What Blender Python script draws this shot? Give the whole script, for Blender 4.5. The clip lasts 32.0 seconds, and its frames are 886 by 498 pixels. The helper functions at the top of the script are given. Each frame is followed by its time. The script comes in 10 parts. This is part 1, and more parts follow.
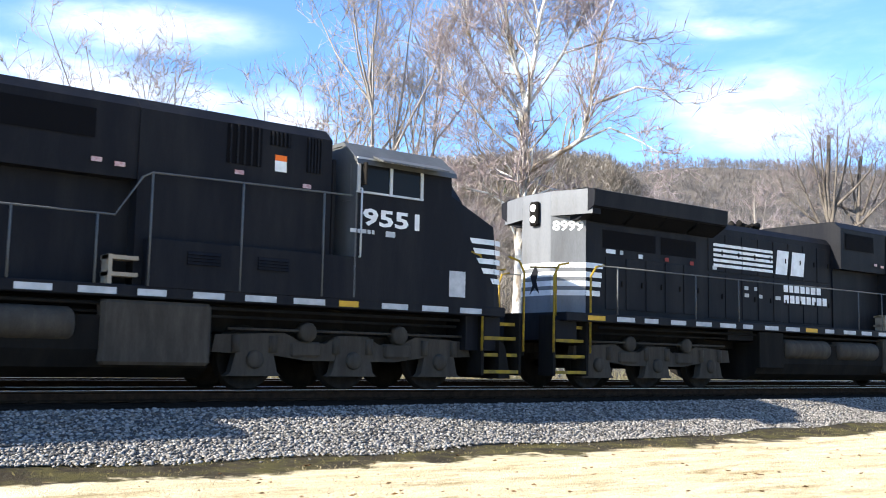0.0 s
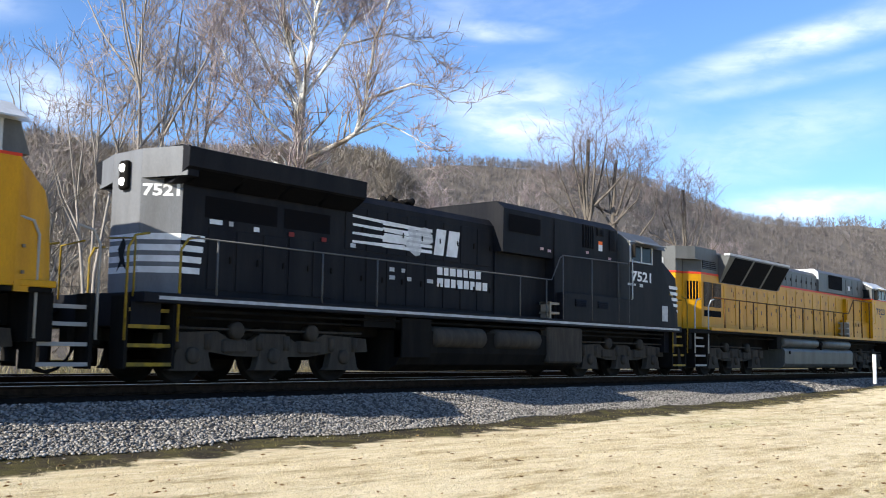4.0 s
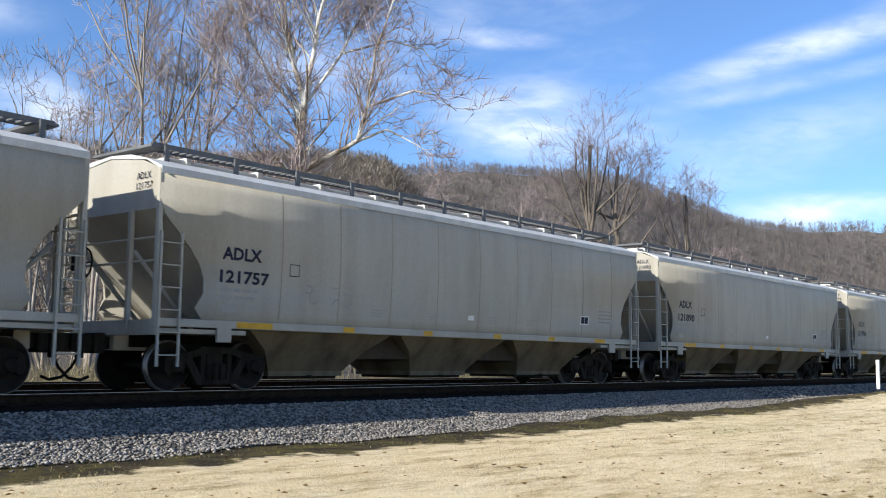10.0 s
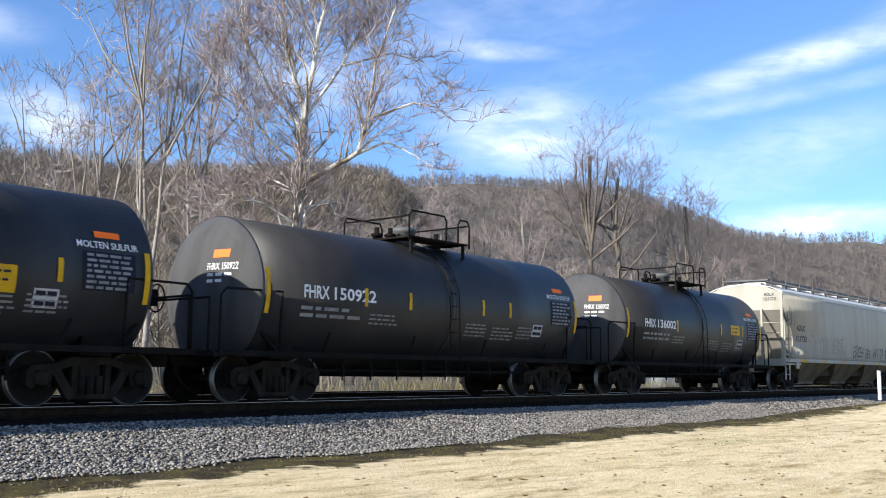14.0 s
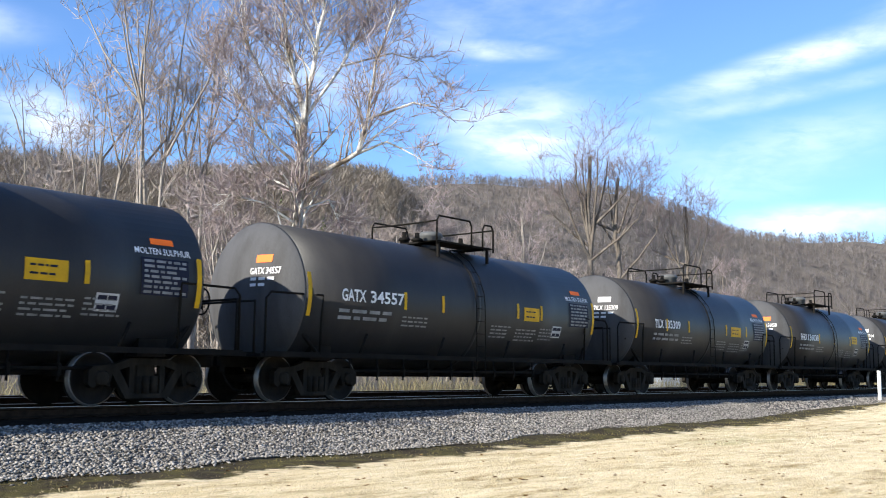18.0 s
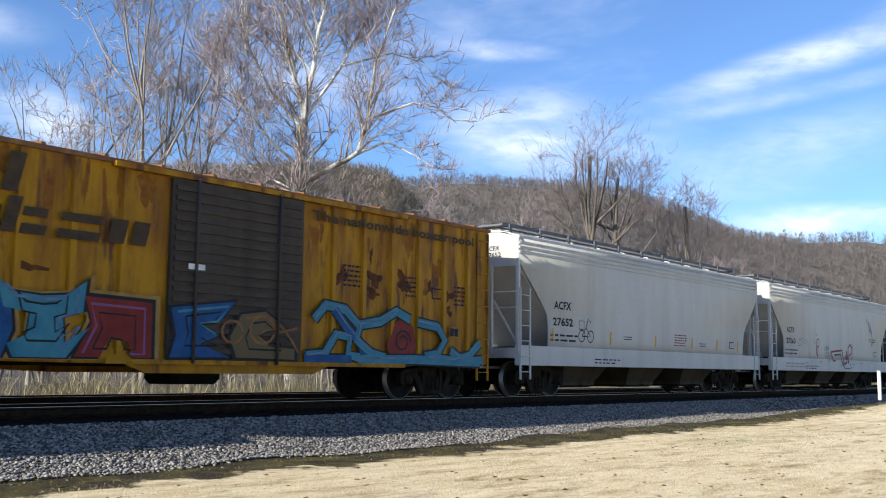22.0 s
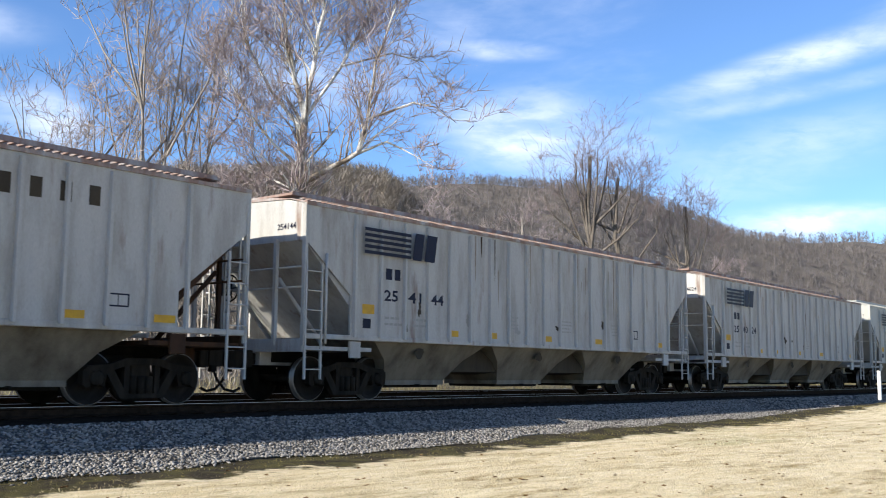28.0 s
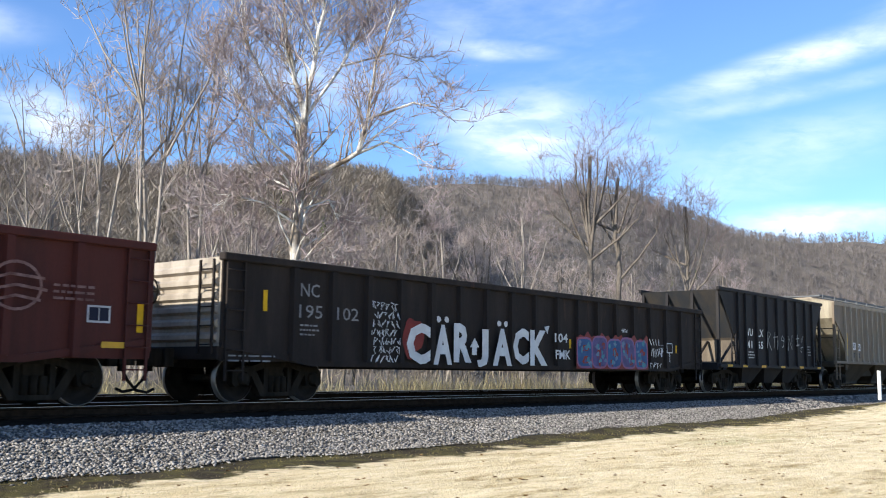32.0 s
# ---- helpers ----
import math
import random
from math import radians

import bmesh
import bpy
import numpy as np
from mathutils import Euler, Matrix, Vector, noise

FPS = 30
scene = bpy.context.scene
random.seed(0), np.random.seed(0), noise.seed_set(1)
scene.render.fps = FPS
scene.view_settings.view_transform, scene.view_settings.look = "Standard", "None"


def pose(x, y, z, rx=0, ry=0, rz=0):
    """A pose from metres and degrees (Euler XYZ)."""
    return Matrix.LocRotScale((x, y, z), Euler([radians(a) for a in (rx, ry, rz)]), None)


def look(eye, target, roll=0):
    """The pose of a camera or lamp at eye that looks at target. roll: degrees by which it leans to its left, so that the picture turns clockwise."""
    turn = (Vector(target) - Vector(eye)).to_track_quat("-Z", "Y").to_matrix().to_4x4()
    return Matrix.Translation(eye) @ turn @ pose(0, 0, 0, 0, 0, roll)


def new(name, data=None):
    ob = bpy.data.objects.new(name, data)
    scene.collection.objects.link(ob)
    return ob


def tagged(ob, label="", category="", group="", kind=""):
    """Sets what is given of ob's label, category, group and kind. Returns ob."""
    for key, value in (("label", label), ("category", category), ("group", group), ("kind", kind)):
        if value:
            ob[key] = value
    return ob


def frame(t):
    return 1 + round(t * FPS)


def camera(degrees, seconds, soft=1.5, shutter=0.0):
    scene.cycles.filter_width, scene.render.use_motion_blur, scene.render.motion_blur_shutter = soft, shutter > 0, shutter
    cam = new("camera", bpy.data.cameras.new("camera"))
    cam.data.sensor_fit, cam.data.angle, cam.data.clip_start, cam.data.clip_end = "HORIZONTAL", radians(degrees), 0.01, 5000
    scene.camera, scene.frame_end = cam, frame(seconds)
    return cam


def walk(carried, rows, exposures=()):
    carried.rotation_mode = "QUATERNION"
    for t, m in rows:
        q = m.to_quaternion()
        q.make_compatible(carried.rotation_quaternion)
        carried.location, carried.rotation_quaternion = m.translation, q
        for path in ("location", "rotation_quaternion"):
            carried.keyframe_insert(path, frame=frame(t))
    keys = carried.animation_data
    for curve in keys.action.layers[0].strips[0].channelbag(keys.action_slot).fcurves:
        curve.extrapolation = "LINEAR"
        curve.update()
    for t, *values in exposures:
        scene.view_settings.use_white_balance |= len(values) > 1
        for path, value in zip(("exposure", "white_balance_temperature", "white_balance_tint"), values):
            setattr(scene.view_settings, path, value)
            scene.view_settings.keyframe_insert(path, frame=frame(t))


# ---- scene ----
from mathutils.geometry import tessellate_polygon

# The camera stands still on the lawn and only turns: a quick pan at the start, then small tilts.
EYE = Vector((0.0, -15.99, 0.608))
cam = camera(48.0, 32.0, soft=1.0, shutter=0.05)


def facing(yaw, pitch, roll):
    """Pose at EYE; yaw in degrees from the track's direction towards the far side."""
    y, p = radians(yaw), radians(pitch)
    return look(EYE, EYE + Vector((math.cos(y) * math.cos(p), math.sin(y) * math.cos(p), math.sin(p))), roll)


walk(cam, [(t, facing(y, p, r)) for t, y, p, r in [
    (0, 52.503, 6.205, 1.175), (0.5, 46.831, 6.191, 1.027), (1, 42.951, 6.175, 0.748), (1.5, 41.970, 6.110, 0.738),
    (2, 41.991, 6.091, 0.791), (2.5, 40.812, 6.162, 0.753), (3, 40.007, 6.062, 0.886), (3.5, 39.376, 5.978, 0.833),
    (5.5, 39.767, 6.081, 0.903), (6, 39.794, 5.929, 0.844), (6.5, 39.651, 6.018, 0.756), (7, 39.480, 6.025, 0.804),
    (7.5, 39.490, 6.060, 0.677), (8, 39.494, 6.073, 0.766), (8.5, 39.494, 6.108, 0.647), (9, 39.491, 6.085, 0.718),
    (9.5, 39.556, 6.215, 0.688), (10, 39.550, 6.386, 0.674), (10.5, 39.559, 7.038, 0.663), (11, 39.607, 6.901, 0.721),
    (11.5, 39.596, 6.865, 0.783), (12, 39.596, 7.023, 0.460), (12.5, 39.581, 7.070, 0.532), (14, 39.577, 7.066, 0.524),
    (32, 39.577, 7.066, 0.524)
]], exposures=[(0, 1.56), (0.5, 1.49), (1, 1.30), (1.5, 1.16), (2, 1.02), (3, 0.96), (3.5, 0.92), (5.5, 0.90), (6, 0.82), (7, 0.77), (8, 0.70), (10, 0.68), (12, 0.68), (13, 0.66), (13.7, 0.76), (14, 0.86), (17, 1.04), (20, 1.00), (20.6, 0.80), (21, 0.72), (22, 0.72), (22.6, 0.80), (23, 0.90), (24, 0.86), (25, 0.78), (28, 0.80), (29, 0.84), (30, 0.98), (32, 0.98)])

# ---- light ----
SUN_DIR = Vector((-1.2, 0.28, 0.67)).normalized()
sun = new("sun", bpy.data.lights.new("sun", "SUN"))
sun.data.energy, sun.data.angle, sun.data.color = 5.0, radians(0.55), (1.0, 0.955, 0.85)
sun.rotation_mode = "QUATERNION"
sun.rotation_quaternion = SUN_DIR.to_track_quat("Z", "Y")
scene.view_settings.exposure = 0.0

world = bpy.data.worlds.new("world")
scene.world = world
world.use_nodes = True
wn, wl = world.node_tree.nodes, world.node_tree.links
sky = wn.new("ShaderNodeTexSky")
sky.sky_type, sky.sun_disc = "NISHITA", False
sky.sun_elevation = math.asin(SUN_DIR.z)
sky.sun_rotation = math.atan2(SUN_DIR.x, SUN_DIR.y)
sky.air_density, sky.dust_density, sky.ozone_density = 1.0, 0.3, 2.5


def cloud_field():
    """Cloud cover over the sky's bearing and height in degrees: wind-drawn cirrus, soft banks, and broken thin cloud elsewhere."""
    tc = wn.new("ShaderNodeTexCoord")
    sep = wn.new("ShaderNodeSeparateXYZ")
    wl.new(tc.outputs["Generated"], sep.inputs[0])

    def op(kind, a, b=None, clamp=False):
        m = wn.new("ShaderNodeMath")
        m.operation, m.use_clamp = kind, clamp
        for i, q in enumerate((a, b)):
            if q is None:
                continue
            if isinstance(q, (int, float)):
                m.inputs[i].default_value = q
            else:
                wl.new(q, m.inputs[i])
        return m.outputs[0]

    bearing = op("MULTIPLY", op("ARCTAN2", sep.outputs["Y"], sep.outputs["X"]), 57.2958)
    height = op("MULTIPLY", op("ARCSINE", sep.outputs["Z"]), 57.2958)
    flat = wn.new("ShaderNodeCombineXYZ")
    wl.new(bearing, flat.inputs[0])
    wl.new(height, flat.inputs[1])

    def noise_at(scale, stretch, turn, lo, hi, detail=8, distort=0.4, shift=0.0):
        mp = wn.new("ShaderNodeMapping")
        mp.inputs["Rotation"].default_value = (0, 0, turn)
        mp.inputs["Scale"].default_value = stretch
        mp.inputs["Location"].default_value = (shift, shift, 0)
        wl.new(flat.outputs[0], mp.inputs[0])
        nz = wn.new("ShaderNodeTexNoise")
        nz.inputs["Scale"].default_value, nz.inputs["Detail"].default_value, nz.inputs["Roughness"].default_value = scale, detail, 0.58
        nz.inputs["Distortion"].default_value = distort
        wl.new(mp.outputs[0], nz.inputs[0])
        mr = wn.new("ShaderNodeMapRange")
        mr.interpolation_type = "SMOOTHSTEP"
        mr.inputs["From Min"].default_value, mr.inputs["From Max"].default_value = lo, hi
        wl.new(nz.outputs["Fac"], mr.inputs["Value"])
        return mr.outputs[0]

    # bank: bearing, height, half length, half depth, tilt, density
    banks = ((19.0, 17.0, 7.6, 0.95, -0.22, 0.62), (19.5, 15.2, 8.0, 0.5, -0.13, 0.32), (35.5, 14.0, 4.6, 1.9, -0.10, 0.74), (18.6, 8.3, 4.6, 0.85, 0.0, 0.95), (61.2, 13.2, 2.3, 1.5, 0.5, 0.62), (36.2, 18.3, 3.0, 0.5, 0.05, 0.55),
             (20.5, 11.6, 6.5, 1.9, -0.25, 0.34), (70.0, 17.6, 6.5, 1.3, -0.05, 0.62), (72.0, 14.6, 8.0, 1.1, 0.10, 0.80), (31.5, 12.5, 6.0, 1.6, 0.0, 0.30), (48.0, 17.0, 7.0, 2.4, 0.1, 0.35))
    total = op("MULTIPLY", noise_at(0.075, (0.6, 1.6, 1), 0.2, 0.50, 0.78, shift=5.0), 0.30)
    for bx, by, sx, sy, tilt, dense in banks:
        mp = wn.new("ShaderNodeMapping")
        mp.vector_type = "TEXTURE"
        mp.inputs["Location"].default_value, mp.inputs["Rotation"].default_value, mp.inputs["Scale"].default_value = (bx, by, 0), (0, 0, tilt), (sx * 1.5, sy * 1.5, 1)
        wl.new(flat.outputs[0], mp.inputs[0])
        ln = wn.new("ShaderNodeVectorMath")
        ln.operation = "LENGTH"
        wl.new(mp.outputs[0], ln.inputs[0])
        mr = wn.new("ShaderNodeMapRange")
        mr.interpolation_type = "SMOOTHSTEP"
        mr.inputs["From Min"].default_value, mr.inputs["From Max"].default_value = 1.0, 0.1
        wl.new(ln.outputs["Value"], mr.inputs["Value"])
        total = op("ADD", total, op("MULTIPLY", mr.outputs[0], dense))
    broken = op("MULTIPLY", noise_at(0.22, (0.55, 1.7, 1), -0.15, 0.28, 0.70), noise_at(0.9, (0.5, 1.5, 1), -0.2, 0.15, 0.62))
    cover = op("MULTIPLY", total, op("ADD", op("MULTIPLY", broken, 0.95), 0.22))
    return op("MULTIPLY", cover, 0.95, True)


cover = cloud_field()
tint = wn.new("ShaderNodeMix")
tint.data_type, tint.blend_type = "RGBA", "MULTIPLY"
tint.inputs["Factor"].default_value = 1.0
tint.inputs["B"].default_value = (0.79, 1.02, 1.345, 1)
wl.new(sky.outputs[0], tint.inputs["A"])
mixer = wn.new("ShaderNodeMix")
mixer.data_type = "RGBA"
mixer.inputs["B"].default_value = (8.6, 9.1, 10.2, 1)
wl.new(cover, mixer.inputs["Factor"])
wl.new(tint.outputs["Result"], mixer.inputs["A"])
background = wn["Background"]
background.inputs["Strength"].default_value = 0.090
wl.new(mixer.outputs["Result"], background.inputs["Color"])

# ---- geometry helpers ----


class Geo:
    """Collects vertices and faces of one mesh."""

    def __init__(self):
        self.v, self.f, self.s = [], [], []

    def add(self, verts, faces, smooth=False):
        n = len(self.v)
        self.v += [tuple(p) for p in verts]
        self.f += [tuple(i + n for i in f) for f in faces]
        self.s += [smooth] * len(faces)
        return self

    def box(self, x0, y0, z0, x1, y1, z1, c=0.0):
        x0, x1, y0, y1, z0, z1 = min(x0, x1), max(x0, x1), min(y0, y1), max(y0, y1), min(z0, z1), max(z0, z1)
        if c <= 0:
            return self.add([(x, y, z) for x in (x0, x1) for y in (y0, y1) for z in (z0, z1)],
                            [(0, 1, 3, 2), (4, 6, 7, 5), (0, 4, 5, 1), (2, 3, 7, 6), (0, 2, 6, 4), (1, 5, 7, 3)])
        c = min(c, (x1 - x0) * 0.45, (y1 - y0) * 0.45, (z1 - z0) * 0.45)
        ring = lambda z, d: [(x0 + d + a * c, y0 + d + b * c, z) for a, b in ((1, 0),)] and [
            (x0 + c + d, y0 + d, z), (x1 - c - d, y0 + d, z), (x1 - d, y0 + c + d, z), (x1 - d, y1 - c - d, z),
            (x1 - c - d, y1 - d, z), (x0 + c + d, y1 - d, z), (x0 + d, y1 - c - d, z), (x0 + d, y0 + c + d, z)]
        v = ring(z0, c * 0.7) + ring(z0 + c, 0) + ring(z1 - c, 0) + ring(z1, c * 0.7)
        f = [tuple(range(7, -1, -1)), tuple(range(24, 32))]
        for k in range(3):
            f += [(k * 8 + i, k * 8 + (i + 1) % 8, k * 8 + 8 + (i + 1) % 8, k * 8 + 8 + i) for i in range(8)]
        return self.add(v, f)

    def prism(self, prof, axis, a, b, smooth=False):
        """A closed outline, extruded along an axis from a to b. axis x: outline (y, z); y: (x, z); z: (x, y)."""
        n = len(prof)
        put = {"x": lambda p, t: (t, p[0], p[1]), "y": lambda p, t: (p[0], t, p[1]), "z": lambda p, t: (p[0], p[1], t)}[axis]
        v = [put(p, a) for p in prof] + [put(p, b) for p in prof]
        self.add(v, [(i, (i + 1) % n, n + (i + 1) % n, n + i) for i in range(n)], smooth)
        m = len(self.v) - 2 * n
        self.f += [tuple(m + i for i in range(n - 1, -1, -1)), tuple(m + n + i for i in range(n))]
        self.s += [False, False]
        return self

    def loft(self, rings, smooth=False, caps=True):
        """Rings of equally many points, joined one to the next."""
        n, v, f = len(rings[0]), [], []
        for r in rings:
            v += list(r)
        for k in range(len(rings) - 1):
            f += [(k * n + i, k * n + (i + 1) % n, (k + 1) * n + (i + 1) % n, (k + 1) * n + i) for i in range(n)]
        self.add(v, f, smooth)
        if caps:
            m = len(self.v) - len(v)
            self.f += [tuple(m + i for i in range(n - 1, -1, -1)), tuple(m + (len(rings) - 1) * n + i for i in range(n))]
            self.s += [False, False]
        return self

    def rod(self, p0, p1, r, n=6, r1=None, smooth=True, caps=True):
        return self.tube([p0, p1], r, n, r1, smooth, caps)

    def tube(self, pts, r, n=6, r1=None, smooth=True, caps=True):
        pts = [Vector(p) for p in pts]
        r1 = r if r1 is None else r1
        rings = []
        side = None
        for i, p in enumerate(pts):
            d = (pts[min(i + 1, len(pts) - 1)] - pts[max(i - 1, 0)]).normalized()
            if side is None:
                side = d.cross(Vector((0, 0, 1)) if abs(d.z) < 0.9 else Vector((1, 0, 0))).normalized()
            else:
                side = (side - d * side.dot(d)).normalized()
            up = d.cross(side)
            rr = r + (r1 - r) * i / max(1, len(pts) - 1)
            rings.append([p + (side * math.cos(k * math.tau / n) + up * math.sin(k * math.tau / n)) * rr for k in range(n)])
        return self.loft(rings, smooth, caps)

    def lathe(self, prof, centre, axis, n=20, smooth=True):
        """A profile of (radius, way along the axis), turned round the axis through centre."""
        c = Vector(centre)
        a, b, d = {"x": ((0, 1, 0), (0, 0, 1), (1, 0, 0)), "y": ((0, 0, 1), (1, 0, 0), (0, 1, 0)), "z": ((1, 0, 0), (0, 1, 0), (0, 0, 1))}[axis]
        a, b, d = Vector(a), Vector(b), Vector(d)
        return self.loft([[c + d * t + (a * math.cos(k * math.tau / n) + b * math.sin(k * math.tau / n)) * r for k in range(n)] for r, t in prof], smooth)

    def mesh(self, name):
        me = bpy.data.meshes.new(name)
        me.from_pydata(self.v, [], self.f)
        me.polygons.foreach_set("use_smooth", self.s)
        return me


def part(name, geo, material, parent=None, label="", kind=""):
    """Links a Geo or a mesh as one object under a thing or a part."""
    me = geo.mesh(name) if isinstance(geo, Geo) else geo
    if material is not None and not me.materials:
        me.materials.append(material)
    ob = new(name, me)
    if parent is not None:
        ob.parent = parent
    return tagged(ob, label=label, kind=kind)


MESHES = {}


def shared(key, make, material):
    """A mesh that alike parts share; make() gives its Geo the first time."""
    if key not in MESHES:
        me = make().mesh(key if isinstance(key, str) else str(key[0]))
        if material is not None:
            me.materials.append(material)
        MESHES[key] = me
    return MESHES[key]


def at(ob, x, y, z, rz=0.0):
    ob.location = (x, y, z)
    if rz:
        ob.rotation_euler = (0, 0, rz)
    return ob


# ---- materials ----


def surface(name, colour, rough=0.6, metal=0.0, other=None, scale=3.0, detail=6, lo=0.35, hi=0.65, fine=0.0, fine_scale=60.0, bump=0.0, bump_scale=40.0,
            third=None, third_scale=0.8, third_lo=0.55, third_hi=0.7, stretch=(1, 1, 1), spec=0.16, coords="Object", rnd=0.0):
    """Principled material: a base colour that noise turns towards a second and a third one, with fine grain and relief."""
    m = bpy.data.materials.new(name)
    m.use_nodes = True
    nt = m.node_tree
    n, l = nt.nodes, nt.links
    b = n["Principled BSDF"]
    b.inputs["Roughness"].default_value, b.inputs["Metallic"].default_value = rough, metal
    b.inputs["Specular IOR Level"].default_value = spec
    tc = n.new("ShaderNodeTexCoord")
    mp = n.new("ShaderNodeMapping")
    mp.inputs["Scale"].default_value = stretch
    l.new(tc.outputs[coords], mp.inputs[0])

    def noise_tex(sc, dt, rg=0.6):
        z = n.new("ShaderNodeTexNoise")
        z.inputs["Scale"].default_value, z.inputs["Detail"].default_value, z.inputs["Roughness"].default_value = sc, dt, rg
        l.new(mp.outputs[0], z.inputs[0])
        return z.outputs["Fac"]

    def ramp(x, a, c):
        r = n.new("ShaderNodeMapRange")
        r.inputs["From Min"].default_value, r.inputs["From Max"].default_value = a, c
        l.new(x, r.inputs["Value"])
        return r.outputs[0]

    def mix(fac, a, c, mode="MIX"):
        x = n.new("ShaderNodeMix")
        x.data_type, x.blend_type = "RGBA", mode
        if isinstance(fac, float):
            x.inputs["Factor"].default_value = fac
        else:
            l.new(fac, x.inputs["Factor"])
        for slot, val in (("A", a), ("B", c)):
            if isinstance(val, tuple):
                x.inputs[slot].default_value = (*val[:3], 1)
            else:
                l.new(val, x.inputs[slot])
        return x.outputs["Result"]

    col = tuple(colour)
    if other:
        col = mix(ramp(noise_tex(scale, detail), lo, hi), col, tuple(other))
    if third:
        col = mix(ramp(noise_tex(third_scale, 5), third_lo, third_hi), col, tuple(third))
    if fine:
        g = ramp(noise_tex(fine_scale, 3), 0.3, 0.7)
        col = mix(g, mix(fine, col, (0.0, 0.0, 0.0)), mix(1.0, col, (1 + fine,) * 3, "MULTIPLY"))
    if rnd:
        info = n.new("ShaderNodeObjectInfo")
        col = mix(ramp(info.outputs["Random"], 0, 1), mix(rnd, col, (0.0, 0.0, 0.0)), mix(1.0, col, (1 + rnd,) * 3, "MULTIPLY"))
    if isinstance(col, tuple):
        b.inputs["Base Color"].default_value = (*col, 1)
    else:
        l.new(col, b.inputs["Base Color"])
    if bump:
        bp = n.new("ShaderNodeBump")
        bp.inputs["Strength"].default_value, bp.inputs["Distance"].default_value = bump, 0.02
        l.new(noise_tex(bump_scale, 4), bp.inputs["Height"])
        l.new(bp.outputs[0], b.inputs["Normal"])
    return m


def emission(name, colour, strength):
    m = bpy.data.materials.new(name)
    m.use_nodes = True
    b = m.node_tree.nodes["Principled BSDF"]
    b.inputs["Base Color"].default_value = (*colour, 1)
    b.inputs["Emission Color"].default_value = (*colour, 1)
    b.inputs["Emission Strength"].default_value = strength
    return m


# bank darker than its loose stones: shade in the gaps is coloured in
BALLAST = surface("ballast_stone", (0.060, 0.060, 0.062), 0.9, other=(0.115, 0.114, 0.112), scale=14, detail=4, fine=0.25, fine_scale=45, bump=0.9, bump_scale=22, spec=0.03)
# bed and tie browns are near black, with the train's shade in them
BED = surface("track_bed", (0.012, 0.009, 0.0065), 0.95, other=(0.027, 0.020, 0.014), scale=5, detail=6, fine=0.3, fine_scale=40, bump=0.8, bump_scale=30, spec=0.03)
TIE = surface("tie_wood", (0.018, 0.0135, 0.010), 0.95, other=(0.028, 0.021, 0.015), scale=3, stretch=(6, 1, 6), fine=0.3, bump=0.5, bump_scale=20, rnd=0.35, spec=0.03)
RAIL_SIDE = surface("rail_rust", (0.022, 0.014, 0.009), 0.9, other=(0.04, 0.025, 0.016), scale=8, fine=0.2, spec=0.03)
RAIL_TOP = surface("rail_polished", (0.42, 0.42, 0.43), 0.38, 1.0)
BARK_WHITE = surface("sycamore_bark", (0.70, 0.68, 0.63), 0.8, other=(0.22, 0.175, 0.13), scale=0.9, detail=6, lo=0.40, hi=0.57, fine=0.2, fine_scale=14, bump=0.4, bump_scale=9, stretch=(1, 1, 0.55))
BARK_DARK = surface("dark_bark", (0.085, 0.07, 0.058), 0.9, other=(0.17, 0.145, 0.12), scale=2.0, fine=0.25, fine_scale=18, bump=0.6, bump_scale=14, stretch=(1, 1, 0.3))
BARK_GREY = surface("grey_bark", (0.20, 0.172, 0.15), 0.9, other=(0.34, 0.305, 0.265), scale=2.2, fine=0.25, fine_scale=18, bump=0.6, bump_scale=14, stretch=(1, 1, 0.3))
TWIG = surface("twigs", (0.27, 0.225, 0.205), 0.85, other=(0.38, 0.32, 0.29), scale=0.8)
TWIG_DARK = surface("dark_twigs", (0.17, 0.135, 0.13), 0.85, other=(0.25, 0.205, 0.195), scale=0.8)
TWIG_PALE = surface("pale_twigs", (0.38, 0.32, 0.31), 0.85, other=(0.24, 0.185, 0.18), scale=0.7)


def wood_stuff(name, a, b, low=0.62, high=1.42):
    """Bare woods seen from afar: every tree has its own tone."""
    m = surface(name, a, 0.95, other=b, scale=0.02, detail=3, spec=0.04)
    n, l = m.node_tree.nodes, m.node_tree.links
    geo = n.new("ShaderNodeNewGeometry")
    hsv = n.new("ShaderNodeHueSaturation")
    mr = n.new("ShaderNodeMapRange")
    mr.inputs["To Min"].default_value, mr.inputs["To Max"].default_value = low, high
    l.new(geo.outputs["Random Per Island"], mr.inputs["Value"])
    l.new(mr.outputs[0], hsv.inputs["Value"])
    old = n["Principled BSDF"].inputs["Base Color"].links[0].from_socket
    l.new(old, hsv.inputs["Color"])
    l.new(hsv.outputs[0], n["Principled BSDF"].inputs["Base Color"])
    return m


WOODS = wood_stuff("bare_woods", (0.215, 0.180, 0.147), (0.280, 0.240, 0.198), 0.78, 1.22)
WOODS_NEAR = wood_stuff("bare_wood_edge", (0.16, 0.135, 0.11), (0.30, 0.262, 0.218), 0.55, 1.35)
# bluer and greyer than the near woods: distance haze is in the tone
WOODS_FAR = wood_stuff("hazy_far_woods", (0.18, 0.16, 0.155), (0.23, 0.205, 0.192), 0.85, 1.15)
PINE = wood_stuff("pine_needles", (0.07, 0.085, 0.04), (0.10, 0.105, 0.05))
REED = wood_stuff("dry_reeds", (0.52, 0.43, 0.24), (0.38, 0.32, 0.15), 0.5, 1.35)
STRAW = wood_stuff("dry_grass_blades", (0.64, 0.53, 0.33), (0.52, 0.42, 0.24), 0.5, 1.3)


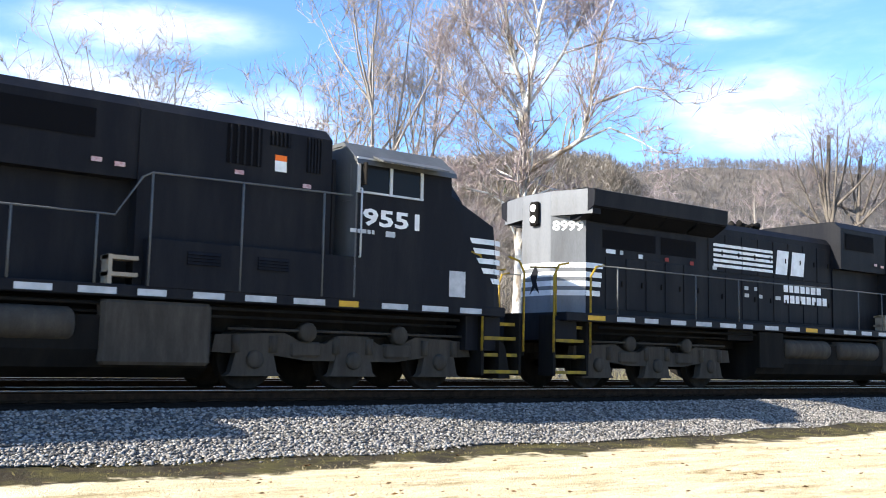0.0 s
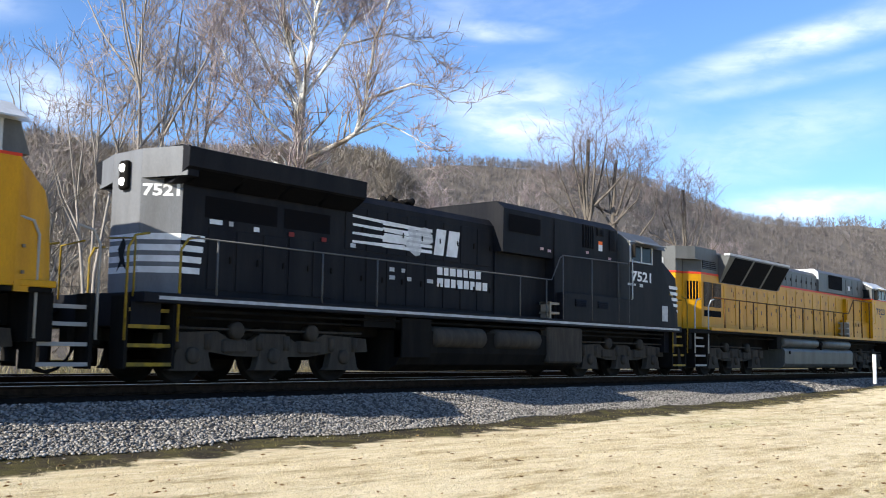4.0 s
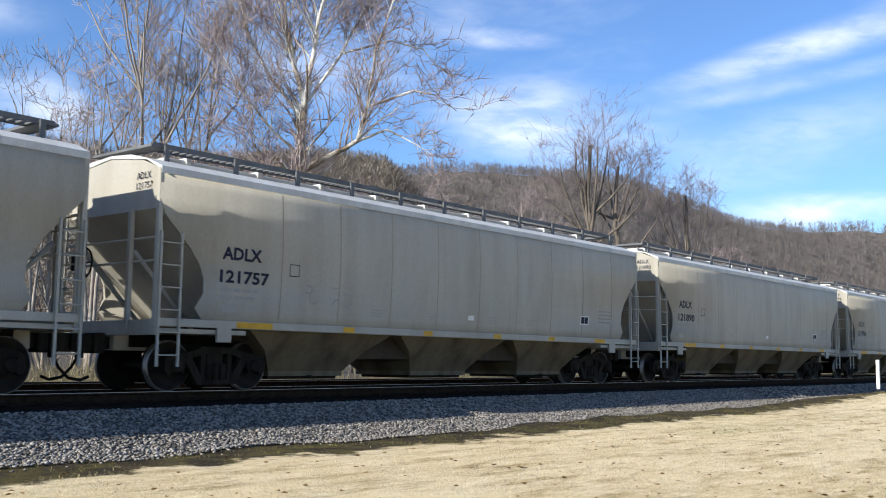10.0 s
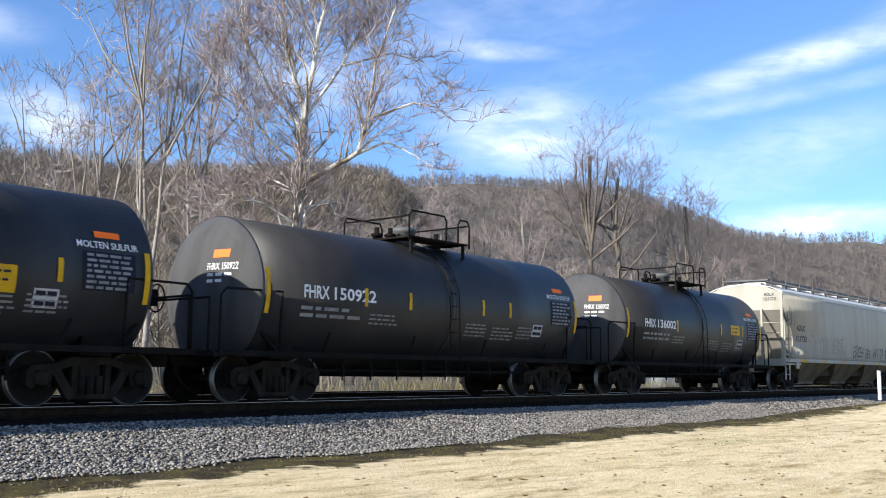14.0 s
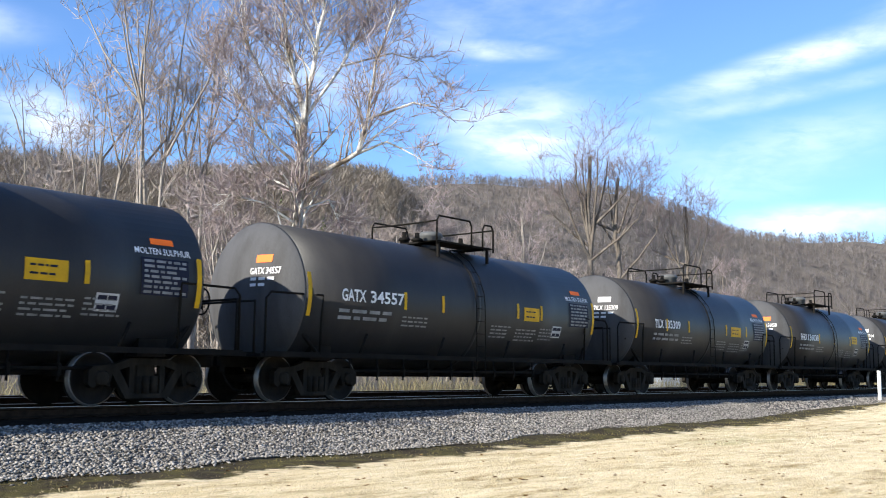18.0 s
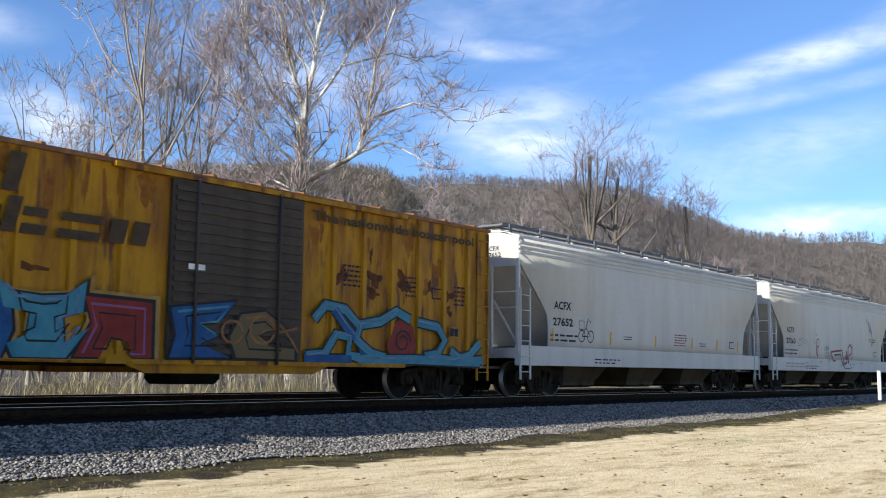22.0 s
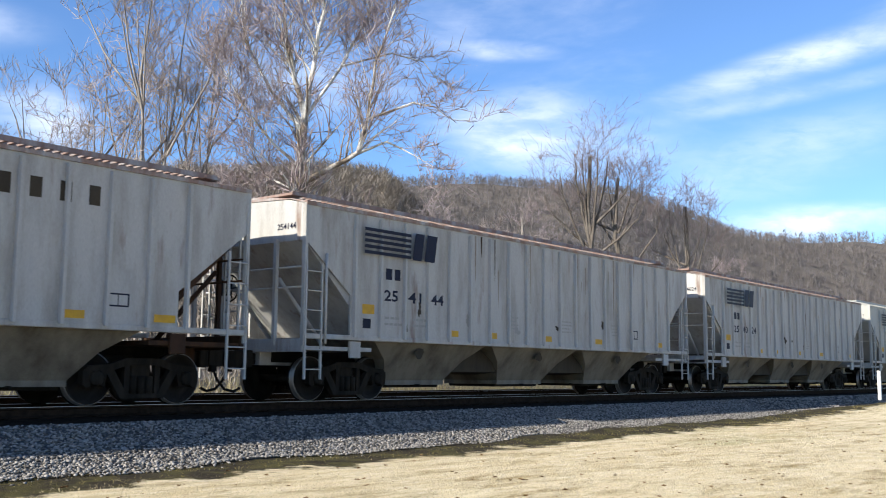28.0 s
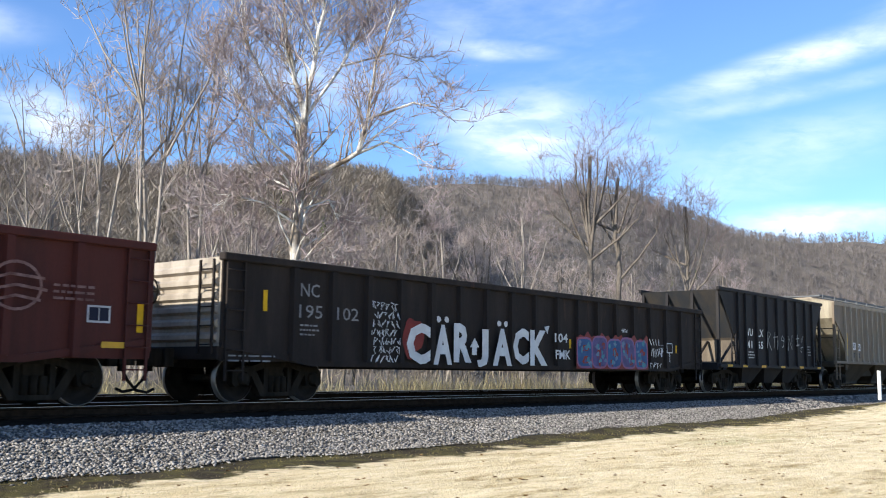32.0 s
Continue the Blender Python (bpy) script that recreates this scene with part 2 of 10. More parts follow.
def ground_material():
    """Dry lawn, a bare strip along the gravel, brush floor behind the tracks, leaf litter on the hill: parted by the way across the track."""
    m = bpy.data.materials.new("ground")
    m.use_nodes = True
    n, l = m.node_tree.nodes, m.node_tree.links
    b = n["Principled BSDF"]
    b.inputs["Roughness"].default_value = 0.95
    b.inputs["Specular IOR Level"].default_value = 0.1
    tc = n.new("ShaderNodeTexCoord")
    sep = n.new("ShaderNodeSeparateXYZ")
    l.new(tc.outputs["Object"], sep.inputs[0])

    def tex(scale, detail=6, rough=0.6, stretch=None):
        z = n.new("ShaderNodeTexNoise")
        z.inputs["Scale"].default_value, z.inputs["Detail"].default_value, z.inputs["Roughness"].default_value = scale, detail, rough
        src = tc.outputs["Object"]
        if stretch:
            mp = n.new("ShaderNodeMapping")
            mp.inputs["Scale"].default_value = stretch
            l.new(src, mp.inputs[0])
            src = mp.outputs[0]
        l.new(src, z.inputs[0])
        return z.outputs["Fac"]

    def rng(x, a, c, lo=0.0, hi=1.0):
        r = n.new("ShaderNodeMapRange")
        r.inputs["From Min"].default_value, r.inputs["From Max"].default_value = a, c
        r.inputs["To Min"].default_value, r.inputs["To Max"].default_value = lo, hi
        l.new(x, r.inputs["Value"])
        return r.outputs[0]

    def mix(fac, a, c):
        x = n.new("ShaderNodeMix")
        x.data_type = "RGBA"
        l.new(fac, x.inputs["Factor"])
        for slot, val in (("A", a), ("B", c)):
            if isinstance(val, tuple):
                x.inputs[slot].default_value = (*val, 1)
            else:
                l.new(val, x.inputs[slot])
        return x.outputs["Result"]

    def plus(a, c):
        x = n.new("ShaderNodeMath")
        l.new(a, x.inputs[0])
        l.new(c, x.inputs[1])
        return x.outputs[0]

    lawn = mix(rng(tex(0.35, 5, 0.6, (0.25, 1.0, 1)), 0.42, 0.62), (0.68, 0.56, 0.355), (0.55, 0.43, 0.245))
    lawn = mix(rng(tex(0.16, 4, 0.55, (0.35, 1.1, 1)), 0.52, 0.66), lawn, (0.27, 0.26, 0.10))
    lawn = mix(rng(tex(3.2, 7, 0.75, (0.5, 1.2, 1)), 0.42, 0.66), lawn, (0.78, 0.67, 0.46))
    lawn = mix(rng(tex(1.7, 7, 0.75, (0.4, 1.3, 1)), 0.50, 0.66), lawn, (0.33, 0.24, 0.115))
    lawn = mix(rng(tex(38, 3), 0.60, 0.78), lawn, (0.24, 0.19, 0.11))
    dirt = mix(rng(tex(1.3, 6), 0.4, 0.6), (0.028, 0.022, 0.015), (0.052, 0.041, 0.024))
    dirt = mix(rng(tex(22, 4), 0.55, 0.75), dirt, (0.11, 0.098, 0.078))
    dirt = mix(rng(tex(1.6, 7, 0.7), 0.46, 0.60), dirt, (0.082, 0.070, 0.026))
    litter = mix(rng(tex(0.05, 8), 0.35, 0.65), (0.115, 0.096, 0.078), (0.175, 0.147, 0.12))
    wob = rng(tex(0.9, 8, 0.72), 0.3, 0.7, -0.62, 0.62)
    y = plus(plus(sep.outputs["Y"], wob), rng(sep.outputs["X"], 11.0, 24.0, 0.12, -0.50))
    col = mix(rng(y, -5.45, -5.20), lawn, dirt)
    col = mix(rng(sep.outputs["Y"], 7.0, 9.0), col, litter)
    l.new(col, b.inputs["Base Color"])
    bp = n.new("ShaderNodeBump")
    bp.inputs["Strength"].default_value, bp.inputs["Distance"].default_value = 0.9, 0.05
    l.new(tex(16, 6, 0.75), bp.inputs["Height"])
    l.new(bp.outputs[0], b.inputs["Normal"])
    return m


GROUND = ground_material()

# ---- ground: one sheet from the lawn over the track bed to the ridges ----


def smooth01(a, b, x):
    t = np.clip((x - a) / (b - a), 0, 1)
    return t * t * (3 - 2 * t)


def ground_z(x, y):
    """Height of the ground; 0 is the top of the rail."""
    x, y = np.asarray(x, float), np.asarray(y, float)
    z = np.interp(y, [-400, -60, -16, -9, -5.2, -4.2, -3.9, -2.4, 6.8, 9.2, 14, 40, 90], [-1.6, -1.2, -0.86, -0.80, -0.76, -0.74, -0.70, -0.42, -0.42, -0.55, -0.5, -0.2, 1.5])
    z = z + 0.38 * smooth01(28, 46, x) * smooth01(-3.0, -4.6, y) * smooth01(-40, -10, y)
    z = z + 0.045 * smooth01(11, 22, x) * smooth01(-5.0, -4.3, y) * smooth01(-3.1, -3.6, y)
    bearing = np.degrees(np.arctan2(y + 16, x))
    near = np.interp(bearing, [30, 38, 40, 41.5, 43, 47, 51, 56, 64, 72, 100], [0, 22, 42, 53, 61, 58, 53, 49, 46, 44, 43]) * np.exp(-(((y - 262) / 105) ** 2))
    t = (y - (560 - (x - 200) * 0.173)) / 190.0
    far = np.interp(bearing, [0, 6, 15, 19, 23, 26, 29, 33, 38, 42, 48, 60, 100], [240, 235, 168, 151, 144, 157, 168, 159, 149, 138, 120, 86, 60]) * np.exp(-t * t)
    rough = np.sin(x * 0.021 + 1.0) * np.cos(y * 0.017) * 2.0 + np.sin(x * 0.053 + y * 0.031) * 0.8
    return z + (near + far + rough * smooth01(120, 260, y)) * smooth01(60, 150, y)


def ground_sheet():
    xs = np.concatenate([np.linspace(-1500, -60, 24), np.linspace(-50, 120, 103), np.linspace(130, 700, 58), np.linspace(730, 4200, 36)])
    ys = np.concatenate([np.linspace(-900, -50, 10), np.linspace(-40, -6, 24), np.linspace(-5.6, 14, 60), np.linspace(16, 90, 20), np.linspace(100, 760, 60), np.linspace(800, 3500, 12)])
    X, Y = np.meshgrid(xs, ys)
    Z = ground_z(X, Y)
    v = np.stack([X.ravel(), Y.ravel(), Z.ravel()], 1)
    nx, ny = len(xs), len(ys)
    i = (np.arange(ny - 1)[:, None] * nx + np.arange(nx - 1)[None]).ravel()
    f = np.stack([i, i + 1, i + nx + 1, i + nx], 1)
    me = bpy.data.meshes.new("ground")
    me.from_pydata(v.tolist(), [], f.tolist())
    me.polygons.foreach_set("use_smooth", [True] * len(f))
    me.materials.append(GROUND)
    return tagged(new("ground", me), kind="structure", label="dry yellow winter lawn, dirt strip and leaf-covered hillside")


ground_sheet()


def numpy_mesh(name, verts, tris, material, kind="stuff", label="", category="", parent=None):
    """One mesh from arrays of vertices and triangles (or quads)."""
    me = bpy.data.meshes.new(name)
    k = tris.shape[1]
    me.vertices.add(len(verts))
    me.vertices.foreach_set("co", verts.astype(np.float32).ravel())
    me.loops.add(len(tris) * k)
    me.loops.foreach_set("vertex_index", tris.astype(np.int32).ravel())
    me.polygons.add(len(tris))
    me.polygons.foreach_set("loop_start", np.arange(0, len(tris) * k, k, dtype=np.int32))
    me.update(calc_edges=True)
    me.materials.append(material)
    ob = new(name, me)
    if parent is not None:
        ob.parent = parent
    return tagged(ob, kind=kind, label=label, category=category)


def scatter(base_v, base_f, place, turn, size):
    """Copies of a small shape: arrays of places, turns round z and sizes (one number or three each)."""
    n, m = len(place), len(base_v)
    size = np.asarray(size, float)
    size = size[:, None] * np.ones(3) if size.ndim == 1 else size
    p = base_v[None] * size[:, None]
    c, s = np.cos(turn)[:, None], np.sin(turn)[:, None]
    q = np.stack([p[..., 0] * c - p[..., 1] * s, p[..., 0] * s + p[..., 1] * c, p[..., 2]], -1) + place[:, None]
    f = base_f[None] + (np.arange(n) * m)[:, None, None]
    return q.reshape(-1, 3), f.reshape(-1, base_f.shape[1])


# ---- track ----
RNG = np.random.default_rng(7)
SHOULDER_Y, TOE_Y = -2.2, -4.05


def ballast_bed():
    g = Geo()
    prof = [(TOE_Y - 0.1, -0.80), (TOE_Y, -0.70), (SHOULDER_Y - 0.15, -0.235), (SHOULDER_Y + 0.1, -0.20), (6.45, -0.20), (6.7, -0.22), (8.6, -0.72), (8.6, -0.85)]
    g.prism(prof, "x", -900, 1600)
    return tagged(part("ballast", g, BALLAST), kind="structure", label="grey crushed stone ballast bank under two tracks")


ballast_bed()


def bed_z(y):
    return np.interp(y, [TOE_Y - 0.5, TOE_Y, SHOULDER_Y - 0.15, SHOULDER_Y + 0.1, 6.4], [-0.75, -0.70, -0.235, -0.20, -0.20])


def ballast_stones():
    base = np.array([(1, 0.1, 0), (-0.9, 0.2, 0.1), (0.1, 0.9, -0.1), (-0.1, -1, 0.1), (0.2, 0.1, 0.85), (0, -0.1, -0.8), (0.62, -0.6, 0.45), (-0.55, 0.5, 0.55)])
    faces = np.array([(0, 2, 4), (2, 7, 4), (7, 1, 4), (1, 3, 4), (3, 6, 4), (6, 0, 4), (0, 6, 3), (0, 5, 2), (2, 5, 1), (1, 5, 3), (3, 5, 0), (2, 1, 7)])
    allv, allf, off = [], [], 0
    for x0, x1, y0, y1, count, lo, hi in ((2, 32, TOE_Y - 0.22, -2.2, 46000, 0.012, 0.037), (32, 85, TOE_Y - 0.2, -2.2, 12000, 0.028, 0.05), (3, 45, TOE_Y - 0.85, TOE_Y - 0.15, 700, 0.010, 0.030), (85, 200, TOE_Y - 0.1, -2.2, 4000, 0.05, 0.09)):
        x = RNG.uniform(x0, x1, count) if x1 > 40 else x0 + (x1 - x0) * RNG.uniform(0, 1, count) ** 1.0
        y = RNG.uniform(y0, y1, count)
        y = np.where(y < TOE_Y, TOE_Y - (TOE_Y - y) * (1.2 + 1.2 * np.sin(x * 0.5) * np.sin(x * 1.3 + 1)), y)
        stay = y > -4.6 + 0.62 * smooth01(10, 20, x) + 0.12 * np.sin(x * 1.9)
        x, y = x[stay], y[stay]
        count = len(x)
        r = RNG.uniform(lo, hi, count)
        size = np.stack([r * RNG.uniform(0.8, 1.4, count), r * RNG.uniform(0.7, 1.1, count), r * RNG.uniform(0.55, 0.95, count)], 1)
        v, f = scatter(base, faces, np.stack([x, y, np.where(y < TOE_Y - 0.1, np.maximum(bed_z(y), ground_z(x, y)), bed_z(y)) + r * 0.25], 1), RNG.uniform(0, 6.28, count), size)
        allv.append(v), allf.append(f + off)
        off += len(v)
    numpy_mesh("ballast_stones", np.concatenate(allv), np.concatenate(allf), STONE_ISLAND, label="loose grey crushed stones on the ballast bank", category="gravel")


STONE_ISLAND = wood_stuff("ballast_stones", (0.165, 0.150, 0.134), (0.245, 0.224, 0.200), 0.3, 1.65)
ballast_stones()


def track_bed():
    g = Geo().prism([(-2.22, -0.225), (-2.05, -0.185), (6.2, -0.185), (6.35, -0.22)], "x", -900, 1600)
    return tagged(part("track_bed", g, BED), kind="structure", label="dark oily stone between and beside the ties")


track_bed()


def railroad_track(y_mid, z, label):
    """Two rails on wooden ties; the nearest ties are parts of their own."""
    track = tagged(new("railroad_track"), label=label, category="railroad track", group="the two tracks")
    for side in (-1, 1):
        y = y_mid + side * 0.7555
        g = Geo().prism([(y - 0.07, z - 0.172), (y + 0.07, z - 0.172), (y + 0.07, z - 0.160), (y + 0.012, z - 0.135), (y + 0.01, z - 0.045), (y + 0.036, z - 0.034), (y + 0.037, z - 0.006),
                         (y - 0.037, z - 0.006), (y - 0.036, z - 0.034), (y - 0.01, z - 0.045), (y - 0.012, z - 0.135), (y - 0.07, z - 0.160)], "x", -900, 1600)
        rail = part("rail", g, RAIL_SIDE, track, "rusty steel rail")
        part("rail_head", Geo().box(-900, y - 0.032, z - 0.0059, 1600, y + 0.032, z), RAIL_TOP, rail, "polished running surface")
    rnd = random.Random(int(y_mid * 10) + 3)
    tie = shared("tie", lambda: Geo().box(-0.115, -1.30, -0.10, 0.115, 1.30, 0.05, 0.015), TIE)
    plate = shared("tie_plate", lambda: Geo().box(-0.10, -0.18, 0, 0.10, 0.18, 0.02, 0.006).box(-0.06, -0.14, 0.02, -0.03, -0.10, 0.045).box(0.03, 0.10, 0.02, 0.06, 0.14, 0.045), RAIL_SIDE)
    far = Geo()
    for i in range(-20, 330):
        x = 0.52 * i
        if 4 <= i < 110 and y_mid == 0.0:
            t = at(part("tie", tie, None, track), x + rnd.uniform(-0.03, 0.03), y_mid + rnd.uniform(-0.06, 0.06), z - 0.232, rnd.uniform(-0.012, 0.012))
            for side in (-1, 1):
                at(part("tie_plate", plate, None, t), 0, side * 0.7555, 0.042)
        else:
            far.box(x - 0.115, y_mid - 1.3, z - 0.33, x + 0.115, y_mid + 1.3, z - 0.182)
    part("ties_beyond", far, TIE, track, kind="stuff")


railroad_track(0.0, 0.0, "near railroad track with rusty rails on dark wooden ties")
railroad_track(4.35, 0.03, "second railroad track with rusty rails on dark ties")


def lawn_blades():
    """Short dead grass on the lawn that the camera looks over, and dry leaves lying on it."""
    rng = np.random.default_rng(12)
    count = 95000
    a, r = np.radians(rng.uniform(10, 72, count)), 9.5 + rng.exponential(9.0, count)
    x, y = r * np.cos(a), -16 + r * np.sin(a)
    edge = -5.68 + 0.62 * smooth01(11, 24, x) + 0.40 * np.sin(x * 1.7) * np.sin(x * 0.6 + 1) + rng.normal(0, 0.22, count)
    keep = (y < edge) & (r < 60)
    x, y, r = x[keep], y[keep], r[keep]
    n = len(x)
    h = rng.uniform(0.010, 0.030, n) * (0.7 + 0.03 * r)
    w = rng.uniform(0.004, 0.009, n) * (0.6 + 0.04 * r)
    base = np.array([(-0.5, 0, 0), (0.5, 0, 0), (0, 0, 1.0)])
    v, f = scatter(base, np.array([(0, 1, 2)]), np.stack([x, y, ground_z(x, y) - 0.003], 1), rng.uniform(0, 6.28, n), np.stack([w, w, h], 1))
    v = v.reshape(n, 3, 3)
    v[:, 2, :2] += rng.normal(0, 1.1, (n, 2)) * h[:, None]
    numpy_mesh("grass", v.reshape(-1, 3), f, STRAW, label="short dead straw-coloured grass on the lawn", category="grass")
    m = 9000
    tx = rng.uniform(3, 60, m)
    ty = -4.75 + rng.normal(0, 0.33, m) + 0.2 * np.sin(tx * 1.1) * np.sin(tx * 0.47)
    keep = np.sin(tx * 2.3 + 3 * np.sin(ty * 4)) + rng.normal(0, 0.5, m) > 0.1
    tx, ty = tx[keep], ty[keep]
    m = len(tx)
    th = rng.uniform(0.015, 0.06, m) * (0.7 + 0.012 * tx)
    tw = rng.uniform(0.006, 0.012, m) * (0.7 + 0.02 * tx)
    v, f = scatter(base, np.array([(0, 1, 2)]), np.stack([tx, ty, ground_z(tx, ty) - 0.003], 1), rng.uniform(0, 6.28, m), np.stack([tw, tw, th], 1))
    v = v.reshape(m, 3, 3)
    v[:, 2, :2] += rng.normal(0, 0.9, (m, 2)) * th[:, None]
    numpy_mesh("weeds", v.reshape(-1, 3), f, WEED, label="sparse olive weeds on the dirt strip beside the gravel", category="weeds")
    n = 900
    a, r = np.radians(rng.uniform(12, 70, n)), rng.uniform(9.5, 36, n)
    x, y = r * np.cos(a), -16 + r * np.sin(a)
    keep = y < -5.0
    x, y = x[keep], y[keep]
    n = len(x)
    leaf = np.array([(-0.5, 0, 0.1), (0, -0.3, 0.35), (0.5, 0.0, 0.15), (0.05, 0.32, 0.3), (0, 0, 0.05)])
    v, f = scatter(leaf, np.array([(0, 1, 4), (1, 2, 4), (2, 3, 4), (3, 0, 4)]), np.stack([x, y, ground_z(x, y) + 0.012], 1), rng.uniform(0, 6.28, n), rng.uniform(0.03, 0.085, n))
    numpy_mesh("dry_leaves", v, f, LEAF, label="brown dry leaves lying on the lawn", category="leaves")


WEED = wood_stuff("olive_weed", (0.17, 0.145, 0.05), (0.26, 0.21, 0.09))
LEAF = wood_stuff("dry_leaf", (0.17, 0.10, 0.05), (0.24, 0.15, 0.075))
lawn_blades()


def brush():
    """Dry reeds and weeds between the far track and the woods."""
    count = 34000
    x = RNG.uniform(4, 150, count)
    y = 8.7 + RNG.exponential(1.9, count)
    h = RNG.uniform(0.5, 1.5, count) * (0.75 + 0.5 * np.sin(x * 0.9) * np.sin(x * 0.23 + 2) ** 2)
    base = np.array([(-0.5, 0, 0), (0.5, 0, 0), (0.35, 0, 0.6), (-0.35, 0, 0.6), (0.15, 0.0, 1.0)])
    faces = np.array([(0, 1, 2), (0, 2, 3), (3, 2, 4)])
    w = RNG.uniform(0.012, 0.03, count)
    size = np.stack([w, w, h], 1)
    v, f = scatter(base, faces, np.stack([x, y, ground_z(x, y) - 0.05], 1), RNG.uniform(-0.7, 0.7, count), size)
    m = len(base)
    lean = RNG.normal(0, 0.42, (count, 2))
    v = v.reshape(count, m, 3)
    dz = v[:, :, 2] - v[:, :1, 2]
    v[:, :, 0] += dz * lean[:, :1] * (0.5 + 0.7 * dz)
    v[:, :, 1] += dz * lean[:, 1:] * 0.5
    numpy_mesh("brush", v.reshape(-1, 3), f, REED, label="tall dry tan reeds and weeds beside the tracks", category="reeds")


brush()


# ---- bare trees ----


def bare_tree(name, label, spec, seed, trunk_mat, twig_mat, place, low=0.2, fat=1.55):
    """Trunk and limbs as given ways (base radius, points), each with boughs and twigs grown on it at random."""
    rnd = random.Random(seed)
    root = tagged(new(name), label=label, category="tree", group="bare trees behind the tracks")
    root.location = place
    wood, fine = Geo(), Geo()

    def grow(geo, start, way, length, r, depth, up):
        n = 4 if length > 1.2 else 3
        pts, p, d = [start], start, way.normalized()
        for i in range(n):
            d = (d + Vector((rnd.gauss(0, 0.13), rnd.gauss(0, 0.13), rnd.gauss(0, 0.10) + up * 0.10))).normalized()
            p = p + d * (length / n)
            pts.append(p)
        geo.tube(pts, r, 5 if r > 0.03 else 3, r * 0.35, True, False)
        if depth <= 1:
            for k in range(2 if depth else 1):
                t = rnd.uniform(0.15, 1.0)
                i = min(int(t * n), n - 1)
                q = pts[i].lerp(pts[i + 1], t * n - i)
                tip = q + (d * 1.0 + Vector((rnd.gauss(0, 0.55), rnd.gauss(0, 0.55), rnd.gauss(0.25, 0.5)))).normalized() * rnd.uniform(0.4, 1.1)
                wide = Vector((rnd.gauss(0, 1), rnd.gauss(0, 1), rnd.gauss(0, 1))).normalized() * 0.0115 * fat
                fine.add([q - wide, q + wide, tip], [(0, 1, 2)])
        if depth > 0:
            for k in range(rnd.randint(3, 5) if depth > 1 else rnd.randint(2, 4)):
                t = rnd.uniform(0.25, 1.0)
                i = min(int(t * n), n - 1)
                q = pts[i].lerp(pts[i + 1], t * n - i)
                side = Vector((rnd.gauss(0, 1), rnd.gauss(0, 1), rnd.gauss(0.15, 0.6))).normalized()
                grow(fine if depth <= 2 else geo, q, d * 0.75 + side * 0.8, length * rnd.uniform(0.45, 0.75), max(r * 0.45, 0.0105 * fat), depth - 1, up)

    for r, tip, pts, boughs, length, depth in spec:
        pts = [Vector(p) for p in pts]
        smoothed = []
        for i in range(len(pts) - 1):
            for k in range(3):
                q = pts[i].lerp(pts[i + 1], k / 3)
                smoothed.append(q + Vector((rnd.gauss(0, r * 0.22), rnd.gauss(0, r * 0.22), 0)) * (0 if i == 0 and k == 0 else 1))
        smoothed.append(pts[-1])
        wood.tube(smoothed, r, 9 if r > 0.12 else 6, tip, True, False)
        total = len(smoothed) - 1
        for k in range(boughs):
            t = rnd.uniform(low, 1.0) ** 0.8
            i = min(int(t * total), total - 1)
            q = smoothed[i].lerp(smoothed[i + 1], t * total - i)
            way = (smoothed[i + 1] - smoothed[i]).normalized()
            side = Vector((rnd.gauss(0, 1), rnd.gauss(0, 1), rnd.gauss(0.1, 0.5))).normalized()
            grow(wood, q, way * 0.95 + side * 0.75, length * rnd.uniform(0.6, 1.3), max(0.012, (r + (tip - r) * t) * rnd.uniform(0.25, 0.45)), depth, 0.6)
    part("trunk", wood, trunk_mat, root, "trunk and limbs")
    part("crown", fine, twig_mat, root, "leafless crown of fine twigs")
    return root


def in_plane(az, rows):
    """Limb points (aside, back, height), seen across the line of sight at that bearing, as local x, y, z."""
    c, s = math.cos(radians(az)), math.sin(radians(az))
    return [(a * s + b * c, -a * c + b * s, z) for a, b, z in rows]


def stand(az, reach, z=None):
    x, y = EYE.x + reach * math.cos(radians(az)), EYE.y + reach * math.sin(radians(az))
    return Vector((x, y, float(ground_z(x, y)) - 0.1 if z is None else z))


